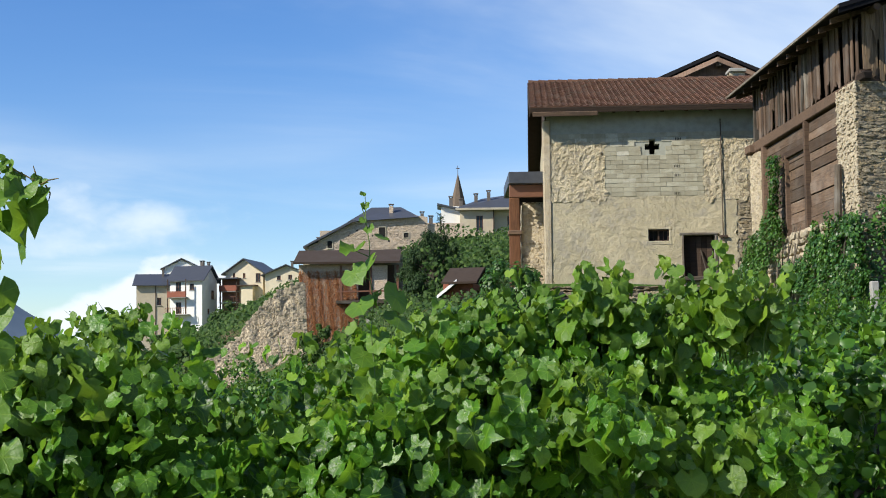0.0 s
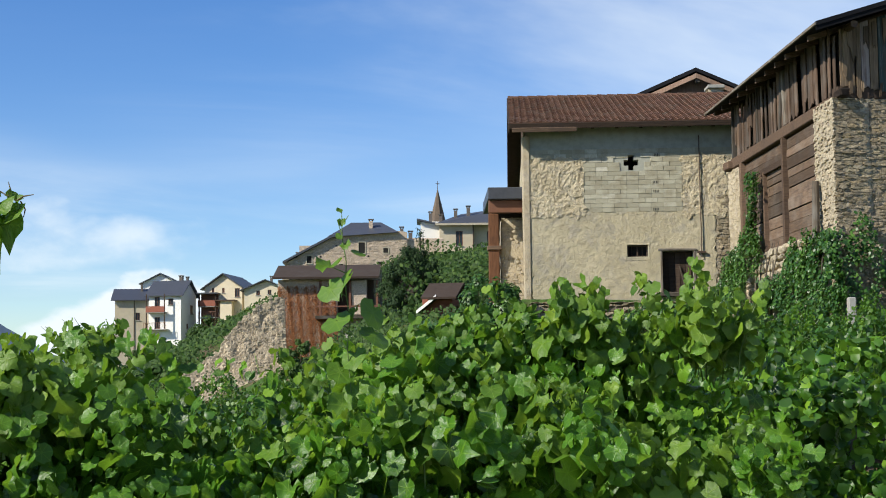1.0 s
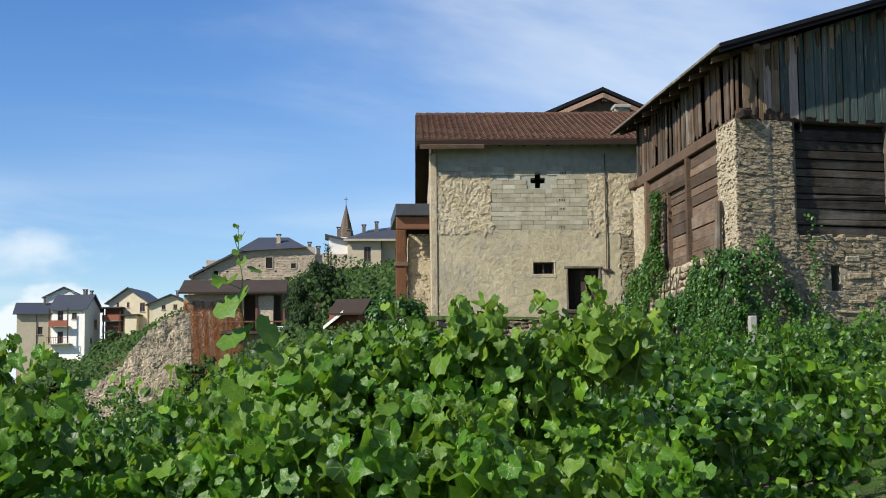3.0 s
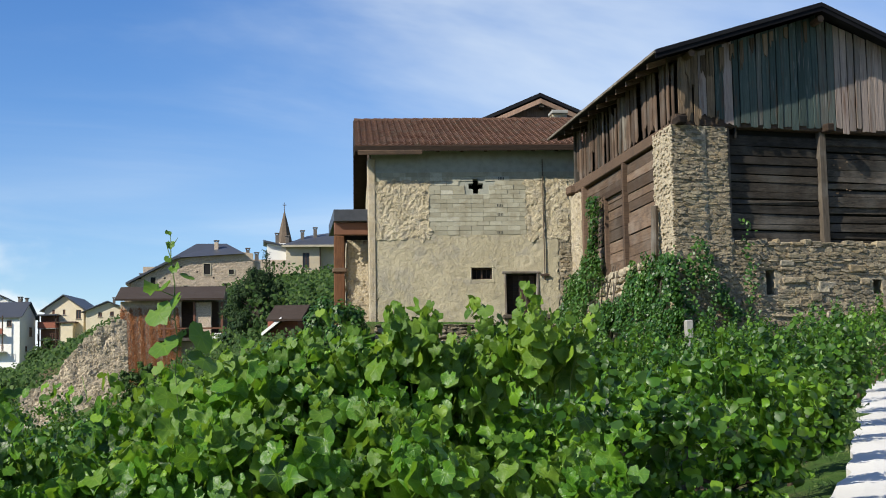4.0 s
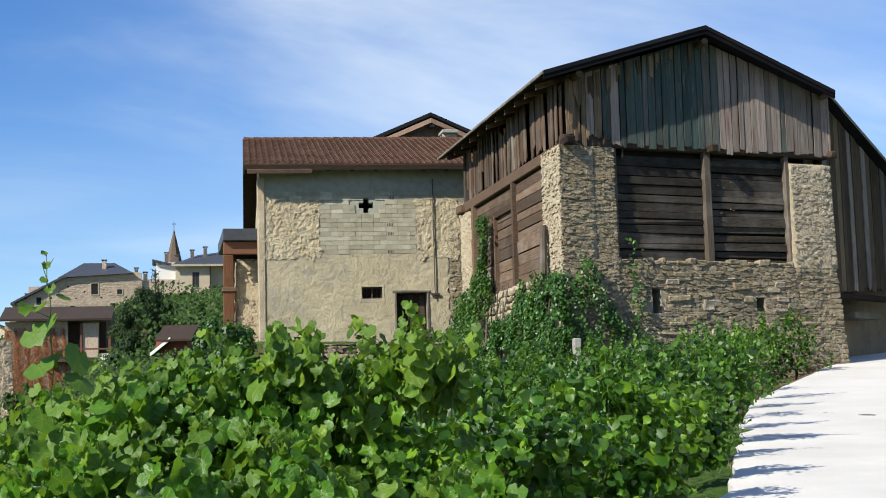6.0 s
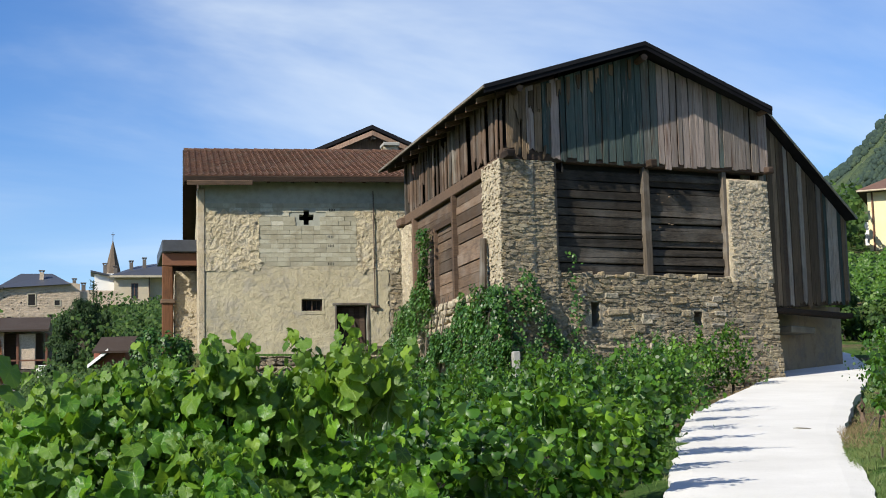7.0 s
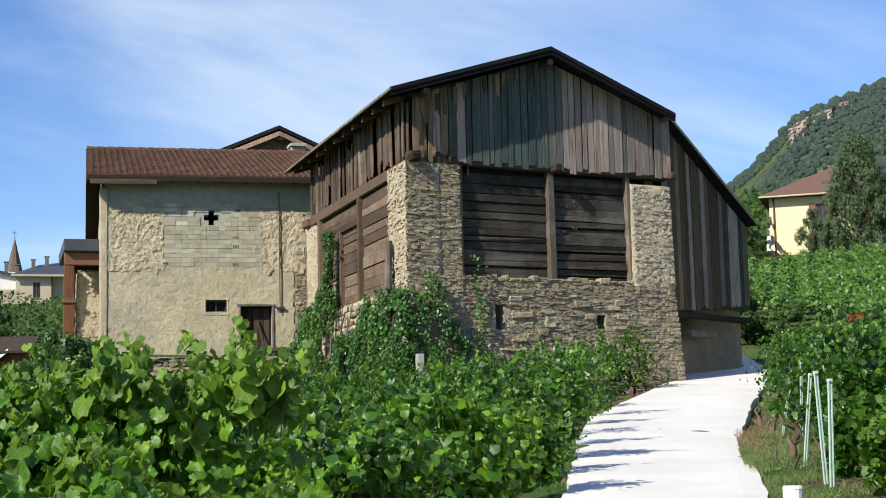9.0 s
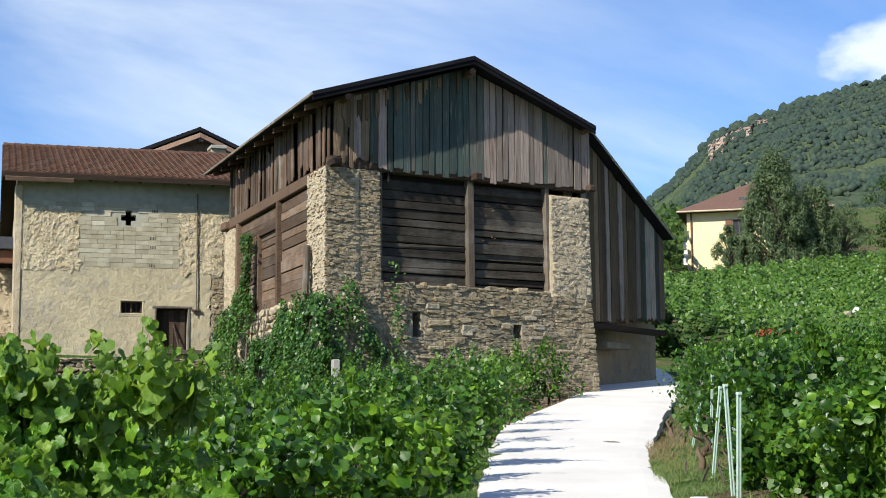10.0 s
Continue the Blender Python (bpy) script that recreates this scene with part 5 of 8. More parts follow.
    for j in range(rows):
        for i in range(cols):
            p = Vector((ex0 + i * tw + r.uniform(-0.005, 0.005), j * tl + r.uniform(-0.012, 0.012), 0.06 + r.uniform(0, 0.008)))
            if j * cols + i < 290:
                obj("roof_tile", tile, h, tilt @ Matrix.Translation(p) @ pose(0, 0, 0, 0, 0, r.uniform(-0.8, 0.8)))
            else:
                rest_v.append(tv + np.array(p))
                rest_f.append(tf + off)
                off += len(tv)
    tagged(obj("roof_tiling", mesh_np("roof_tiling", np.vstack(rest_v), np.vstack(rest_f), M["tile_rest"]), h, tilt), kind="stuff")
    for i in range(int((ex1 - ex0) / 0.36)):
        part("ridge_tile", tube(bmesh.new(), [(ex0 + i * 0.36, run, ridge + 0.06), (ex0 + i * 0.36 + 0.37, run, ridge + 0.05)], [0.11, 0.095], 8), M["tile"], h)
    back = pose(0, run, ridge, -math.degrees(ang) - 4, 0, 0)
    part("back_slope", boxed(ex0, ex1, 0, 7.2, -0.06, 0.06), M["brown_roof"], h, "", back)
    part("verge_board", boxed(ex0 - 0.03, ex0, 0, 7.2, -0.24, 0.08, 0.006), M["dark_wood"], h, "", back)
    bm = bmesh.new()
    prism(bm, [(0, HEAVE - 0.2), (12.5, HEAVE - 0.2), (run, ridge - 0.25)], HX0 - 0.02, HX0 + 0.2)
    part("gable_wall", bm, M["dark_wood"], h, "dark boarded gable", Matrix(((0, 1, 0, 0), (1, 0, 0, 0), (0, 0, 1, 0), (0, 0, 0, 1))))


build_house()

# ---- buildings behind ----
def window(parent, x0, x1, z0, z1, mat="glass", wood="shutter", sill=True, shutters=None):
    """A window in a wall at y = 0: recessed pane, frame with a mullion, sill, shutters folded back."""
    w = part("window", boxed(x0, x1, 0.10, 0.13, z0, z1), M[mat], parent)
    fr = bmesh.new()
    t = 0.07
    for q in ((x0, x1, z1 - t, z1), (x0, x1, z0, z0 + t), (x0, x0 + t, z0 + t, z1 - t), (x1 - t, x1, z0 + t, z1 - t), ((x0 + x1) / 2 - 0.03, (x0 + x1) / 2 + 0.03, z0 + t, z1 - t)):
        box(fr, q[0], q[1], 0.05, 0.10, q[2], q[3])
    part("frame", fr, M[wood], w)
    if sill:
        part("sill", boxed(x0 - 0.1, x1 + 0.1, -0.12, 0.1, z0 - 0.1, z0, 0.02), M["concrete"], w)
    if shutters:
        d = (x1 - x0) / 2
        for a in (x0 - d - 0.03, x1 + 0.03):
            part("shutter", boxed(a, a + d, -0.06, -0.01, z0, z1, 0.01), M[shutters], w)
    return w


def gable_house(name, label, m, w, d, z0, eave, ridge, wall, roof, wins=(), along="x", over=0.5, group="", thick=0.16, shutters=None, extra_wins=()):
    """A house of plain walls with real openings. along: the way the ridge runs, 'x' along the front, 'y' into depth, or 'hip'."""
    h = thing(name, label, "house", m, group)
    front = part("front_wall", holed(bmesh.new(), 0, w, z0, eave, 0.35, [q[:4] for q in wins]), M[wall], h)
    for q in wins:
        window(h, *q[:4], shutters=shutters)
    # black sheet stands for the unlit room behind the windows
    part("dark_inside", boxed(0.4, w - 0.4, 0.5, 0.55, z0, eave), M["dark"], h)
    left = Matrix(((0, 1, 0, 0), (1, 0, 0, 0), (0, 0, 1, 0), (0, 0, 0, 1)))
    if along == "y":
        part("side_wall", boxed(0, 0.35, 0.35, d, z0, eave), M[wall], h)
        part("side_wall", boxed(w - 0.35, w, 0.35, d, z0, eave), M[wall], h)
        for y in (0.0, d - 0.3):
            bm = bmesh.new()
            prism(bm, [(0, eave), (w, eave), (w / 2, ridge - 0.1)], y, y + 0.3)
            part("gable", bm, M[wall], h)
        for s in (0, 1):
            xa, xb = (-over, w / 2) if s == 0 else (w / 2, w + over)
            k = (ridge - eave) / (w / 2)
            za, zb = (eave - over * k, ridge) if s == 0 else (ridge, eave - over * k)
            bm = bmesh.new()
            prism(bm, [(xa, za), (xb, zb), (xb, zb + thick), (xa, za + thick)], -over, d + over)
            part("roof", bm, M[roof], h)
    elif along == "hip":
        for x in (0, w - 0.35):
            part("side_wall", boxed(x, x + 0.35, 0.35, d, z0, eave), M[wall], h)
        part("soffit", boxed(-over, w + over, -over, d + over, eave, eave + 0.12, 0.01), M["dark_wood"], h)
        bm = bmesh.new()
        a, b = over + 0.04, eave + 0.122
        vs = [bm.verts.new(p) for p in ((-a, -a, b), (w + a, -a, b), (w + a, d + a, b), (-a, d + a, b), (d / 2, d / 2, ridge), (max(w - d / 2, d / 2 + 0.6), d / 2, ridge))]
        for f in ((0, 1, 5, 4), (1, 2, 5), (2, 3, 4, 5), (3, 0, 4), (3, 2, 1, 0)):
            bm.faces.new([vs[i] for i in f])
        part("roof", bm, M[roof], h)
    else:
        for x in (0, w - 0.35):
            part("side_wall", boxed(x, x + 0.35, 0.35, d, z0, eave), M[wall], h)
            bm = bmesh.new()
            prism(bm, [(0, eave), (d, eave), (d / 2, ridge - 0.1)], x, x + 0.35)
            part("gable", bm, M[wall], h, "", left)
        k = (ridge - eave) / (d / 2)
        for pts in ([(-over, eave - over * k), (d / 2, ridge), (d / 2, ridge + thick), (-over, eave - over * k + thick)], [(d / 2, ridge), (d + over, eave - over * k), (d + over, eave - over * k + thick), (d / 2, ridge + thick)]):
            bm = bmesh.new()
            prism(bm, pts, -over, w + over)
            part("roof", bm, M[roof], h, "", left)
    part("back_wall", boxed(0.35, w - 0.35, d - 0.3, d, z0, eave), M[wall], h)
    return h


def chimney(parent, x, y, z0, z1, w=0.7, mat="concrete"):
    w *= 0.62
    mat = "chimney" if mat in ("beige", "concrete") else mat
    c = part("chimney", boxed(x - w / 2, x + w / 2, y - w / 2, y + w / 2, z0, z1 - 0.25, 0.02), M[mat], parent)
    part("cap", boxed(x - w / 2 - 0.1, x + w / 2 + 0.1, y - w / 2 - 0.1, y + w / 2 + 0.1, z1 - 0.12, z1, 0.02), M["chimney"], c)
    for a in (-1, 1):
        part("cap_leg", boxed(x + a * w * 0.4 - 0.06, x + a * w * 0.4 + 0.06, y - w / 2, y + w / 2, z1 - 0.26, z1 - 0.11), M["chimney"], c)


def balcony(parent, x0, x1, z, out=1.2, rail="red_wood", high=0.95, bars=True):
    b = part("balcony", boxed(x0, x1, -out, 0, z - 0.16, z, 0.02), M["concrete"], parent)
    part("rail", boxed(x0, x1, -out, -out + 0.06, z + high - 0.08, z + high, 0.01), M[rail], b)
    if bars:
        n = int((x1 - x0) / 0.3)
        for k in range(n + 1):
            x = x0 + (x1 - x0 - 0.05) * k / n
            part("baluster", boxed(x, x + 0.05, -out, -out + 0.05, z, z + high - 0.08), M[rail], b)
    else:
        part("panel", boxed(x0, x1, -out, -out + 0.06, z - 0.1, z + high - 0.1, 0.01), M[rail], b)
    return b


def build_annex():
    r = random.Random(31)
    a = thing("annex", "half-ruined annex with a dark flat roof and a brown wooden post", "shed", pose(0, 52.5, 0))
    part("roof", boxed(2.28, 3.9, -0.9, 3.5, 8.05, 8.46, 0.02), M["slate"], a, "dark slate roof edge")
    part("fascia", boxed(2.30, 3.85, -0.7, -0.6, 7.60, 8.04, 0.02, 0.01, r), M["shutter"], a)
    post = part("post", boxed(2.30, 2.66, -0.35, 0.1, 4.4, 7.62, 0.03, 0.02, r), M["rust_wood"], a, "rust-brown wooden corner post")
    part("collar", boxed(2.26, 2.74, -0.40, 0.15, 6.35, 6.5, 0.02), M["beam"], post)
    part("stub_wall", pillar("pier", 2.76, 3.75, 4.2, 7.45, 0.8, 41.0, 0.25), M["mortar_pale"], a, "broken pale rubble wall end", smooth=True)
    part("back_wall", boxed(2.5, 3.9, 1.6, 2.0, 4.2, 8.05), M["dark_wood"], a)
    face = part("stub_face", boxed(2.8, 3.7, -0.02, 0.3, 4.3, 7.3), M["mortar_pale"], a)
    laid_stones(face, stone_meshes(4, M["stone_pale"], 71), courses(2.76, 3.75, 4.3, 7.5, r, (0.07, 0.17), (0.10, 0.3)), r, 0.07, 0, M["stone_pale"], face=lambda z: -0.25 * (7.45 - z) / 3.25 - 0.0, sunk=0.07)
    h = gable_house("upper_house", "brown wooden gable with deep eaves rising behind", pose(8.4, 63, 0), 6.3, 8, 5, 13.35, 14.72, "gable_brown", "sheet", [(2.0, 4.2, 12.3, 13.2)], "y", 0.5)
    # near-black panel on the gable face paints the loft opening's inner shade
    bm = bmesh.new()
    prism(bm, [(1.7, 13.2), (4.5, 13.2), (4.2, 13.5), (3.6, 13.75), (2.6, 13.75), (2.0, 13.5)], -0.03, -0.01)
    part("loft_opening", bm, M["dark"], h)
    for a in (-1, 1):
        bm = bmesh.new()
        prism(bm, [(3.15, 14.42), (3.15, 14.62), (3.15 + a * 3.6, 13.06), (3.15 + a * 3.6, 12.86)], -0.57, -0.51)
        part("verge_board", bm, M["gable_brown"], h)
    for x in (-0.6, 1.2, 3.15, 5.1):
        part("bracket", boxed(x, x + 0.16, -0.5, 0.0, 13.0 + (1.25 - abs(x - 3.15) * 0.42), 13.16 + (1.25 - abs(x - 3.15) * 0.42), 0.02), M["post"], h)
    c = thing("chimney", "small stone chimney with a flat cap above the tiles", "chimney", pose(11.85, 60.2, -0.4))
    part("shaft", boxed(-0.24, 0.24, -0.3, 0.3, 10, 13.7, 0.03, 0.01, r), M["mortar_pale"], c)
    part("cap", boxed(-0.34, 0.34, -0.42, 0.42, 13.86, 14.0, 0.02), M["concrete"], c)
    part("cap_leg", boxed(-0.3, 0.3, -0.3, -0.15, 13.7, 13.86), M["stone_pale"], c)
    part("cap_leg", boxed(-0.3, 0.3, 0.15, 0.3, 13.7, 13.86), M["stone_pale"], c)


def build_castle():
    r = random.Random(17)
    c = thing("castle", "old rubble stone castle with small windows and slate roof", "castle", pose(-16.9, 190, 0))
    wins = [(8.9, 9.7, 18.7, 20.05), (2.4, 3.0, 17.5, 18.4), (6.4, 6.95, 16.8, 17.35), (11.2, 11.8, 17.0, 17.6), (12.0, 12.6, 18.7, 19.3)]
    wall = part("front_wall", holed(bmesh.new(), 0, 15.0, 8, 17.7, 0.8, [q for q in wins if q[3] < 17.7]), M["stone_castle"], c)
    up = bmesh.new()
    prism(up, [(0, 17.7), (15.0, 17.7), (15.0, 21.3), (13.6, 21.5), (5.6, 20.7)], 0, 0.8)
    part("upper_wall", up, M["stone_castle"], c)
    for q in wins:
        w = part("window", boxed(q[0], q[1], -0.02, 0.1, q[2], q[3]), M["dark"], c)
        f = bmesh.new()
        for s in ((q[0] - 0.1, q[0], q[2] - 0.1, q[3] + 0.1), (q[1], q[1] + 0.1, q[2] - 0.1, q[3] + 0.1), (q[0], q[1], q[3], q[3] + 0.1), (q[0], q[1], q[2] - 0.1, q[2])):
            box(f, s[0], s[1], -0.09, 0.05, s[2], s[3])
        part("frame", f, M["trim_plaster"], w)
    for k in range(14):
        x = 1.0 + k * 1.0
        part("putlog_hole", boxed(x, x + 0.22, -0.03, 0.05, 18.2 + (k % 3) * 0.7, 18.42 + (k % 3) * 0.7), M["dark"], c)
    v = stone_meshes(4, M["stone_castle"], 21)
    laid_stones(wall, v, [q for q in courses(0.1, 14.9, 15.0, 20.6, r, (0.13, 0.27), (0.18, 0.5)) if q[1] < 17.6 + 3.0 * min(q[0] / 5.6, 1) and not any(w[0] - 0.3 < q[0] < w[1] + 0.3 and w[2] - 0.3 < q[1] < w[3] + 0.3 for w in wins)], r, 0.075, 0, M["stone_castle"])
    bm = bmesh.new()
    prism(bm, [(-0.6, 17.5), (5.6, 20.7), (6.0, 20.7), (6.0, 20.95), (5.5, 20.95), (-0.6, 17.75)], -0.6, 9)
    part("lean_roof", bm, M["slate"], c)
    bm = bmesh.new()
    vs = [bm.verts.new(p) for p in ((5.0, -0.6, 20.75), (14.0, -0.6, 21.25), (14.0, 9, 21.25), (5.0, 9, 20.75), (7.8, 4, 23.0), (11.6, 4, 23.0))]
    for f in ((0, 1, 5, 4), (1, 2, 5), (2, 3, 4, 5), (3, 0, 4), (3, 2, 1, 0)):
        bm.faces.new([vs[i] for i in f])
    part("roof", bm, M["slate"], c)
    chimney(c, 10.4, 2.0, 21.0, 23.2, 0.8, "stone_castle")
    chimney(c, 14.3, 2.0, 20.5, 22.2, 0.7)
    chimney(c, 15.4, 2.4, 20.2, 21.7, 0.8)
    chimney(c, 1.2, 1.0, 17.8, 19.0, 0.6)
    part("right_wall", boxed(15.0, 17.4, 0.5, 1.3, 8, 20.4, 0.05, 0.05, r), M["stone_castle"], c)
    part("side_wall", boxed(0, 0.8, 0.8, 9, 8, 17.6), M["stone_castle"], c)
    part("back_wall", boxed(0.8, 15.0, 8.2, 9, 8, 20.5), M["stone_castle"], c)
    # manor with the hipped roof, and a white wing
    h = thing("manor", "beige rendered manor with slate roof and chimneys beside the castle", "house", pose(2.3, 200, 0))
    part("front_wall", holed(bmesh.new(), 0, 4.5, 10, 23.4, 0.4, [(2.15, 3.05, 20.4, 22.4)]), M["beige"], h)
    window(h, 2.15, 3.05, 20.4, 22.4)
    part("wing_wall", holed(bmesh.new(), 4.5, 12, 10, 23.4, 0.4, [(6.3, 7.2, 20.4, 22.4)]), M["beige"], h, "", pose(0, 0.8, 0))
    window(h, 6.3, 7.2, 20.4, 22.4).matrix_basis = pose(0, 0.8, 0)
    part("downpipe", tube(bmesh.new(), [(4.45, -0.08, 23.3), (4.45, -0.08, 12)], [0.07, 0.07], 6), M["iron"], h)
    bm = bmesh.new()
    vs = [bm.verts.new(p) for p in ((-0.6, -0.7, 23.35), (12.5, -0.7, 23.35), (12.5, 9, 23.35), (-0.6, 9, 23.35), (3.0, 4, 25.1), (10, 4, 26.0))]
    for f in ((0, 1, 5, 4), (1, 2, 5), (2, 3, 4, 5), (3, 0, 4), (3, 2, 1, 0)):
        bm.faces.new([vs[i] for i in f])
    part("roof", bm, M["slate"], h)
    part("eave", boxed(-0.6, 12.5, -0.75, -0.65, 23.1, 23.38), M["trim_plaster"], h)
    part("side_wall", boxed(-0.0, 0.4, 0.4, 8.5, 10, 23.3), M["beige"], h)
    for x, z in ((2.2, 25.6), (3.9, 26.0), (0.2, 24.9)):
        chimney(h, x, 2, 23.4, z, 0.75, "beige")
    w = thing("white_wing", "white rendered wing with a slate roof beside the manor", "house", pose(-0.2, 202, 0))
    part("front_wall", boxed(0, 2.6, 0, 5, 17, 23.9), M["white"], w)
    bm = bmesh.new()
    prism(bm, [(-0.5, 24.05), (2.9, 23.3), (2.9, 23.5), (-0.5, 24.3)], -0.6, 5)
    part("roof", bm, M["slate"], w)
    chimney(w, 1.35, 2, 23.5, 25.5, 0.75, "beige")
    # garden wall between them
    g = thing("garden_wall", "rubble stone garden wall below the manor", "wall", pose(-2.5, 195, 0))
    part("wall", boxed(0, 5.2, 0, 0.6, 10, 21.0, 0.05, 0.1, r), M["stone_castle"], g)
    # church spire
    s = thing("church_spire", "slender grey-brown church spire with a metal cross", "church", pose(2.5, 238, 0))
    part("tower", boxed(-1.0, 1.0, -1.0, 1.0, 12, 27.9, 0.05), M["beige"], s)
    bm = bmesh.new()
    ring = [bm.verts.new((1.35 * math.cos(a), 1.35 * math.sin(a), 27.7)) for a in (math.pi * k / 4 + 0.3 for k in range(8))]
    tip = bm.verts.new((0, 0, 33.2))
    for k in range(8):
        bm.faces.new((ring[k], ring[(k + 1) % 8], tip))
    bm.faces.new(ring[::-1])
    part("spire", bm, M["spire"], s)
    cr = part("cross", tube(bmesh.new(), [(0, 0, 33.0), (0, 0, 34.3)], [0.05, 0.04], 6), M["iron"], s)
    part("cross_arm", boxed(-0.3, 0.3, -0.04, 0.04, 33.85, 33.95), M["iron"], cr)


def build_shed():
    r = random.Random(23)
    s = thing("barn_ruin", "long brown-roofed outbuilding with red creeper on its wall", "barn", pose(-11.25, 118, 0))
    part("wall", holed(bmesh.new(), 0, 4.6, 2.0, 10.2, 0.5, [(2.9, 4.4, 6.9, 7.4)]), M["stone_castle"], s)
    part("recess", boxed(3.0, 7.4, 1.2, 1.3, 3, 10.2), M["dark_wood"], s)
    part("pier", boxed(5.7, 6.9, 0.0, 0.6, 7.4, 10.1, 0.03, 0.03, r), M["stone_castle"], s)
    part("deck", boxed(2.9, 8.0, -0.6, 1.2, 7.1, 7.35, 0.02, 0.02, r), M["post"], s)
    part("under_wall", boxed(2.9, 8.2, 0.2, 0.6, 2.5, 7.1, 0.03, 0.03, r), M["mortar"], s)
    for x in (3.2, 5.5, 7.6):
        part("post", boxed(x, x + 0.18, -0.1, 0.1, 7.3, 10.1, 0.01), M["shutter"], s)
    part("rail", boxed(3.0, 8.0, -0.55, -0.48, 8.0, 8.12), M["shutter"], s)
    bm = bmesh.new()
    prism(bm, [(-0.8, 10.2), (4.0, 11.5), (4.0, 11.65), (-0.8, 10.35)], -0.35, 7.9)
    part("roof", bm, M["brown_roof"], s, "brown roof", Matrix(((0, 1, 0, 0), (1, 0, 0, 0), (0, 0, 1, 0), (0, 0, 0, 1))))
    part("back_wall", boxed(0, 8.0, 3.6, 4.0, 2, 11.2), M["mortar"], s)
    rs = np.random.RandomState(5)
    n = 21000
    strand = rs.uniform(-0.05, 4.5, 260)
    u = strand[rs.randint(260, size=n)]
    z = 3.5 + 6.2 * rs.beta(1.1, 1.25, n)
    pos = np.stack([u + 0.10 * np.sin(z * 0.9 + u * 9) + rs.normal(0, 0.05, n), rs.uniform(-0.09, 0.0, n), z], 1)
    nr = rs.normal(0, 0.5, (n, 3)) + np.array([-0.3, -1, 0.2])
    obj("creeper", leaves("creeper", pos, nr, rs.uniform(0.10, 0.26, n), LEAF_STRAND, M["redleaf"], rs, rs.normal(0, 0.5, n)), s, label="stringy rust-brown creeper")
    # steps of pale stone with a white wall beside it
    t = thing("stone_steps", "pale stone steps and low white wall by the outbuilding", "steps", pose(-5.8, 112, 0.6))
    for k in range(5):
        part("step", boxed(0.0, 2.6, k * 0.35, k * 0.35 + 2.5, 4.2 + k * 0.22, 4.4 + k * 0.22, 0.02), M["concrete"], t)
    part("white_wall", boxed(1.7, 2.7, 1.5, 1.8, 5.2, 6.9, 0.04, 0.05, r), M["white"], t)
    # low cabin with a brown roof among the trees
    c = thing("cabin", "small red-brown cabin with a brown hipped roof", "cabin", pose(-0.2, 88, 0, 0, 0, -14))
    part("wall", boxed(0.1, 1.9, 0.3, 3.2, 3.0, 6.8, 0.02), M["red_wood"], c)
    swap = Matrix(((0, 1, 0, 0), (1, 0, 0, 0), (0, 0, 1, 0), (0, 0, 0, 1)))
    for pts in ([(-0.5, 6.75), (1.7, 7.7), (1.7, 7.82), (-0.5, 6.87)], [(1.7, 7.7), (3.9, 6.75), (3.9, 6.87), (1.7, 7.82)]):
        bm = bmesh.new()
        prism(bm, pts, 0.2, 2.3)
        part("roof", bm, M["brown_roof"], c, "", swap)
    bm = bmesh.new()
    prism(bm, [(-0.05, 5.98), (1.1, 6.86), (1.1, 6.98), (-0.05, 6.1)], -0.4, 1.0)
    part("porch_roof", bm, M["brown_roof"], c)
    bm = bmesh.new()
    prism(bm, [(-0.08, 5.93), (1.1, 6.82), (1.1, 7.02), (-0.08, 6.13)], -0.46, -0.41)
    part("white_fascia", bm, M["white_paint"], c)


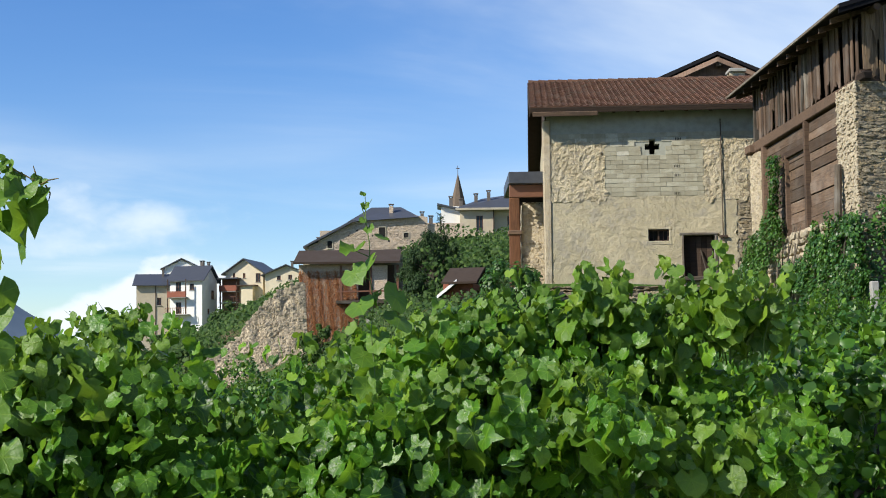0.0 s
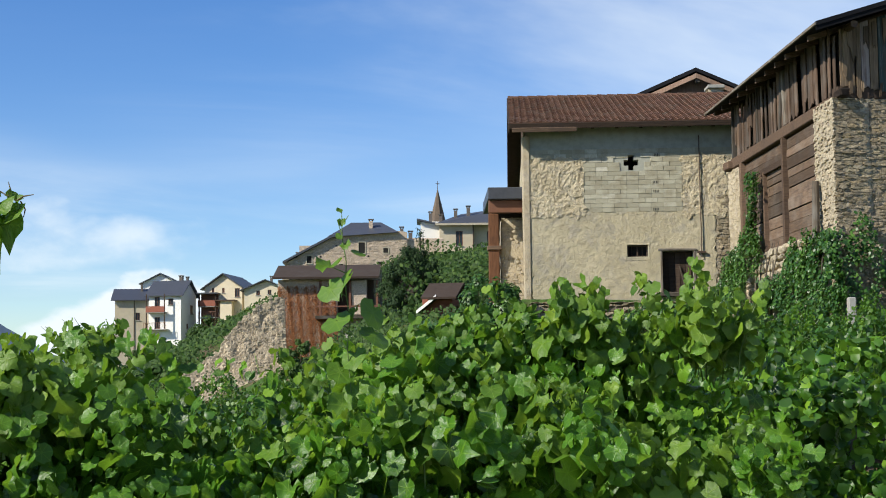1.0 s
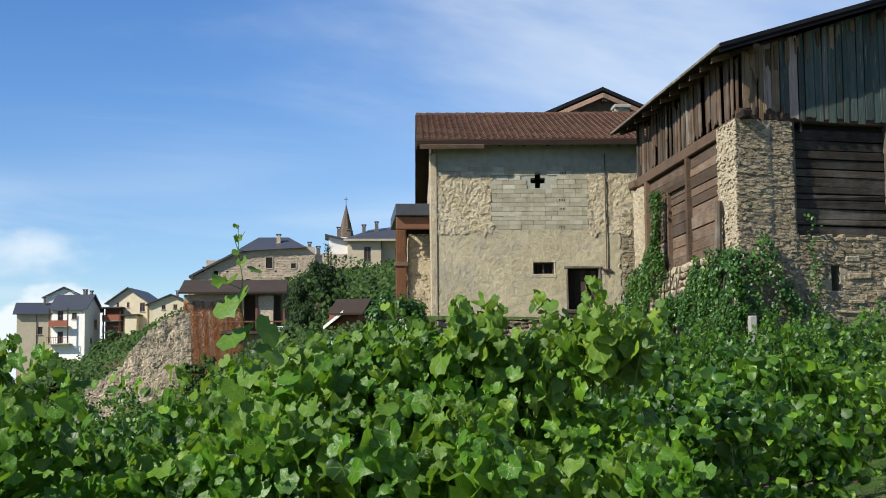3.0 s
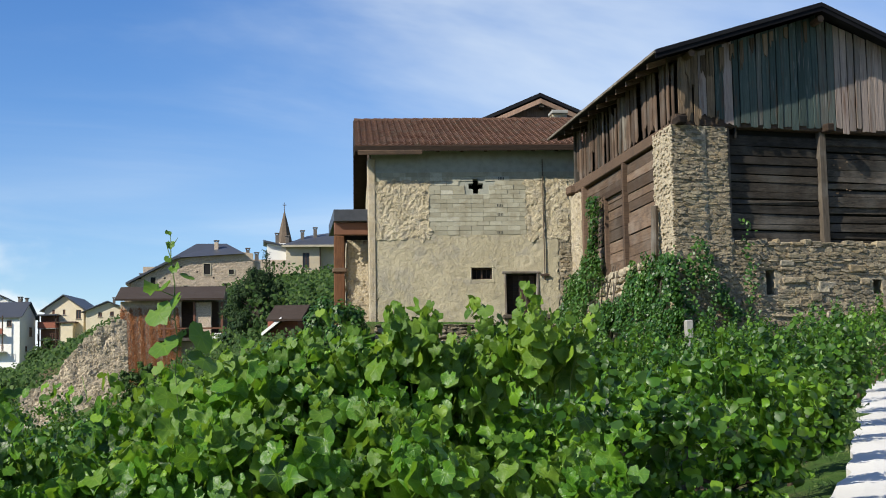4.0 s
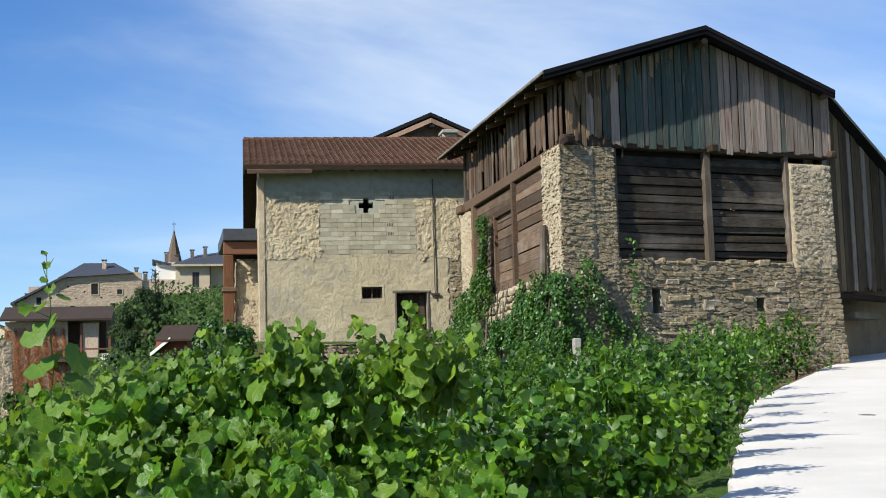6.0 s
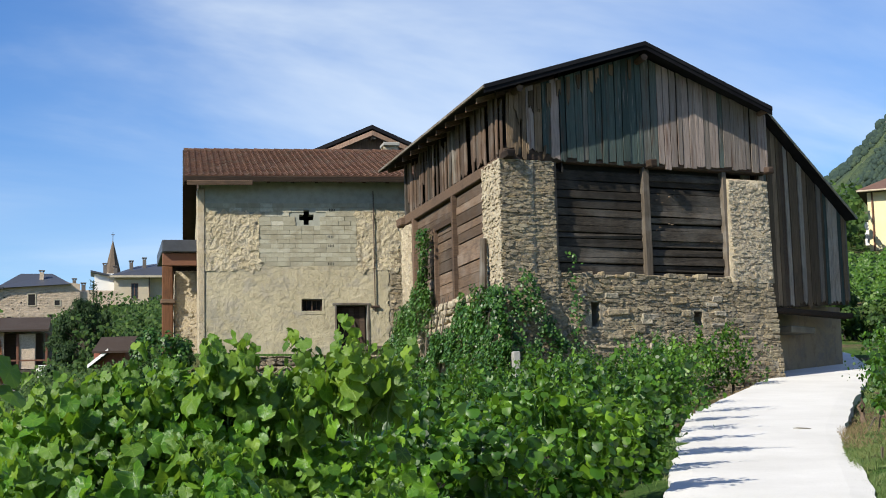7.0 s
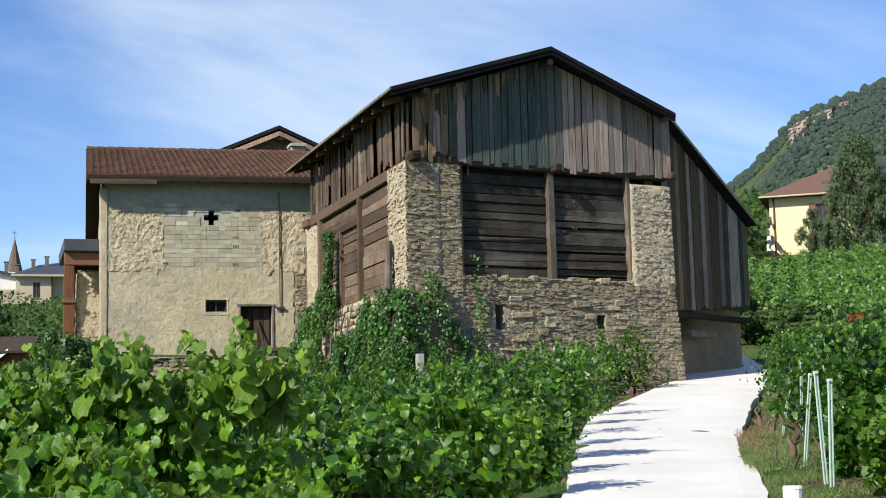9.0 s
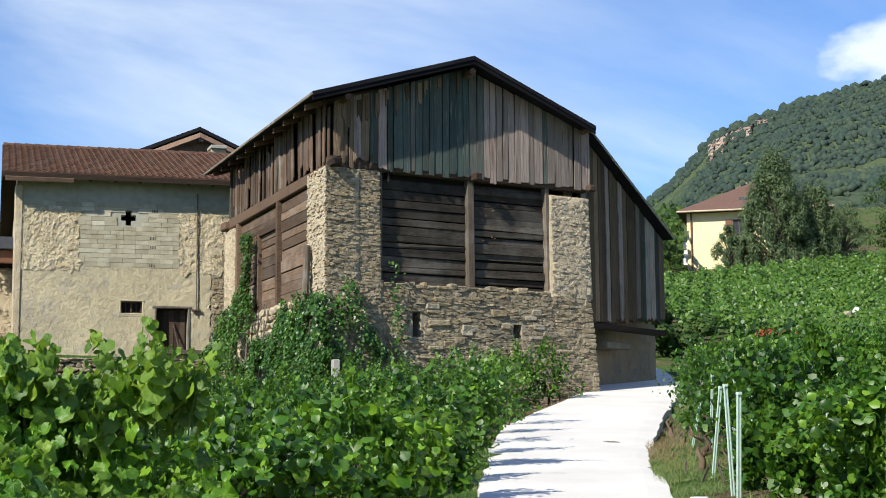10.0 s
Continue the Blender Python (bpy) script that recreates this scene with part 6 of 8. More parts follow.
def build_ruin():
    """The broken town wall that steps down the hill: rubble in courses with a ragged crest."""
    r = random.Random(41)
    w = thing("ruined_wall", "tumbledown pale rubble town wall stepping down the hillside", "ruin", pose(-10.2, 112, 0, 0, 0, 12))
    crest = lambda u: 8.4 - 0.07 * u - 4.6 * smooth01(0.8, 7.0, u) + 0.5 * noise.noise(Vector((u * 1.1, 3, 0))) + 0.22 * noise.noise(Vector((u * 4.3, 8, 0)))
    foot = lambda u: 3.3 - 0.40 * u
    bm = bmesh.new()
    prev = None
    n = 60
    for k in range(n + 1):
        u = 7.4 * k / n
        ring = []
        hi, lo = crest(u), foot(u)
        for j in range(13):
            z = lo + (hi - lo) * j / 12
            ring.append(bm.verts.new((-u, -1.6 * (1 - j / 12) ** 1.4 + 0.18 * noise.fractal(Vector((u * 1.6, z * 1.6, 1)), 1, 2, 3), z)))
        ring.append(bm.verts.new((-u, 1.0, hi - 0.1)))
        ring.append(bm.verts.new((-u, 1.2, lo)))
        if prev:
            for a, b, c, d in zip(prev, prev[1:], ring[1:], ring):
                bm.faces.new((a, b, c, d))
        prev = ring
    bmesh.ops.recalc_face_normals(bm, faces=bm.faces)
    core = part("core", bm, M["ruin"], w)
    v = stone_meshes(6, M["ruin"], 33)
    spots = []
    for u, z, a, b in courses(0, 7.3, 0.3, 8.5, r, (0.06, 0.18), (0.08, 0.34)):
        if foot(u) < z < crest(u) + 0.05:
            spots.append((u, z, a, b))
    rest_v, rest_f, off = [], [], 0
    for u, z, a, b in spots:
        t = (z - foot(u)) / max(crest(u) - foot(u), 0.1)
        y = -1.6 * (1 - min(t, 1)) ** 1.4 + 0.18 * noise.fractal(Vector((u * 1.6, z * 1.6, 1)), 1, 2, 3)
        me = r.choice(v)
        m = Matrix.LocRotScale((-u, y, z), Euler((r.uniform(-0.2, 0.2), r.uniform(-0.5, 0.5), r.uniform(-0.3, 0.3))), (a * 1.1, 0.08, b * 1.2))
        for p in me.polygons:
            q = list(p.vertices)
            for k in range(1, len(q) - 1):
                rest_f.append((off + q[0], off + q[k], off + q[k + 1]))
        rest_v.append(np.array([m @ p.co for p in me.vertices]))
        off += len(me.vertices)
    tagged(obj("rubble", mesh_np("rubble", np.vstack(rest_v), np.array(rest_f), M["ruin"]), w), kind="stuff")


def build_village():
    g = "houses of the village edge"
    a = gable_house("village_house", "beige house with grey slate roof at the village edge", pose(-48.6, 240, 0, 0, 0, 6), 5.2, 9, 4, 16.3, 18.1, "beige", "slate", [(3.2, 3.9, 13.0, 14.2)], "x", 0.6, g)
    chimney(a, 3.9, 3.5, 17.5, 19.2, 0.6)
    part("downpipe", tube(bmesh.new(), [(3.0, -0.06, 16.2), (3.0, -0.06, 5)], [0.06, 0.06], 6), M["iron"], a)
    b = gable_house("village_house", "white house with two wooden balconies and grey roof", pose(-43.3, 240, 0, 0, 0, -12), 5.4, 6.6, 4, 17.0, 19.2, "white", "slate", [(1.0, 1.9, 14.9, 16.6), (3.3, 4.1, 15.3, 16.3), (1.0, 1.9, 11.6, 13.4), (0.4, 1.3, 8.6, 10.2)], "x", 0.5, g)
    balcony(b, 0.0, 3.1, 14.2, 1.2, "red_wood", 0.9, False)
    balcony(b, -0.3, 3.4, 11.5, 1.3, "shutter", 1.0)
    for x in (0.0, 3.0):
        part("balcony_post", boxed(x, x + 0.15, -1.15, -1.0, 11.5, 17.0), M["dark_wood"], b)
    side = Matrix(((0, -1, 0, 5.4), (1, 0, 0, 0), (0, 0, 1, 0), (0, 0, 0, 1)))
    for q in ((4.0, 5.0, 14.0, 15.4), (2.4, 2.9, 11.6, 12.4)):
        window(b, *q).matrix_basis = side @ pose(0, -0.12, 0)
    chimney(b, 4.0, 3.8, 18.2, 20.2, 0.9)
    chimney(b, 5.0, 3.9, 18.2, 20.0, 0.6)
    gable_house("village_house", "white gabled house with dark roof standing behind", pose(-48.4, 262, 0), 6.4, 8, 8, 20.4, 22.0, "white", "slate", [], "y", 0.5, g)
    d = gable_house("village_house", "cream gabled house with red-brown balconies", pose(-34.9, 243, 0, 0, 0, -10), 6.2, 10, 4, 18.2, 20.3, "cream", "slate", [(1.2, 1.6, 17.4, 18.1), (2.9, 3.3, 17.3, 18.1), (5.0, 5.8, 16.6, 18.0)], "y", 0.6, g)
    balcony(d, -0.6, 2.4, 15.2, 1.6, "red_wood", 0.9, False)
    balcony(d, -0.6, 2.4, 13.4, 1.6, "shutter", 0.9)
    part("balcony_roof", boxed(-0.9, 2.6, -2.0, 0.0, 17.1, 17.3), M["slate"], d)
    for x in (-0.5, 2.2):
        part("balcony_post", boxed(x, x + 0.18, -1.6, -1.4, 11.5, 17.1), M["dark_wood"], d)
    part("wood_wall", boxed(-0.5, 2.3, -0.3, -0.02, 11.5, 17.1), M["shutter"], d)
    p = part("oriel", boxed(3.0, 4.9, -1.4, -0.01, 9.5, 15.9), M["cream"], d)
    part("oriel_roof", boxed(2.4, 5.4, -1.8, 0, 15.9, 16.1), M["dark_wood"], p)
    part("oriel_base", boxed(3.0, 4.9, -1.45, -1.4, 9.5, 11.2), M["shutter"], p)
    e = gable_house("village_house", "cream house with a low slate gable roof", pose(-28.0, 238, 0, 0, 0, -4), 6.8, 10, 4, 17.5, 18.9, "cream", "slate", [(1.9, 2.5, 16.6, 17.3), (3.7, 4.3, 16.7, 17.4), (1.2, 1.8, 13.6, 14.3)], "y", 0.6, g)
    chimney(e, 3.8, 3, 18.5, 19.8, 0.6)
    # the yellow house up the lane
    y = gable_house("yellow_house", "pale yellow rendered house with red tile roof and shutters", pose(57.2, 104, 0, 0, 0, -34), 10.5, 9.6, 9, 19.2, 22.2, "yellow", "red_roof", [(3.5, 4.5, 17.3, 18.6), (3.5, 4.5, 14.6, 15.9), (7.0, 8.0, 17.3, 18.6)], "hip", 0.7, shutters="shutter")
    part("downpipe", tube(bmesh.new(), [(0.35, -0.08, 19.2), (0.35, -0.08, 12)], [0.07, 0.07], 6), M["shutter"], y)
    part("gutter", tube(bmesh.new(), [(-0.7, -0.78, 19.25), (11.2, -0.78, 19.25)], [0.07, 0.07], 8), M["beige"], y)
    part("meter_box", boxed(-0.35, -0.02, 0.3, 1.6, 15.2, 17.0, 0.03), M["white_paint"], y)
    part("roof_hatch", boxed(4.0, 4.9, 1.0, 1.7, 20.15, 20.5, 0.02), M["slate"], y)


build_annex()
build_castle()
build_shed()
build_ruin()
build_village()


# ---- mountains ----
def build_mountains():
    """The wooded valley side with a limestone cliff, and heights far down the valley painted haze blue."""
    rs = np.random.RandomState(3)
    az = np.radians(np.concatenate([np.linspace(14, 24, 20, endpoint=False), np.linspace(24, 40, 230, endpoint=False), np.linspace(40, 120, 60)]))
    rr = np.geomspace(170, 1900, 150)
    v = np.zeros((len(az), len(rr), 3))
    for i, a in enumerate(az):
        d = math.degrees(a)
        crest_el = np.interp(d, [14, 22, 27.15, 28.0, 28.7, 29.26, 29.74, 30.8, 32.6, 34.3, 36.1, 40, 60, 120], [3.5, 6.5, 9.0, 9.6, 10.3, 10.85, 11.4, 11.9, 12.45, 12.85, 13.35, 14.7, 17, 15])
        top = math.tan(radians(crest_el)) * 1500 - 6
        for j, q in enumerate(rr):
            t = (q - 170) / (1500 - 170)
            z0 = ground_z(min(170 * math.sin(a), 150), 170 * math.cos(a)) - 3
            z = z0 + (top - z0) * (t ** 1.3 if t <= 1 else 1 - 0.25 * (t - 1))
            x, y = q * math.sin(a), q * math.cos(a)
            z += 3.2 * min(t * 2, 1) * noise.fractal(Vector((x * 0.05, y * 0.05, 6)), 0.6, 2, 4) + 16 * min(t, 1) * noise.fractal(Vector((x * 0.004, y * 0.004, 2)), 1, 2, 5) * (0.15 if t > 0.85 else 1)
            v[i, j] = (x, y, z)
    idx = np.arange(v.shape[0] * v.shape[1]).reshape(v.shape[:2])
    f = np.stack([idx[:-1, :-1], idx[1:, :-1], idx[1:, 1:], idx[:-1, 1:]], -1).reshape(-1, 4)
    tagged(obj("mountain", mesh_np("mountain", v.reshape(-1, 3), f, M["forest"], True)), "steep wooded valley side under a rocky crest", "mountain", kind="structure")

    def surf(a, q):
        i = np.interp(a, az, np.arange(len(az)))
        j = np.interp(q, rr, np.arange(len(rr)))
        i0, j0 = int(min(i, len(az) - 2)), int(min(j, len(rr) - 2))
        p = v[i0, j0] * (1 - (j - j0)) + v[i0, j0 + 1] * (j - j0)
        p2 = v[i0 + 1, j0] * (1 - (j - j0)) + v[i0 + 1, j0 + 1] * (j - j0)
        return p * (1 - (i - i0)) + p2 * (i - i0)

    # woods: small crowns of a few facets over the slope, thick along the crest
    cv, cf = [], []
    for k in range(6):
        bm = bmesh.new()
        bmesh.ops.create_icosphere(bm, subdivisions=2 if k > 2 else 1, radius=1.0)
        for p in bm.verts:
            p.co *= rs.uniform(0.82, 1.14)
        cv.append(np.array([p.co[:] for p in bm.verts]))
        cf.append(np.array([[w.index for w in q.verts] for q in bm.faces]))
        bm.free()
    vs, fs, off = [], [], 0
    for k in range(19000):
        if k < 1900:
            a, q = radians(rs.uniform(22, 42)), rs.uniform(1450, 1530)
        else:
            a, q = radians(rs.uniform(23, 41)), 230 + 1250 * rs.beta(1.35, 1.0)
        p = surf(a, q)
        if noise.noise(Vector(p) * (0.02 if k < 1900 else 0.008)) < -0.2:
            continue
        s = rs.uniform(1.3, 2.9) * (0.5 + 0.5 * q / 1500) * (rs.choice((0.8, 1.2, 1.8)) if k < 1900 else rs.choice((0.8, 1.0, 1.3)))
        c = 3 + k % 3 if k < 1900 else k % 3
        vs.append(cv[c] * s * np.array([1, 1, rs.uniform(0.8, 1.4)]) + p + np.array([0, 0, s * 0.5]))
        fs.append(cf[c] + off)
        off += len(cv[c])
    # crown greens are shifted to blue-grey to carry the distance haze
    m = Mat("hazed_crowns", 0.95, spec=0.05)
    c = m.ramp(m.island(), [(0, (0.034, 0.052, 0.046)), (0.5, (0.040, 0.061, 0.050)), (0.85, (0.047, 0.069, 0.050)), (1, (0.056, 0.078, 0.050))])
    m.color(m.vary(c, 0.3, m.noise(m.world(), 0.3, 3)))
    m.bump(m.noise(m.world(), 0.5, 4), 0.6, 1.0)
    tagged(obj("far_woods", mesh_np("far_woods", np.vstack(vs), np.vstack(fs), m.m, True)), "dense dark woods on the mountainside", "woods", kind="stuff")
    # the cliff under the crest
    n, h = 60, 16
    cl = np.zeros((n, h, 3))
    steps = np.linspace(900, 1500, 60)
    for i in range(n):
        a = radians(29.55 + 2.5 * i / (n - 1))
        line = [surf(a, q) for q in steps]
        els = np.maximum.accumulate([math.atan2(p[2], math.hypot(p[0], p[1])) for p in line])
        rag = noise.fractal(Vector((i * 0.13, 0, 5)), 1, 2, 4)
        tall = radians(0.46 * (1 - i / n) ** 0.7 + 0.05) * (1 + 1.2 * rag)
        for j in range(h):
            e = els[-1] - radians(0.05 + 0.06 * rag) - tall * (1 - j / (h - 1))
            q = float(np.interp(e, els, steps))
            w = 10 * noise.fractal(Vector((i * 0.45, j * 0.5, 5)), 1, 2, 4)
            d = q * (0.965 + 0.028 * (1 - j / (h - 1))) + w
            cl[i, j] = (d * math.sin(a), d * math.cos(a), d * math.tan(e))
    idx = np.arange(n * h).reshape(n, h)
    f = np.stack([idx[:-1, :-1], idx[1:, :-1], idx[1:, 1:], idx[:-1, 1:]], -1).reshape(-1, 4)
    tagged(obj("cliff", mesh_np("cliff", cl.reshape(-1, 3), f, M["cliff"])), "pinkish limestone cliff below the wooded crest", "cliff", kind="structure")
    # far heights down the valley, distance haze painted in as blue
    m = Mat("hazed_slope", 1.0, spec=0.0)
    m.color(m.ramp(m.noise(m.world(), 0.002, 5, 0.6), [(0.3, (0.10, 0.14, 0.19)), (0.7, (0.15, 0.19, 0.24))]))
    az = np.radians(np.linspace(-60, 10, 120))
    prof = [np.interp(math.degrees(a), [-60, -40, -24, -18, -15.6, -13.8, -12.5, -8, 10], [9, 8, 6.0, 3.8, 2.6, 1.6, 0.9, 0.5, 0.3]) for a in az]
    vv, q = [], 4200
    for a, e in zip(az, prof):
        top = math.tan(radians(e)) * q + 45 * noise.fractal(Vector((a * 30, 0, 0)), 1, 2, 5)
        for s in (0, 0.5, 1):
            d = q * (0.8 + 0.2 * s)
            vv.append((d * math.sin(a), d * math.cos(a), -40 + (top + 40) * s))
    idx = np.arange(len(vv)).reshape(len(az), 3)
    f = np.stack([idx[:-1, :-1], idx[1:, :-1], idx[1:, 1:], idx[:-1, 1:]], -1).reshape(-1, 4)
    tagged(obj("distant_mountain", mesh_np("distant_mountain", np.array(vv), f, m.m, True)), "mountain flank far down the valley, haze blue put into its colour", "mountain", kind="structure")


build_mountains()

# ---- the vines ----
def canopy_points(rs, n, length, z0, z1, thick, lo, hi, hollow=0.02):
    """The leaves of one vine: arching canes that carry them, over a looser shaded inside. Places, facings, sizes."""
    p1, n1, s1 = [], [], []
    per = 24
    for k in range(int(n * 1.15 / per)):
        u0, side = rs.uniform(-length / 2, length / 2), float(np.clip(rs.normal(0, 0.75), -1.2, 1.2))
        rise = (z1 - z0) * (0.55 + 0.45 * rs.beta(2.2, 1.2))
        bow = rs.uniform(0.55, 0.62) + 0.28 * abs(side) * rs.uniform(0.5, 1.2)
        dx = rs.normal(0, 0.24)
        big = rs.uniform(0.75, 1.2)
        s = np.clip((np.arange(per) + rs.uniform(-0.4, 0.4, per)) / per, 0.02, 1)
        a = np.arange(per) * 2.5 + rs.uniform(-0.6, 0.6, per) + rs.uniform(0, 6)
        d = rs.uniform(0.035, 0.10, per)
        x = u0 + dx * s + d * np.cos(a)
        y = side * thick * s ** 0.8 + d * np.sin(a)
        z = z0 + rise * np.sin(math.pi * bow * s) / math.sin(math.pi * min(bow, 0.5)) + rs.normal(0, 0.02, per)
        p1.append(np.stack([x, y, z], 1))
        n1.append(np.stack([np.cos(a) * 0.6 - 0.2, np.sin(a) * 0.5 + 0.5 * side - 0.2, np.full(per, 0.6)], 1) + rs.normal(0, 0.68, (per, 3)))
        s1.append((lo + (hi - lo) * rs.uniform(0, 1, per) ** 1.2) * big * (1.2 - 0.65 * s))
    p1, n1, s1 = np.vstack(p1), np.vstack(n1), np.concatenate(s1)
    o = rs.uniform(0, 60, 3)
    bare = lambda ps: np.array([noise.noise(Vector(q * np.array([1.9, 1.9, 2.3]) + o)) for q in ps])
    keep = bare(p1) > hollow
    p1, n1, s1 = [p1[keep]], [n1[keep]], [s1[keep]]
    p2, n2 = hedge_points(rs, int(n * 0.33), length, z0, z0 + (z1 - z0) * 0.86, thick * 0.8)
    keep = (bare(p2) > hollow - 0.06) | (p2[:, 1] > 0.0)
    p2, n2 = p2[keep], n2[keep]
    s2 = rs.uniform(lo, lo + (hi - lo) * 0.7, len(p2))
    return np.vstack(p1 + [p2]), np.vstack(n1 + [n2]), np.minimum(np.concatenate(s1 + [s2]), 0.13)


def hedge_points(rs, n, length, z0, z1, thick, shell=0.3):
    u = rs.uniform(-length / 2, length / 2, n)
    t = rs.uniform(0, 2 * np.pi, n)
    q = np.sqrt(rs.uniform(shell ** 2, 1, n))
    w = thick * (0.75 + 0.35 * np.sin(u * 5 + rs.uniform(0, 6)))
    zc, zh = (z0 + z1) / 2, (z1 - z0) / 2 * (0.9 + 0.16 * np.sin(u * 4.3 + rs.uniform(0, 6)))
    pos = np.stack([u, w * q * np.cos(t), zc + zh * q * np.sin(t)], 1)
    nr = np.stack([rs.normal(0, 0.45, n) - 0.25, np.cos(t) * 0.9, 0.35 + 0.55 * np.sin(t)], 1) + rs.normal(0, 0.55, (n, 3))
    pos = pos + rs.normal(0, 0.045, (n, 3))
    s = rs.uniform(0, 50)
    keep = np.array([noise.noise(Vector(p * 3.2) + Vector((s, s, 0))) for p in pos]) > -0.2
    pos, nr = pos[keep], nr[keep]
    return pos, nr


def shoots(rs, v, count, length, z1, up, pos, nr, size):
    """Upright canes above the hedge, with leaves getting smaller to the tip."""
    middle = rs.uniform(-length / 3, length / 3, 2) * (length > 0.6)
    for k in range(count):
        bm = bmesh.new()
        x, y = middle[k % 2] + rs.normal(0, 0.09), rs.uniform(-0.18, 0.18)
        h = up * rs.uniform(0.4, 1.0)
        lx, ly = rs.normal(0, 0.16), rs.normal(0, 0.12)
        pts = [(x + lx * s * s, y + ly * s * s, z1 - 0.35 + (h + 0.35) * s) for s in np.linspace(0, 1, 5)]
        tube(bm, pts, [0.004, 0.004, 0.003, 0.002, 0.001], 5)
        part("cane", bm, M["shoot"], v)
        m = int(14 + h * 46)
        for i in range(m):
            s = 0.2 + 0.8 * (i + rs.uniform(-0.3, 0.3)) / m
            s = min(max(s, 0.05), 1)
            a = i * 2.4 + rs.uniform(-0.5, 0.5)
            d = rs.uniform(0.03, 0.09) * (1.15 - 0.7 * s)
            pos.append((x + lx * s * s + d * math.cos(a), y + ly * s * s + d * math.sin(a), z1 - 0.35 + (h + 0.35) * s))
            nr.append((math.cos(a) * 0.9 - 0.2, math.sin(a) * 0.9 - 0.2, 0.7 + rs.normal(0, 0.3)))
            size.append(rs.uniform(0.075, 0.155) * (1.12 - 0.72 * s))


def vine_trunk(rs, h):
    bm = bmesh.new()
    a, b = rs.uniform(-0.09, 0.09, 2)
    tube(bm, [(0, 0, -0.15), (a * 0.5, b * 0.4, h * 0.35), (a, b, h * 0.7), (a + 0.1, b, h), (a + 0.38, b, h + 0.07)], [0.045, 0.034, 0.03, 0.026, 0.014], 7)
    tube(bm, [(a, b, h * 0.72), (a - 0.14, b, h), (a - 0.4, b, h + 0.06)], [0.026, 0.02, 0.012], 6)
    return bm


def vine(name, seed, n, length, z0, z1, thick, up, count, kind, mat, lo, hi, near=0, label="", m=None, group="rows of vines", hollow=0.02):
    """One vine: trunk, canes, foliage; the nearest ones also have single leaves of their own."""
    rs = np.random.RandomState(seed)
    v = thing(name, label, "grape vine", m, group)
    part("trunk", vine_trunk(rs, z0 + 0.15), M["trunk"], v, smooth=True)
    pos, nr, size = canopy_points(rs, n, length, z0, z1, thick, lo, hi, hollow)
    p2, n2, s2 = [], [], []
    shoots(rs, v, count, length, z1, up, p2, n2, s2)
    if p2:
        young = M["vine_young"] if kind is LEAF_FINE else mat
        tagged(obj("young_leaves", leaves("young_leaves", np.array(p2), np.array(n2), np.array(s2), kind, young, rs, smooth=True), v), kind="stuff")
    if near:
        # leaves on the side towards the lane are parts of their own
        order = np.argsort(pos[:, 1] - 0.3 * pos[:, 2])
        pick = order[:near]
        for i in pick:
            obj("leaf", leaves("leaf", pos[i:i + 1], nr[i:i + 1] + np.array([[0, -0.15, 0.1]]), size[i:i + 1], kind, mat, rs, smooth=True), v)
        keep = np.ones(len(pos), bool)
        keep[pick] = False
        pos, nr, size = pos[keep], nr[keep], size[keep]
    tagged(obj("foliage", leaves("foliage", pos, nr, size, kind, mat, rs, rs.normal(0, 0.4, len(pos)), smooth=True), v), kind="stuff")
    return v


ROW_TILT = 4.0  # degrees by which the rows turn from the x axis


def row_y(y0, x):
    return y0 + x * math.tan(radians(ROW_TILT))


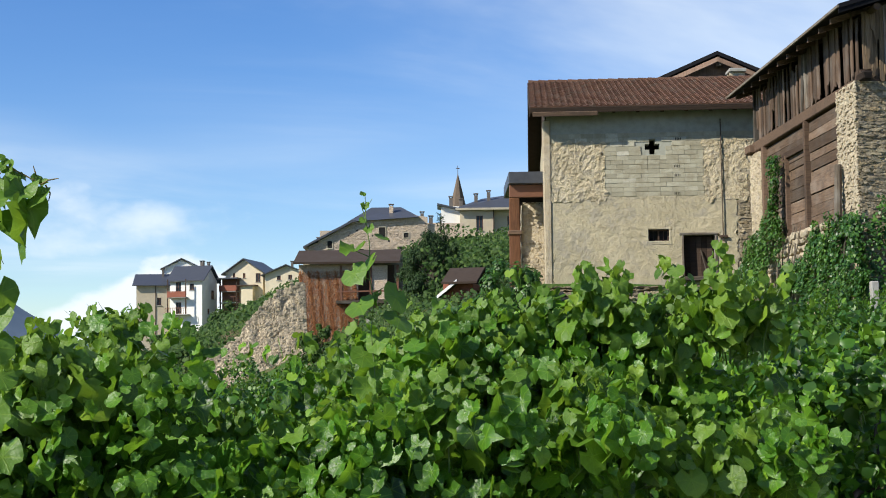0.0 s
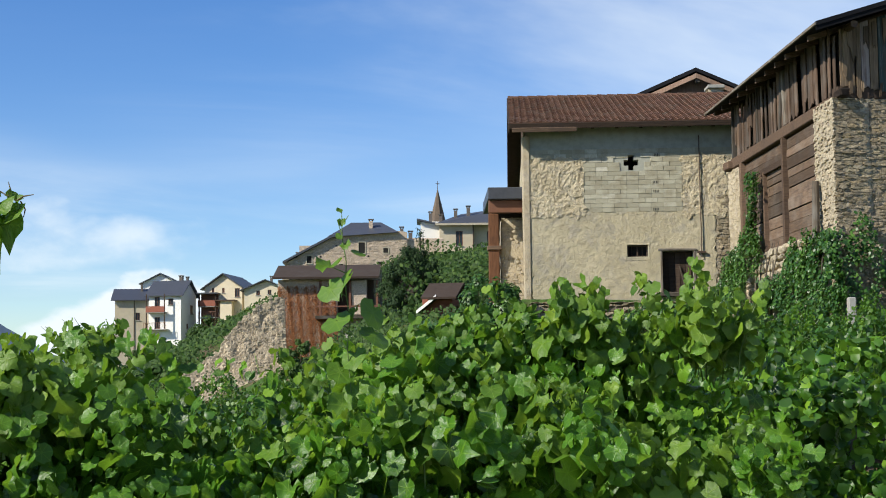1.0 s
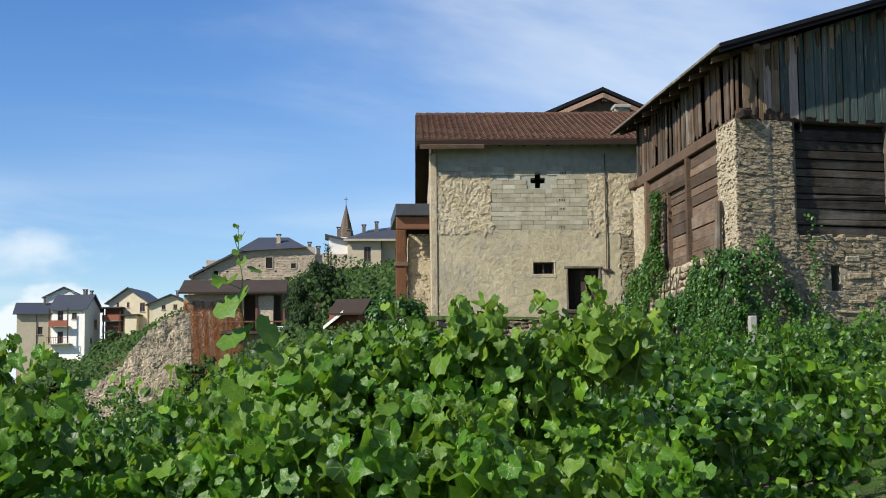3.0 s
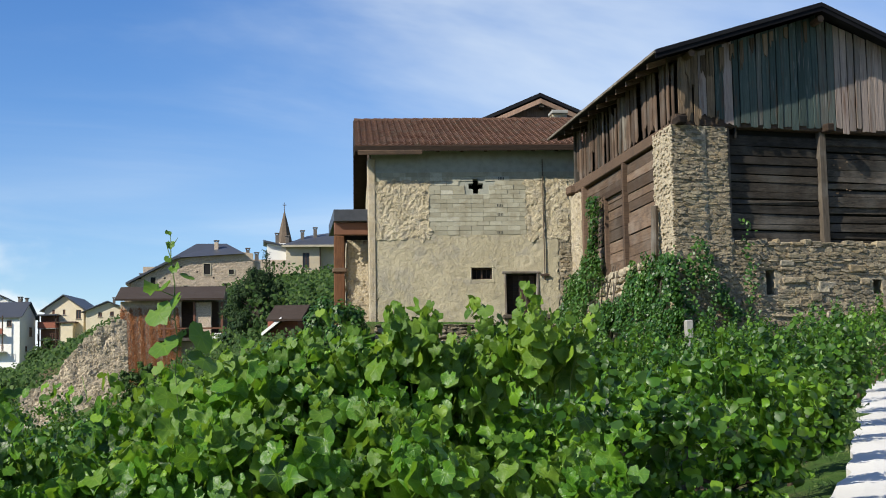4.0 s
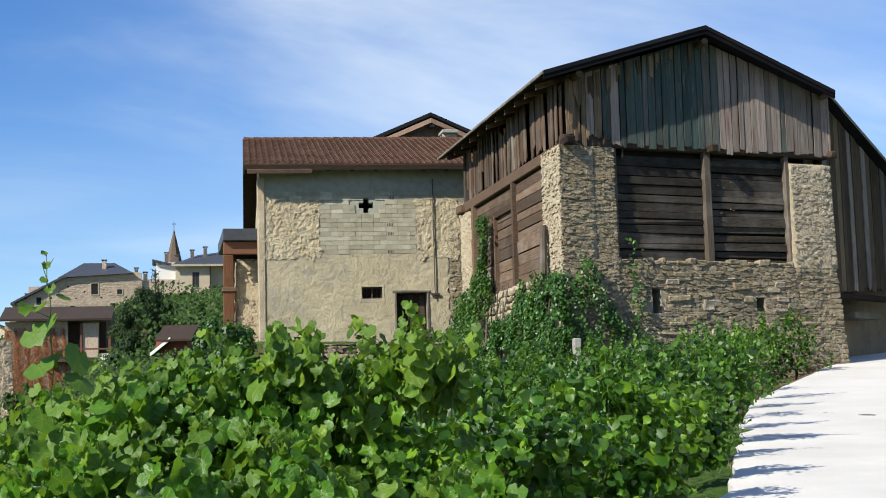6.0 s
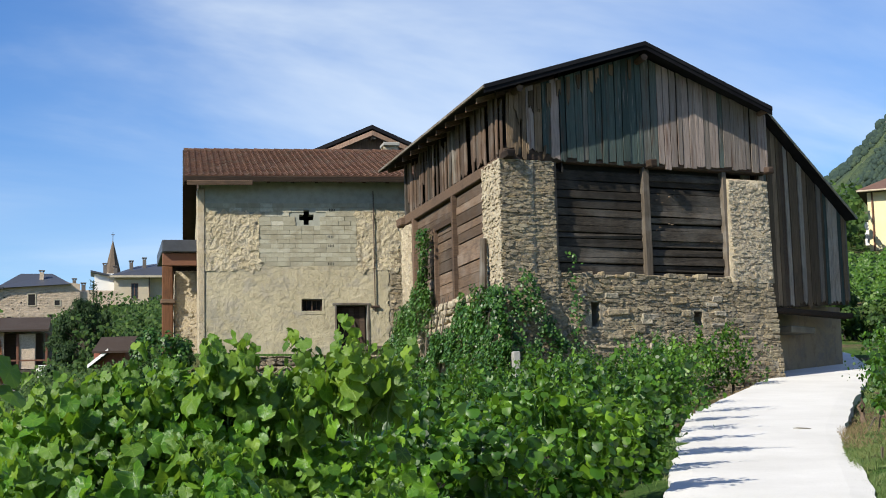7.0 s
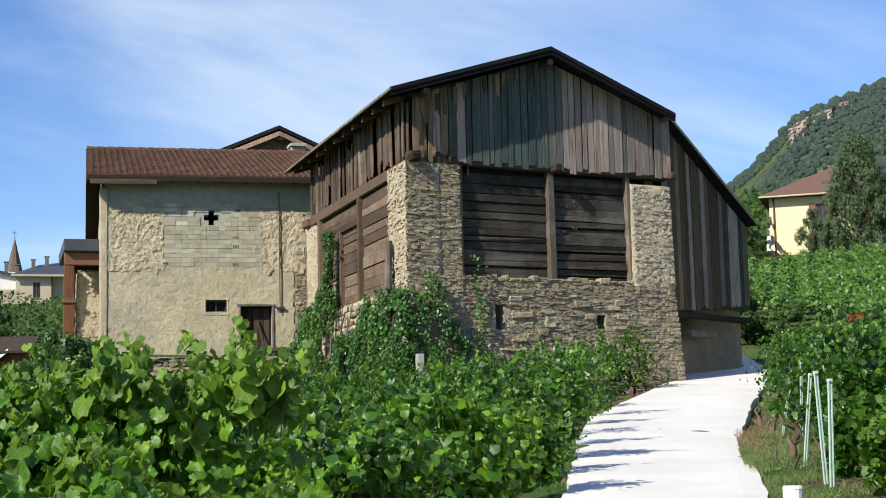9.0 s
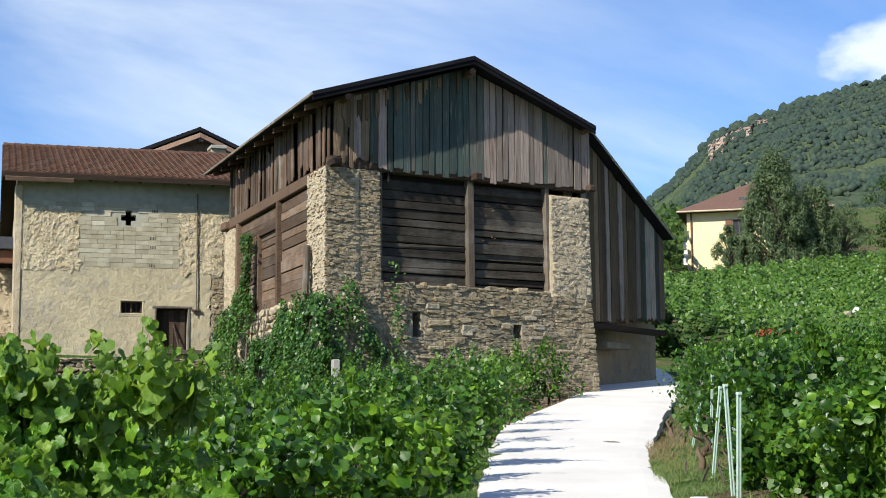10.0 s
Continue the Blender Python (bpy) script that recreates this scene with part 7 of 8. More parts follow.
def build_vines():
    rs = np.random.RandomState(77)
    k = 0
    # the two rows by the camera, every vine its own shape
    near_a = [(-2.4, 2.2, 0.2), (-2.0, 2.0, 0.10), (-1.66, 2.0, 0.06), (-1.4, 2.02, 0.16), (-0.45, 1.6, 0.15), (0.1, 1.72, 0.12), (0.55, 1.66, 0.10), (1.15, 1.3, 0.12)]
    for x, top, up in near_a:
        y = row_y(6.15, x)
        vine("grape_vine", 100 + k, 1200 if x < 0.3 else 1500, 0.9, 0.40, top - 0.08, 0.36, up, 6 if x > -1 else 11, LEAF_FINE, M["vine"], 0.05, 0.138 if x < 0.3 else 0.11, 40,
             "leafy green grape vine on a wire-trained row", pose(x, y, ground_z(x, y), 0, 0, ROW_TILT), hollow=0.02 if x < 0.3 else 0.19 if x < 0.8 else 0.28)
        k += 1
    near_b = [(-2.8, 2.3, 0.15), (-2.12, 2.1, 0.04), (-1.6, 2.2, 0.12), (-1.25, 1.7, 0.1), (-0.5, 1.9, 0.18), (0.1, 2.0, 0.15), (0.45, 2.04, 0.12), (0.8, 2.06, 0.18), (1.12, 1.92, 0.12), (1.52, 1.96, 0.28)]
    for x, top, up in near_b:
        y = row_y(7.85, x)
        vine("grape_vine", 140 + k, 1400 if x < 0.4 else 1050, 0.5 if x > 0.4 or x == -1.6 else 0.95, 0.45, top - 0.08, 0.40, up, 9, LEAF_FINE, M["vine"], 0.05, 0.128, 30,
             "leafy green grape vine with long upright shoots", pose(x, y, ground_z(x, y), 0, 0, ROW_TILT), hollow=0.02 if x < 0.3 else 0.16 if x < 0.6 else 0.27)
        k += 1
    # the others repeat a few shapes
    kinds = []
    for s in range(13):
        shape = LEAF_PLAIN if s < 6 else LEAF_MID if s < 9 else LEAF_IVY
        kinds.append(vine("grape_vine", 300 + s, 1280 if s < 6 else 1150 if s < 9 else 820, 1.15, 0.38, 1.46, 0.42, 0.28, 3, shape, M["vine_mid" if 5 < s < 9 else "vine_far"], 0.045, 0.10 if s < 6 else 0.122, 0, "leafy green grape vine in a trained row", hollow=-0.1 if 5 < s < 9 else 0.02))
    used = set()

    def plant(x, y, s=1.0, low=0.0):
        i = 6 + rs.randint(3) if y < 13.6 else rs.randint(6) if y < 19.5 else 9 + rs.randint(4)
        z = ground_z(x, y) + low
        m = pose(x, y, z, rs.uniform(-3, 3), rs.uniform(-3, 3), ROW_TILT + (180 if rs.rand() < 0.5 else 0) + rs.uniform(-6, 6))
        if i not in used:
            used.add(i)
            kinds[i].matrix_basis = m
        else:
            c = copy_thing(kinds[i], m)
            q = s * rs.uniform(0.86, 1.14)
            c.scale = (s, s, q)

    y0 = 9.65
    while y0 < 31.6:
        xe = 1.9 + 0.5 * (y0 - 7.9) + 0.3 * smooth01(20, 30, y0)
        if y0 > 30:
            y0, xe = 32.6, 15.0
        elif y0 > 27:
            xe -= 0.7 if y0 < 28.5 else 1.9
        x = xe - rs.uniform(0, 0.2)
        lim = -0.33 * y0 - 0.8
        while x > lim:
            y = row_y(y0, x)
            if not (abs(x) < 1.0 and y < 5):
                plant(x, y + rs.uniform(-0.05, 0.05))
                if y0 > 30 and x > 11:
                    plant(x + 0.3, y + rs.uniform(-0.1, 0.1), 0.95, -0.2)
            x -= rs.uniform(0.95, 1.12)
        y0 += 1.8
    # rows across the lane
    y0 = 12.0
    while y0 < 33:
        xs = edge_at(y0, RIGHT_EDGE) + (2.05 if y0 < 12.5 else 1.85 if y0 < 15 else 1.65 if y0 < 19 else 1.3 if y0 < 25 else 1.1) + 0.1 * max(y0 - 29, 0)
        x = xs
        while x < 0.80 * y0 + 2.5:
            plant(x, row_y(y0, x - xs), 1.14, -0.22)
            if y0 < 19:
                plant(x - 0.1, row_y(y0, x - xs) - 0.05, 1.0, -0.52)
                if x > xs:
                    plant(x - 0.35, row_y(y0, x - xs) - 0.34, 1.0, -0.42)
            x += rs.uniform(0.95, 1.12)
        y0 += 1.8
    for i in range(13):
        if i not in used:
            kinds[i].matrix_basis = pose(-9 - i, 30, ground_z(-9 - i, 30))
    # the far vineyard up the slope, too small to tell apart
    pos, nr = [], []
    for row in range(26):
        yy = 34.5 + row * 1.75
        a = edge_at(yy, RIGHT_EDGE) + 4.6
        n = int((0.75 * yy + 4 - a) * 170)
        if n < 10:
            continue
        x = rs.uniform(a, 0.75 * yy + 4, n)
        y = yy + (x - a) * 0.07 + rs.normal(0, 0.17, n)
        t = rs.uniform(0.3, 1.0, n) ** 0.7
        hgt = 0.35 + 1.1 * t + 0.18 * np.sin(x * 5.1 + row)
        z = np.array([ground_z(p, q) for p, q in zip(x, y)]) + hgt
        pos.append(np.stack([x, y, z], 1))
        nr.append(np.stack([rs.normal(-0.3, 0.5, n), rs.normal(-0.5, 0.5, n), rs.uniform(0.3, 1.2, n)], 1))
    pos, nr = np.vstack(pos), np.vstack(nr)
    tagged(obj("far_vines", leaves("far_vines", pos, nr, rs.uniform(0.13, 0.23, len(pos)), LEAF_IVY, M["vine_slope"], rs)), "bright green rows of vines on the slope above", "vineyard", kind="stuff")


def leaf_spray(name, label, stem, spots, mat="vine_young", scale=1.05, stalk="cane"):
    """A tall shoot with leaves set one by one: (place, facing, size, turn)."""
    v = thing(name, label, "vine shoot")
    bm = bmesh.new()
    for s in stem:
        tube(bm, s, [0.0026] * (len(s) - 1) + [0.0013], 6)
    part("cane", bm, M[stalk], v)
    rs = np.random.RandomState(len(spots))
    for p, nrm, size, turn in spots:
        obj("leaf", leaves("leaf", np.array([p], float), np.array([nrm], float), np.array([size * scale]), LEAF_FINE, M[mat], rs, np.array([turn]), True), v)
    return v


def build_shoots():
    # the tall shoot that stands out against the castle
    X, Y = -0.31, 6.45
    leaf_spray("vine_shoot", "tall young vine shoot with a few broad leaves", [
        [(X + 0.05, Y + 0.05, 1.2), (X + 0.015, Y, 1.6), (X, Y, 1.78), (X + 0.012, Y, 1.9), (X - 0.005, Y, 2.03), (X - 0.002, Y, 2.15), (X - 0.018, Y, 2.25), (X - 0.02, Y, 2.37)],
        [(X, Y, 2.0), (X - 0.07, Y - 0.02, 2.04)], [(X + 0.005, Y, 1.94), (X + 0.06, Y - 0.01, 1.97), (X + 0.11, Y, 1.93)], [(X + 0.01, Y, 1.86), (X - 0.045, Y - 0.02, 1.9)], [(X - 0.002, Y, 2.1), (X - 0.07, Y, 2.13)],
        [(X - 0.018, Y, 2.26), (X - 0.04, Y, 2.33)], [(X - 0.02, Y, 2.3), (X + 0.01, Y, 2.35)]],
        [((X - 0.068, Y - 0.03, 2.028), (-0.55, -0.65, 0.6), 0.145, 0.9), ((X - 0.005, Y - 0.04, 2.065), (-0.75, -0.35, 0.6), 0.14, -0.5), ((X + 0.11, Y - 0.01, 1.93), (0.75, -0.6, 0.35), 0.155, -0.75),
         ((X - 0.045, Y - 0.02, 1.892), (-0.45, -0.55, 0.75), 0.15, 0.8), ((X + 0.03, Y, 1.93), (-0.6, -0.4, 0.6), 0.07, 0.2), ((X + 0.12, Y, 1.83), (0.5, -0.5, 0.7), 0.14, -0.7), ((X - 0.075, Y, 2.125), (0.0, -0.25, 0.95), 0.12, 1.2),
         ((X + 0.05, Y, 2.185), (0.3, -0.4, 0.8), 0.065, -1.0), ((X - 0.002, Y, 2.22), (-0.4, -0.6, 0.6), 0.055, 0.7), ((X - 0.03, Y, 2.26), (0.3, -0.7, 0.6), 0.04, -0.7), ((X - 0.02, Y, 2.32), (0, -0.9, 0.4), 0.04, 0.1), ((X - 0.03, Y, 2.37), (0.3, -0.9, 0.4), 0.03, 2.8),
         ((X + 0.03, Y, 1.74), (-0.4, -0.6, 0.6), 0.13, 0.4), ((X - 0.03, Y, 1.68), (0.3, -0.7, 0.6), 0.14, -0.4), ((X + 0.04, Y, 1.6), (-0.2, -0.8, 0.5), 0.14, 0.3), ((X - 0.02, Y - 0.02, 1.54), (0.2, -0.7, 0.6), 0.14, -0.6)], scale=0.84, stalk="shoot")
    # a vine drooping in from the side, close by
    Y = 4.6
    g = ground_z(-1.42, Y) - 0.05
    leaf_spray("vine_shoot", "drooping vine tip with folded hanging leaves close by", [
        [(-1.42, Y, g), (-1.40, Y, 1.3), (-1.39, Y, 1.95), (-1.37, Y, 2.2), (-1.33, Y, 2.25), (-1.28, Y, 2.225), (-1.22, Y, 2.19)], [(-1.40, Y, 2.062), (-1.33, Y, 2.066), (-1.278, Y, 2.071)],
        [(-1.297, Y, 2.07), (-1.292, Y, 2.045), (-1.297, Y, 2.02)], [(-1.225, Y, 2.19), (-1.2, Y, 2.205), (-1.17, Y, 2.21)], [(-1.25, Y, 2.2), (-1.24, Y, 2.225), (-1.248, Y, 2.25)], [(-1.21, Y, 2.19), (-1.195, Y, 2.165), (-1.2, Y, 2.14)],
        [(-1.40, Y, 1.9), (-1.35, Y, 1.98), (-1.335, Y, 1.95)]],
        [((-1.335, 4.56, 2.19), (-0.3, -0.7, 0.6), 0.10, 0.2), ((-1.272, 4.56, 2.165), (0.2, -0.6, 0.75), 0.115, -0.3), ((-1.34, 4.57, 2.12), (-0.5, -0.7, 0.3), 0.12, 0.1), ((-1.232, 4.56, 2.15), (-0.5, -0.6, 0.6), 0.10, 0.5), ((-1.252, 4.55, 2.07), (-0.93, -0.4, 0.15), 0.14, 0.1), ((-1.27, 4.57, 2.03), (-0.85, -0.4, 0.1), 0.15, -0.1),
         ((-1.288, 4.58, 2.11), (-0.6, -0.7, 0.3), 0.11, 0.0), ((-1.25, 4.57, 2.115), (0.3, -0.8, 0.4), 0.12, 0.3), ((-1.24, Y, 2.2), (0.3, -0.6, 0.5), 0.045, 1.2), ((-1.21, Y, 2.195), (-0.3, -0.6, 0.5), 0.035, -1.0), ((-1.3, Y, 2.225), (0.2, -0.6, 0.6), 0.06, 2.0), ((-1.34, Y, 2.255), (0.0, -0.7, 0.6), 0.06, -2.2), ((-1.355, Y, 2.28), (0.4, -0.6, 0.5), 0.05, 3.0), ((-1.32, Y, 2.245), (-0.5, -0.6, 0.4), 0.05, 1.0),
         ((-1.338, 4.58, 1.935), (-0.9, -0.4, 0.1), 0.14, 0.0), ((-1.335, 4.58, 1.86), (0.5, -0.7, 0.2), 0.12, 0.2), ((-1.35, 4.58, 1.79), (-0.2, -0.8, 0.4), 0.12, -0.3), ((-1.35, 4.56, 1.7), (0.4, -0.7, 0.5), 0.12, 0.4), ((-1.33, 4.57, 1.61), (0.3, -0.6, 0.6), 0.11, -0.6), ((-1.36, 4.57, 1.5), (0.1, -0.7, 0.6), 0.13, 0.5), ((-1.318, 4.55, 1.37), (0.1, -0.65, 0.75), 0.13, 0.4)], scale=0.85)


def stake(x, y, h, lean, mat, r=0.022, name="vine_stake", label="galvanised steel vine stake leaning at a row end"):
    z = ground_z(x, y)
    s = thing(name, label, "stake", pose(x, y, z, lean[0], lean[1], 0), "stakes along the lane")
    bm = bmesh.new()
    a, b = r, r * 0.5
    prism(bm, [(-a, -b), (a, -b), (a, b), (b, b), (b, 0), (-b, 0), (-b, b), (-a, b)], -0.25, h)
    bmesh.ops.rotate(bm, verts=bm.verts, cent=(0, 0, 0), matrix=Matrix.Rotation(radians(90), 3, "X"))
    if min(v.co.z for v in bm.verts) < -0.5:
        bmesh.ops.rotate(bm, verts=bm.verts, cent=(0, 0, 0), matrix=Matrix.Rotation(radians(180), 3, "X"))
    part("profile", bm, M[mat], s)
    part("cap", boxed(-r * 1.1, r * 1.1, -r * 1.1, r * 1.1, h - 0.03, h + 0.005, 0.004), M[mat], s)
    return s


def build_stakes():
    rs = np.random.RandomState(9)
    for x, y, h, tilt, w in ((9.11, 15.15, 1.26, -2.7, 0.022), (8.99, 14.82, 1.18, 2.0, 0.024), (9.82, 16.85, 1.14, 7.0, 0.020), (8.77, 12.8, 1.17, 2.2, 0.024), (8.06, 10.8, 1.33, 3.0, 0.023),
                             (11.66, 20.16, 1.16, 3.0, 0.018), (11.76, 20.91, 0.75, 12.3, 0.018), (10.3, 16.6, 1.2, -3.0, 0.022), (11.0, 18.4, 1.1, 4.0, 0.02)):
        stake(x, y, h, (0, tilt), "pvc", w, label="pale green vine stake leaning at a row end")
    for x, y, h, tilt in ((11.83, 21.69, 0.32, 38), (11.52, 20.74, 0.28, 10), (13.86, 24.92, 0.3, 0), (12.73, 22.46, 0.3, 3), (9.68, 17.3, 0.2, 4), (9.54, 16.62, 0.2, 27), (9.72, 16.4, 0.25, -20)):
        stake(x, y, h, (rs.uniform(-8, 8), tilt), "post", 0.014, "vine_peg", "short pale wooden peg beside a young vine")
    # bare old vine trunks twisting out of the verge
    for x, y, h in ((9.89, 17.41, 0.34), (13.38, 24.46, 0.4), (9.55, 15.9, 0.4), (10.8, 18.9, 0.36)):
        v = thing("old_vine", "gnarled bare vine stump on the earth verge", "grape vine", pose(x, y, ground_z(x, y), 0, 0, rs.uniform(0, 360)))
        bm = bmesh.new()
        p, q = rs.uniform(-0.12, 0.12, 2)
        tube(bm, [(0, 0, -0.1), (p, q, h * 0.25), (p * 1.6 + 0.05, q, h * 0.5), (p, q + 0.06, h * 0.8), (p + 0.12, q, h)], [0.06, 0.05, 0.042, 0.032, 0.02], 8)
        part("trunk", bm, M["trunk"], v, smooth=True)
        bm = bmesh.new()
        tube(bm, [(p, q, h * 0.6), (p - 0.14, q - 0.05, h * 0.8), (p - 0.2, q, h * 1.2)], [0.026, 0.02, 0.01], 6)
        part("arm", bm, M["trunk"], v, smooth=True)
    for k in range(9):
        y0 = 9.65 + 1.8 * k
        x = 1.6 + 0.5 * (y0 - 7.9) + 0.25
        stake(x - 0.35, row_y(y0, x), 1.1, (rs.uniform(-3, 3), rs.uniform(-3, 3)), "post", 0.025, "vine_stake", "weathered wooden vine stake at a row end")
    # a short white marker post where the lane begins
    m = thing("marker_post", "short white plastic marker post at the lane edge", "post", pose(7.22, 12.5, ground_z(7.22, 12.5)))
    part("tube", tube(bmesh.new(), [(0, 0, -0.1), (0, 0, 0.36)], [0.09, 0.09], 14), M["white_paint"], m)
    part("cap", tube(bmesh.new(), [(0, 0, 0.36), (0, 0, 0.385)], [0.096, 0.085], 14), M["white_paint"], m)


# ---- ivy, bushes, trees, grass ----
def build_ivy():
    rs = np.random.RandomState(21)
    inv = SIDE
    pos, nr = [], []
    L = SIDE_LEN

    def crest(u):
        """How high the ivy reaches along the side wall."""
        base = np.interp(u, [-3.5, -2, -0.8, 1.0, 2.0, 2.9, 3.7, 4.1, 5.4, 6.2, 6.8, 8.0, 9.0, 9.9, 11], [3.2, 4.0, 4.8, 5.3, 5.6, 6.2, 5.6, 4.4, 4.2, 4.7, 5.2, 5.0, 5.1, 5.2, 3.8])
        return base

    n = 36000
    u = rs.uniform(-3.5, 11.0, n)
    t = rs.beta(1.4, 1.1, n)
    top = crest(u) + 0.55 * np.array([noise.noise(Vector((a * 2.3, 1, 0))) + 0.5 * noise.noise(Vector((a * 6.1, 4, 0))) for a in u])
    z = 2.6 + (top - 2.6) * t
    out = 0.18 + 0.95 * (1 - t) ** 1.2 + 0.2 * np.array([noise.noise(Vector((a * 1.2, b * 1.2, 3))) for a, b in zip(u, z)])
    out = np.where(u > 5.8, 0.12 + 0.42 * (1 - t) + 0.3 * (out - 0.18 - 0.95 * (1 - t) ** 1.2), out)
    w = np.stack([u, -out - rs.uniform(0, 0.22, n), z], 1)
    pos.append(w)
    nr.append(np.stack([rs.normal(0, 0.5, n), rs.normal(-1, 0.4, n), rs.normal(0.7, 0.4, n)], 1))
    # a thick rope of it climbing the planks
    n = 1700
    zz = rs.uniform(5.0, 7.35, n)
    uu = 3.25 + 0.16 * np.sin(zz * 3) + rs.normal(0, 0.16, n) + np.where(zz > 6.7, rs.normal(0, 0.14, n), 0)
    pos.append(np.stack([uu, -0.18 - rs.uniform(0, 0.28, n), zz], 1))
    nr.append(np.stack([rs.normal(-0.1, 0.5, n), rs.normal(-1, 0.4, n), rs.normal(0.6, 0.4, n)], 1))
    p = np.vstack(pos)
    world = np.array([inv @ Vector(q) for q in p])
    rot = np.array(inv.to_3x3())
    nn = np.vstack(nr) @ rot.T
    # round the corner on to the front
    n = 4000
    a = rs.uniform(-0.6, 1.5, n)
    b = rs.beta(1.2, 1.2, n)
    zt = np.interp(a, [-0.7, 0.0, 0.3, 0.65, 0.85, 1.5], [5.0, 5.4, 5.55, 5.35, 4.6, 3.6])
    zf = 2.4 + (zt - 2.4) * b
    f = np.stack([a, -0.12 - 0.45 * (1 - b) - rs.uniform(0, 0.3, n), zf], 1)
    n2 = 150
    a2 = rs.normal(1.75, 0.14, n2)
    f = np.vstack([f, np.stack([a2, -0.14 - rs.uniform(0, 0.14, n2), rs.uniform(3.4, 5.9, n2)], 1)])
    fw = np.array([FRONT @ Vector(q) for q in f])
    fn = np.stack([rs.normal(-0.3, 0.5, len(f)), rs.normal(-1, 0.4, len(f)), rs.normal(0.7, 0.4, len(f))], 1) @ np.array(FRONT.to_3x3()).T
    world, nn = np.vstack([world, fw]), np.vstack([nn, fn])
    keep = np.array([noise.noise(Vector(q * 1.9)) for q in world]) > -0.22
    world, nn = world[keep], nn[keep]
    iv = thing("ivy", "dense dark green ivy climbing the barn wall", "ivy")
    obj("foliage", leaves("ivy", world, nn, rs.uniform(0.05, 0.118, len(world)), LEAF_IVY, M["ivy"], rs), iv)["kind"] = "stuff"
    for k in range(9):
        bm = bmesh.new()
        u0 = rs.uniform(2.5, 10)
        pts = [inv @ Vector((u0 + 0.25 * math.sin(s * 4 + k), -0.5 + 0.35 * s, 3.0 + 2.3 * s)) for s in np.linspace(0, 1, 6)]
        tube(bm, pts, [0.03, 0.028, 0.024, 0.02, 0.014, 0.008], 6)
        part("stem", bm, M["bark"], iv)
    # a pale stump showing through it
    s = thing("concrete_post", "short pale concrete post half hidden in ivy", "post", FRONT @ pose(-0.37, -1.1, 0))
    part("shaft", boxed(-0.07, 0.07, -0.07, 0.07, 2.2, 3.5, 0.02, 0.03), M["concrete"], s)


def bush(name, label, x, y, rx, ry, h, n, mat, lo, hi, seed, kind=LEAF_IVY, base=None):
    """A shrub: a few bare stems and a crown of lumps of leaves with gaps between."""
    rs = np.random.RandomState(seed)
    z = ground_z(x, y) if base is None else base
    b = thing(name, label, "bush", pose(x, y, z))
    bm = bmesh.new()
    lumps = []
    for k in range(38):
        a = rs.uniform(0, 2 * math.pi)
        q = math.sqrt(rs.rand()) * 0.92
        top = 0.9 - 0.45 * q * q
        lumps.append((rx * q * math.cos(a), ry * q * math.sin(a), h * rs.uniform(0.12, 1.0) * top, rs.uniform(0.13, 0.32)))
    for px, py, pz, s in lumps[:7]:
        tube(bm, [(px * 0.2, py * 0.2, -0.2), (px * 0.5, py * 0.5, pz * 0.5), (px, py, pz)], [0.06 * h / 3, 0.04 * h / 3, 0.012], 6)
    part("stem", bm, M["bark"], b)
    i = rs.randint(len(lumps), size=n)
    c = np.array(lumps)[i]
    d = rs.normal(0, 1, (n, 3))
    d /= np.linalg.norm(d, axis=1, keepdims=True)
    q = rs.uniform(0.3, 1.15, n)[:, None]
    pos = c[:, :3] + d * q * c[:, 3:4] * np.array([rx, ry, h * 0.5])
    keep = pos[:, 2] > 0
    obj("foliage", leaves("foliage", pos[keep], (d + np.array([-0.2, -0.2, 0.5]))[keep], rs.uniform(lo, hi, n)[keep], kind, M[mat], rs), b)["kind"] = "stuff"
    return b


def conifer(x, y, h, rad, seed, label, z=None):
    """A dark spruce-like tree: tapered trunk, drooping whorls of boughs."""
    rs = np.random.RandomState(seed)
    z = ground_z(x, y) if z is None else z
    t = thing("conifer", label, "tree", pose(x, y, z))
    part("trunk", tube(bmesh.new(), [(0, 0, -0.3), (0, 0, h * 0.5), (0, 0, h)], [h * 0.025, h * 0.015, 0.02], 8), M["bark"], t)
    bm = bmesh.new()
    pos, nr = [], []
    for k in range(int(h * 6)):
        f = 0.08 + 0.92 * k / (h * 6)
        a = k * 2.4 + rs.uniform(-0.4, 0.4)
        ln = rad * (1.05 - f) ** 0.75 * rs.uniform(0.65, 1.15)
        z0 = h * f
        e = (ln * math.cos(a), ln * math.sin(a), z0 - 0.22 * ln)
        tube(bm, [(0, 0, z0), (e[0] * 0.5, e[1] * 0.5, z0 - 0.02 * ln), e], [0.03, 0.02, 0.008], 5)
        m = int(10 + 16 * ln)
        s = rs.uniform(0.15, 1.0, m)
        pos.append(np.stack([e[0] * s + rs.normal(0, 0.12 + 0.07 * ln, m), e[1] * s + rs.normal(0, 0.12 + 0.07 * ln, m), z0 - 0.22 * ln * s * s + rs.normal(0, 0.14, m)], 1))
        nr.append(rs.normal(0, 0.7, (m, 3)) + np.array([math.cos(a) * 0.4, math.sin(a) * 0.4, 0.6]))
    part("branch_whorl", bm, M["bark"], t)
    pos, nr = np.vstack(pos), np.vstack(nr)
    obj("crown", leaves("crown", pos, nr, rs.uniform(0.18, 0.42, len(pos)), LEAF_THIN, M["conifer"], rs), t)["kind"] = "stuff"


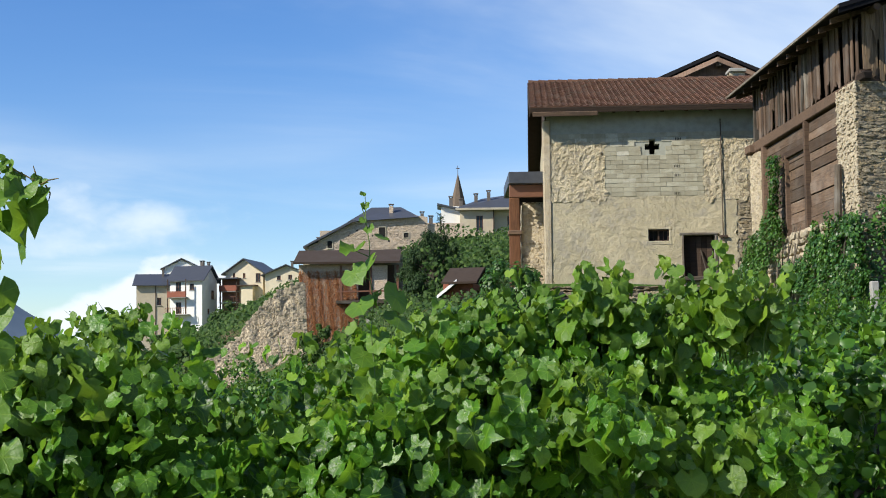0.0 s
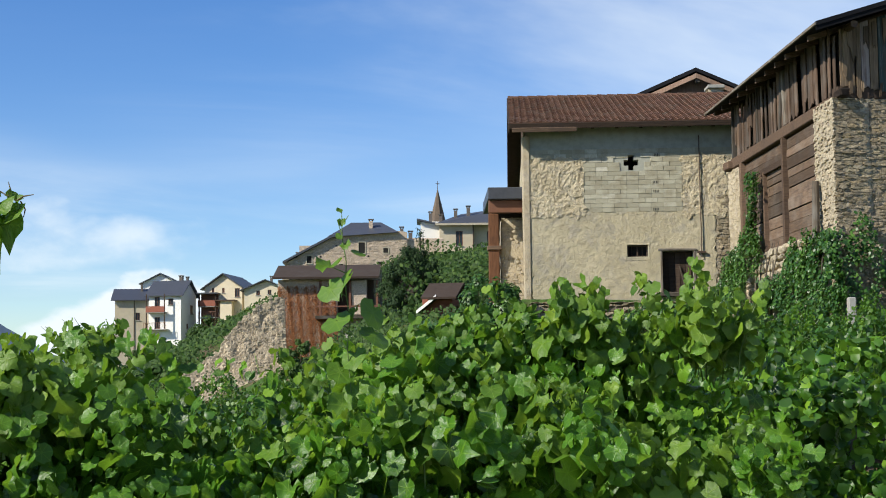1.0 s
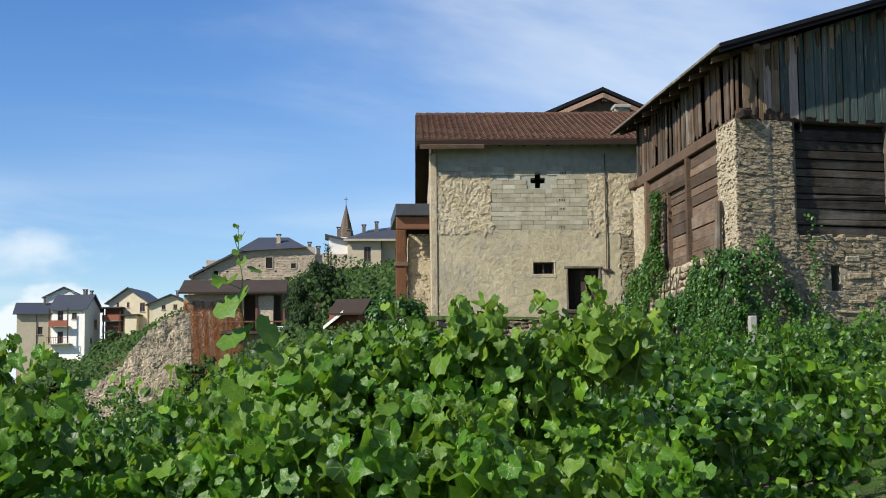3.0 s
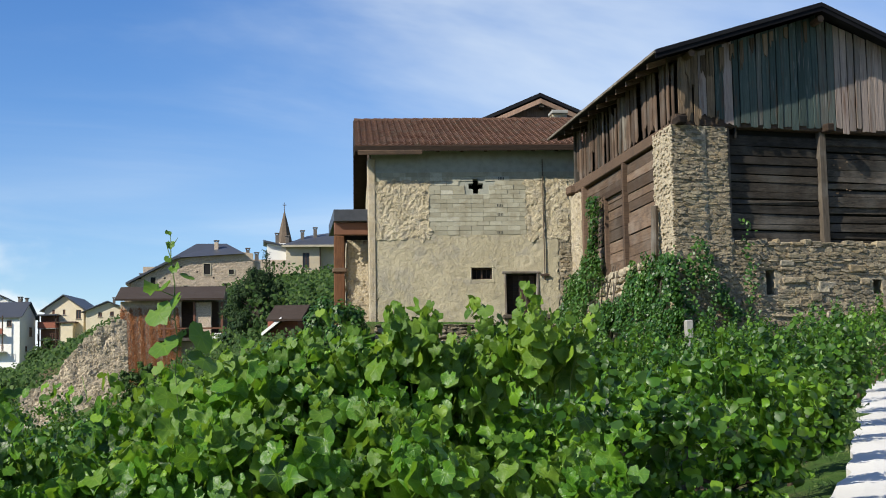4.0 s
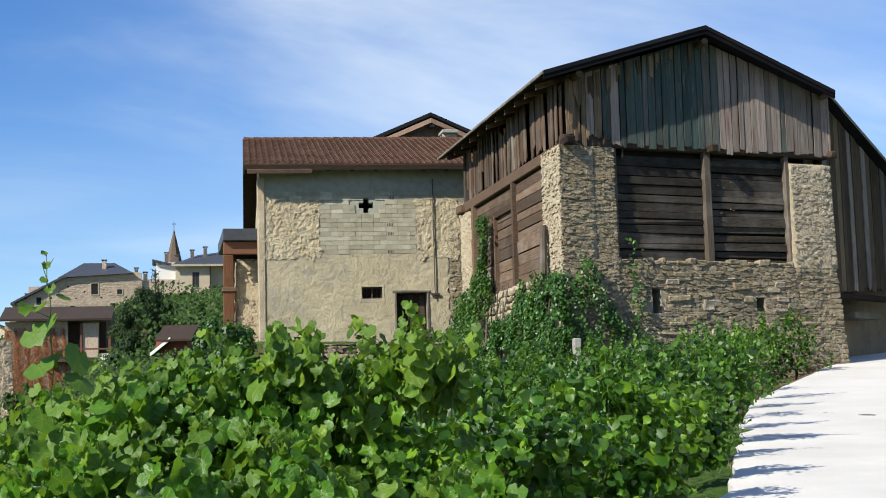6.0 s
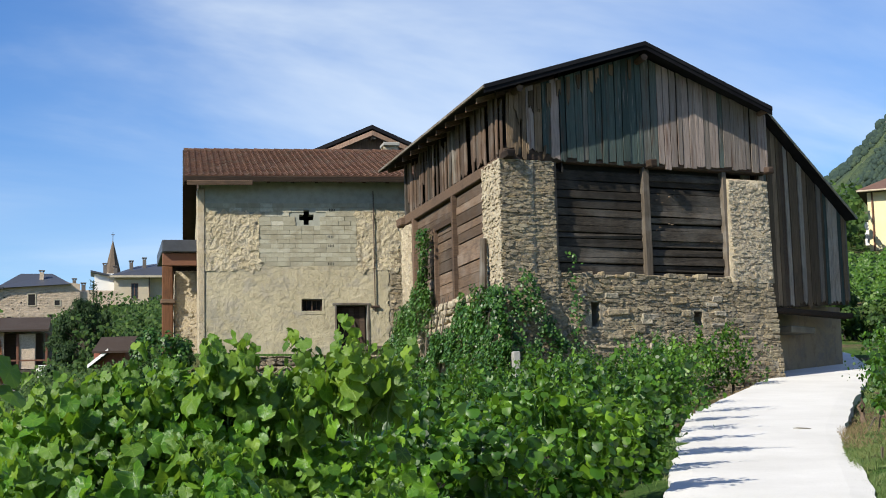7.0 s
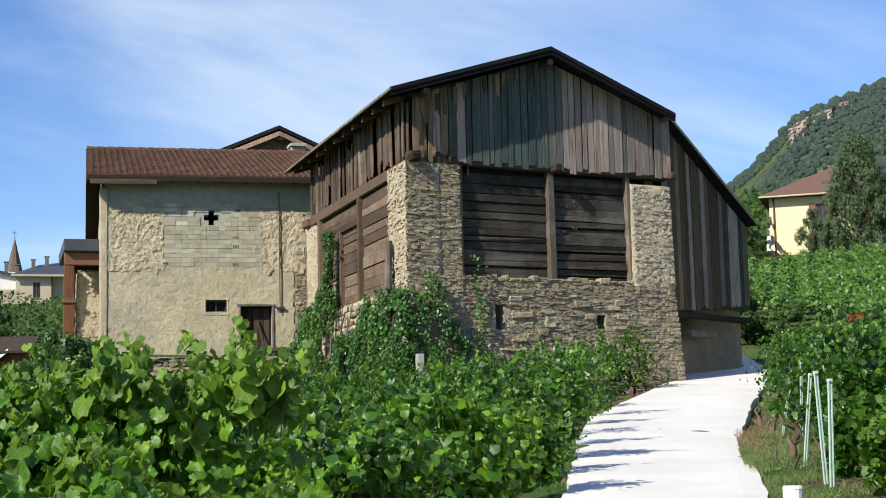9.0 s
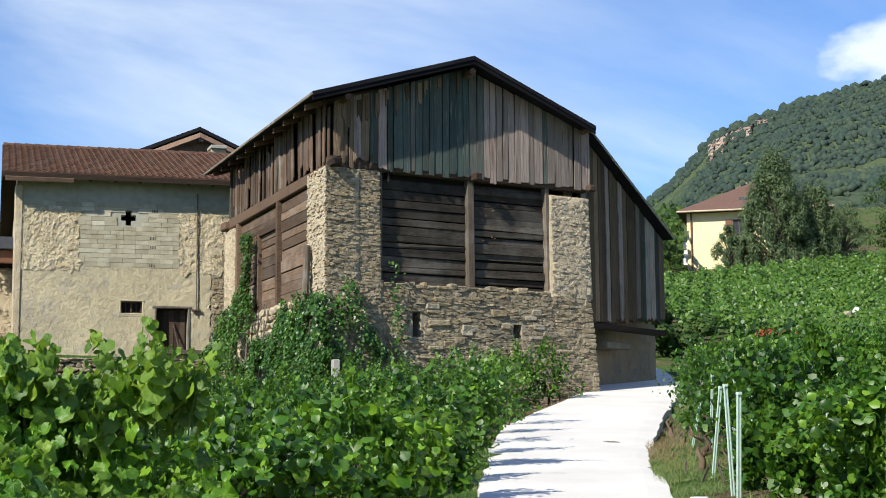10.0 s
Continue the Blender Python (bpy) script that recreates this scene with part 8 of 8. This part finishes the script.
def tree(x, y, h, rx, ry, seed, mat, label, z=None, n=5000, lo=0.2, hi=0.4, narrow=1.0, limbs=70, lump=(1.5, 0.45)):
    """A broadleaf tree: tapered trunk, limbs that fork, and a crown of many leaf lumps with gaps."""
    rs = np.random.RandomState(seed)
    z = ground_z(x, y) if z is None else z
    t = thing("tree", label, "tree", pose(x, y, z))
    bm = bmesh.new()
    tube(bm, [(0, 0, -0.4), (0.1, 0, h * 0.25), (0, 0.1, h * 0.55), (0.05, 0, h * 0.9)], [h * 0.03, h * 0.022, h * 0.013, 0.02], 9)
    ends = []
    for k in range(limbs):
        f = rs.uniform(0.04, 0.94) if narrow == 1.0 else 0.94 * rs.uniform(0, 1) ** 1.25
        a = rs.uniform(0, 2 * math.pi)
        spread = math.sin(math.pi * min(f * 0.9 + 0.12, 1)) ** 0.8 if narrow == 1.0 else min(1, f * 4 + 0.75) * (1 - f) ** narrow
        e = Vector((rx * spread * math.cos(a) * rs.uniform(0.5, 1), ry * spread * math.sin(a) * rs.uniform(0.5, 1), h * f + rs.uniform(0.0, 0.12) * h))
        tube(bm, [(0.05, 0, h * f * 0.75), (e.x * 0.5, e.y * 0.5, (h * f * 0.75 + e.z) / 2 + 0.1), e], [h * 0.01, h * 0.006, 0.01], 6)
        ends.append((*e, rs.uniform(0.10, 0.24)))
    part("trunk", bm, M["bark"], t)
    i = rs.randint(len(ends), size=n)
    c = np.array(ends)[i]
    d = rs.normal(0, 1, (n, 3))
    d /= np.linalg.norm(d, axis=1, keepdims=True)
    pos = c[:, :3] + d * rs.uniform(0.3, 1.15, n)[:, None] * c[:, 3:4] * np.array([rx * lump[0], ry * lump[0], h * lump[1]])
    obj("crown", leaves("crown", pos, d + np.array([-0.2, -0.1, 0.5]), rs.uniform(lo, hi, n), LEAF_THIN, M[mat], rs), t)["kind"] = "stuff"
    return t


def build_green():
    bush("bush", "dark green shrub beside the house terrace", 1.8, 44.3, 1.3, 0.8, 2.7, 8500, "ivy", 0.07, 0.15, 1, base=2.7)
    bush("bush", "low green shrub below the house corner", 0.6, 46.0, 1.9, 1.5, 1.0, 3200, "ivy", 0.09, 0.18, 2, base=2.7)
    bush("bush", "low green weeds along the terrace wall", 6.8, 43.6, 2.4, 0.8, 1.5, 4200, "ivy", 0.08, 0.16, 61, base=2.6)
    bush("bush", "low green weeds under the terrace wall", 4.0, 42.5, 2.0, 1.2, 1.6, 2600, "ivy", 0.12, 0.22, 3, base=2.4)
    bush("bush", "green scrub on the slope behind the vines", -1.6, 64, 2.6, 2.4, 0.9, 3600, "ivy", 0.10, 0.2, 4)
    bush("bush", "green scrub on the slope behind the vines", 3.4, 62, 1.3, 1.5, 2.7, 5200, "bush", 0.10, 0.2, 5, base=3.0)
    bush("bush", "green scrub at the foot of the ruined wall", -8.6, 104, 1.6, 1.4, 3.0, 3000, "bush", 0.14, 0.28, 6, base=2.4)
    bush("bush", "green scrub at the foot of the ruined wall", -5.4, 100, 2.6, 1.6, 1.4, 3400, "bush", 0.14, 0.28, 7, base=2.6)
    bush("bush", "dark shrub in front of the village houses", -31.8, 226, 3.2, 2.6, 5.6, 7000, "bush", 0.22, 0.45, 8, base=7.2)
    bush("bush", "dark shrub in front of the village houses", -38.5, 222, 4.2, 2.6, 3.0, 5000, "bush", 0.22, 0.45, 9, base=6.0)
    bush("bush", "dark scrub on the bank under the village", -24.0, 150, 5.0, 3.0, 3.8, 3600, "bush", 0.3, 0.5, 10, base=1.8)
    bush("bush", "dark scrub on the bank under the village", -31.0, 165, 6.5, 3.0, 4.0, 3600, "bush", 0.3, 0.5, 11, base=1.5)
    bush("bush", "round dark shrub beside the barn lean-to", 26.2, 49, 1.9, 1.6, 2.9, 10000, "bush", 0.10, 0.2, 12, base=4.4)
    bush("bush", "dark shrub behind the barn lean-to", 25.2, 50.5, 1.8, 1.6, 4.2, 3000, "bush", 0.14, 0.26, 13)
    bush("flower_bush", "red flowering shrub among the vines", 21.45, 34.0, 0.56, 0.4, 0.20, 230, "flower", 0.06, 0.10, 14, base=4.30)
    tree(-0.6, 98, 5.6, 2.5, 2.2, 31, "conifer", "dark dense evergreen tree below the castle", 4.9, 20000, 0.12, 0.28, limbs=110, lump=(1.1, 0.5))
    bush("bush", "dark dense evergreen shrub below the castle", -0.9, 97, 2.2, 1.8, 3.6, 6500, "conifer", 0.12, 0.28, 32, base=4.4)
    bush("bush", "dark shrub below the manor garden", 2.4, 100, 2.0, 1.6, 4.6, 7000, "bush", 0.12, 0.28, 51, base=4.6)
    bush("bush", "dark shrub beside the evergreen tree", 1.0, 104, 2.4, 1.8, 4.2, 7000, "bush", 0.12, 0.28, 52, base=5.2)
    bush("bush", "dark shrub below the manor wall", 6.0, 108, 2.4, 2.0, 5.2, 6000, "bush", 0.14, 0.3, 53, base=5.2)
    bush("bush", "low green shrub in front of the cabin", 0.9, 82, 2.2, 1.2, 2.5, 6500, "ivy", 0.09, 0.18, 54, base=3.4)
    bush("bush", "low green shrub beside the cabin", 3.4, 80, 1.5, 1.2, 3.2, 4500, "bush", 0.10, 0.22, 55, base=3.4)
    conifer(-0.2, 160, 9.6, 2.0, 6, "tall thin conifer by the castle wall", 9.0)
    bush("bush", "broad dark shrub below the manor", 4.3, 110, 3.2, 2.6, 6.0, 4200, "bush", 0.24, 0.42, 15, base=5.0)
    tree(58.9, 94.0, 10.4, 4.2, 3.8, 5, "tree", "grey-green tree with fine leaves before the yellow house", 11.2, 46000, 0.16, 0.34, 0.6, limbs=300, lump=(0.66, 0.5))
    tree(62.6, 94.6, 8.2, 3.4, 3.0, 8, "tree", "broad grey-green tree beside the yellow house", 11.6, 28000, 0.16, 0.34, 0.6, limbs=200, lump=(0.75, 0.5))
    tree(55.6, 95.0, 4.8, 2.0, 1.8, 18, "tree", "low green shrubby tree under the yellow house", 12.0, 10000, 0.14, 0.3, 0.6, limbs=90, lump=(0.8, 0.5))
    tree(66.6, 97, 5.8, 2.4, 2.4, 9, "tree", "small green tree beside the yellow house", 13.4, 6000, 0.14, 0.30)
    bush("bush", "reddish shrub under the yellow house wall", 58.2, 97, 1.3, 1.2, 3.0, 1800, "redleaf", 0.14, 0.24, 16, base=13.4)
    tree(72.0, 96, 9.0, 3.6, 3.2, 12, "bush", "dark green tree at the edge of the meadow", 14.6, 5000, 0.2, 0.4)
    # grass along the lane
    rs = np.random.RandomState(4)
    pos = []
    for k in range(19000):
        y = rs.uniform(10, 36) if k < 8000 else rs.uniform(10.5, 19.5)
        if rs.rand() < 0.8 or k >= 8000:
            x = edge_at(y, RIGHT_EDGE) - 0.06 + abs(rs.normal(0.0, 0.5))
        else:
            x = edge_at(y, LEFT_EDGE) - abs(rs.normal(0.05, 0.3))
        if noise.noise(Vector((x * 1.3, y * 1.3, 3))) > -0.12:
            pos.append((x, y, ground_z(x, y) + 0.05))
    pos = np.array(pos)
    nr = np.stack([rs.normal(0, 0.8, len(pos)), rs.normal(-0.8, 0.6, len(pos)), rs.uniform(0.0, 0.7, len(pos))], 1)
    tagged(obj("grass_tufts", leaves("grass_tufts", pos, nr, rs.uniform(0.05, 0.125, len(pos)), LEAF_BLADE, M["grass"], rs)), "ragged green and straw-coloured grass edging the lane", "grass", kind="stuff")
    # brown dry grass on the verge further up
    n = 2600
    y = 18.5 + 8 * rs.beta(1.4, 1.8, n)
    x = np.array([edge_at(q, RIGHT_EDGE) for q in y]) + np.abs(rs.normal(0.0, 0.38, n)) - 0.06
    flip = rs.rand(n) < 0.55
    x = np.where(flip, np.array([edge_at(q, LEFT_EDGE) for q in y + 8]) - np.abs(rs.normal(0, 0.3, n)) + 0.1, x)
    y = np.where(flip, y + 8, y)
    y[:700] = 28.6 + 4.6 * rs.rand(700)
    x[:700] = np.array([edge_at(q, LEFT_EDGE) for q in y[:700]]) + 0.08 - 1.1 * rs.rand(700)
    pos = np.stack([x, y, np.array([ground_z(a, b) for a, b in zip(x, y)]) + 0.09], 1)
    nr = np.stack([rs.normal(0, 0.8, n), rs.normal(-0.8, 0.6, n), rs.uniform(0.0, 0.6, n)], 1)
    tagged(obj("dry_grass", leaves("dry_grass", pos, nr, rs.uniform(0.06, 0.13, n), LEAF_BLADE, M["straw"], rs)), "brown dry grass on the verge of the lane", "grass", kind="stuff")
    # thicket over the slope under the castle and the manor
    n = 22000
    x, y = rs.uniform(-9, 13, n), rs.uniform(92, 172, n)
    keep = ~((y < 124) & (x < -2.2))
    x, y = x[keep] * (0.6 + 0.4 * (y[keep] - 92) / 94), y[keep]
    n = len(x)
    tall = 1.2 + 2.6 * np.array([0.5 + noise.noise(Vector((u * 0.25, v * 0.16, 2))) for u, v in zip(x, y)])
    tall *= np.where(y > 125, 0.55, 1.0)
    z = np.array([ground_z(u, v) for u, v in zip(x, y)]) + tall * rs.uniform(0.05, 1, n)
    nr = rs.normal(0, 0.6, (n, 3)) + np.array([-0.3, -0.5, 0.6])
    tagged(obj("slope_thicket", leaves("slope_thicket", np.stack([x, y, z], 1), nr, rs.uniform(0.18, 0.42, n), LEAF_IVY, M["bush"], rs)), "dense green thicket on the slope below the castle", "thicket", kind="stuff")
    # thicket on the hillside behind the lean-to
    n = 14000
    a, q = np.radians(rs.uniform(20, 28.6, n)), rs.uniform(112, 190, n)
    x, y = q * np.sin(a), q * np.cos(a)
    tall = 2.0 + 3.4 * np.array([0.5 + noise.noise(Vector((u * 0.13, v * 0.13, 6))) for u, v in zip(x, y)])
    z = np.array([ground_z(u, v) for u, v in zip(x, y)]) + tall * rs.uniform(0.1, 1, n)
    nr = rs.normal(0, 0.6, (n, 3)) + np.array([-0.3, -0.5, 0.6])
    tagged(obj("hill_thicket", leaves("hill_thicket", np.stack([x, y, z], 1), nr, rs.uniform(0.35, 0.75, n), LEAF_IVY, M["bush"], rs)), "dark thicket on the hillside behind the barn", "thicket", kind="stuff")
    # low scrub on the slope under the house and the outbuilding
    n = 20000
    x, y = rs.uniform(-8, 8, n), rs.uniform(40, 112, n)
    low = (y < 47.8) & (x > 2.4)
    x, y = x[~low], y[~low]
    n = len(x)
    z = np.array([ground_z(a, b) for a, b in zip(x, y)]) + rs.uniform(0, 1, n) * (0.3 + 0.014 * (y - 40))
    nr = np.stack([rs.normal(-0.2, 0.6, n), rs.normal(-0.6, 0.5, n), rs.uniform(0.2, 1.0, n)], 1)
    tagged(obj("slope_scrub", leaves("slope_scrub", np.stack([x, y, z], 1), nr, rs.uniform(0.14, 0.32, n), LEAF_IVY, M["bush"], rs)), "low green weeds covering the slope", "scrub", kind="stuff")
    # scrub over the bank under the village
    n = 15000
    x, y = rs.uniform(-52, -12, n), rs.uniform(125, 232, n)
    x, y = x * (0.55 + 0.45 * (y - 125) / 107), y
    z = np.array([ground_z(a, b) for a, b in zip(x, y)]) + rs.uniform(0, 1.6, n) * (0.5 + 0.5 * np.sin(x * 0.7) * np.sin(y * 0.31))
    pos = np.stack([x, y, z], 1)
    nr = np.stack([rs.normal(-0.2, 0.6, n), rs.normal(-0.6, 0.5, n), rs.uniform(0.2, 1.0, n)], 1)
    tagged(obj("bank_scrub", leaves("bank_scrub", pos, nr, rs.uniform(0.25, 0.6, n), LEAF_IVY, M["bush"], rs)), "rough green scrub on the bank under the village", "scrub", kind="stuff")
    # pale rocks and a white post standing among the far vines
    g = ground_z(34.6, 50)
    rock = thing("rock", "pale limestone rock among the vines", "rock", pose(34.2, 50, g))
    bm = bmesh.new()
    bmesh.ops.create_icosphere(bm, subdivisions=2, radius=1.0)
    for v in bm.verts:
        v.co = Vector((v.co.x * 0.85, v.co.y * 0.5, v.co.z * 0.9 + 0.55)) * (1 + 0.25 * noise.noise(v.co * 1.7))
    part("block", bm, M["stone_pale"], rock)
    wp = thing("marker_post", "short white stone post among the vines", "post", pose(35.0, 50, g))
    part("shaft", tube(bmesh.new(), [(0, 0, 0), (0, 0, 1.45)], [0.14, 0.12], 12), M["concrete"], wp)
    part("head", tube(bmesh.new(), [(0, 0, 1.45), (0, 0, 1.55), (0, 0, 1.66)], [0.17, 0.16, 0.06], 12), M["white_paint"], wp)
    # dry-stone terrace wall under the house
    r = random.Random(6)
    w = thing("terrace_wall", "low dark dry-stone terrace wall under the house", "wall", wall_frame(3.2, 44.7, 0, 88))
    core = part("core", boxed(0, 6.2, 0.12, 0.7, 2.0, 4.05, 0.03, 0.03, r), M["mortar"], w)
    laid_stones(core, stone_meshes(5, M["stone"], 44), courses(0, 6.2, 2.4, 4.1, r, (0.07, 0.16), (0.18, 0.5)), r, 0.4, 120, M["stone_j"])


build_vines()
build_shoots()
build_stakes()
build_ivy()
build_green()
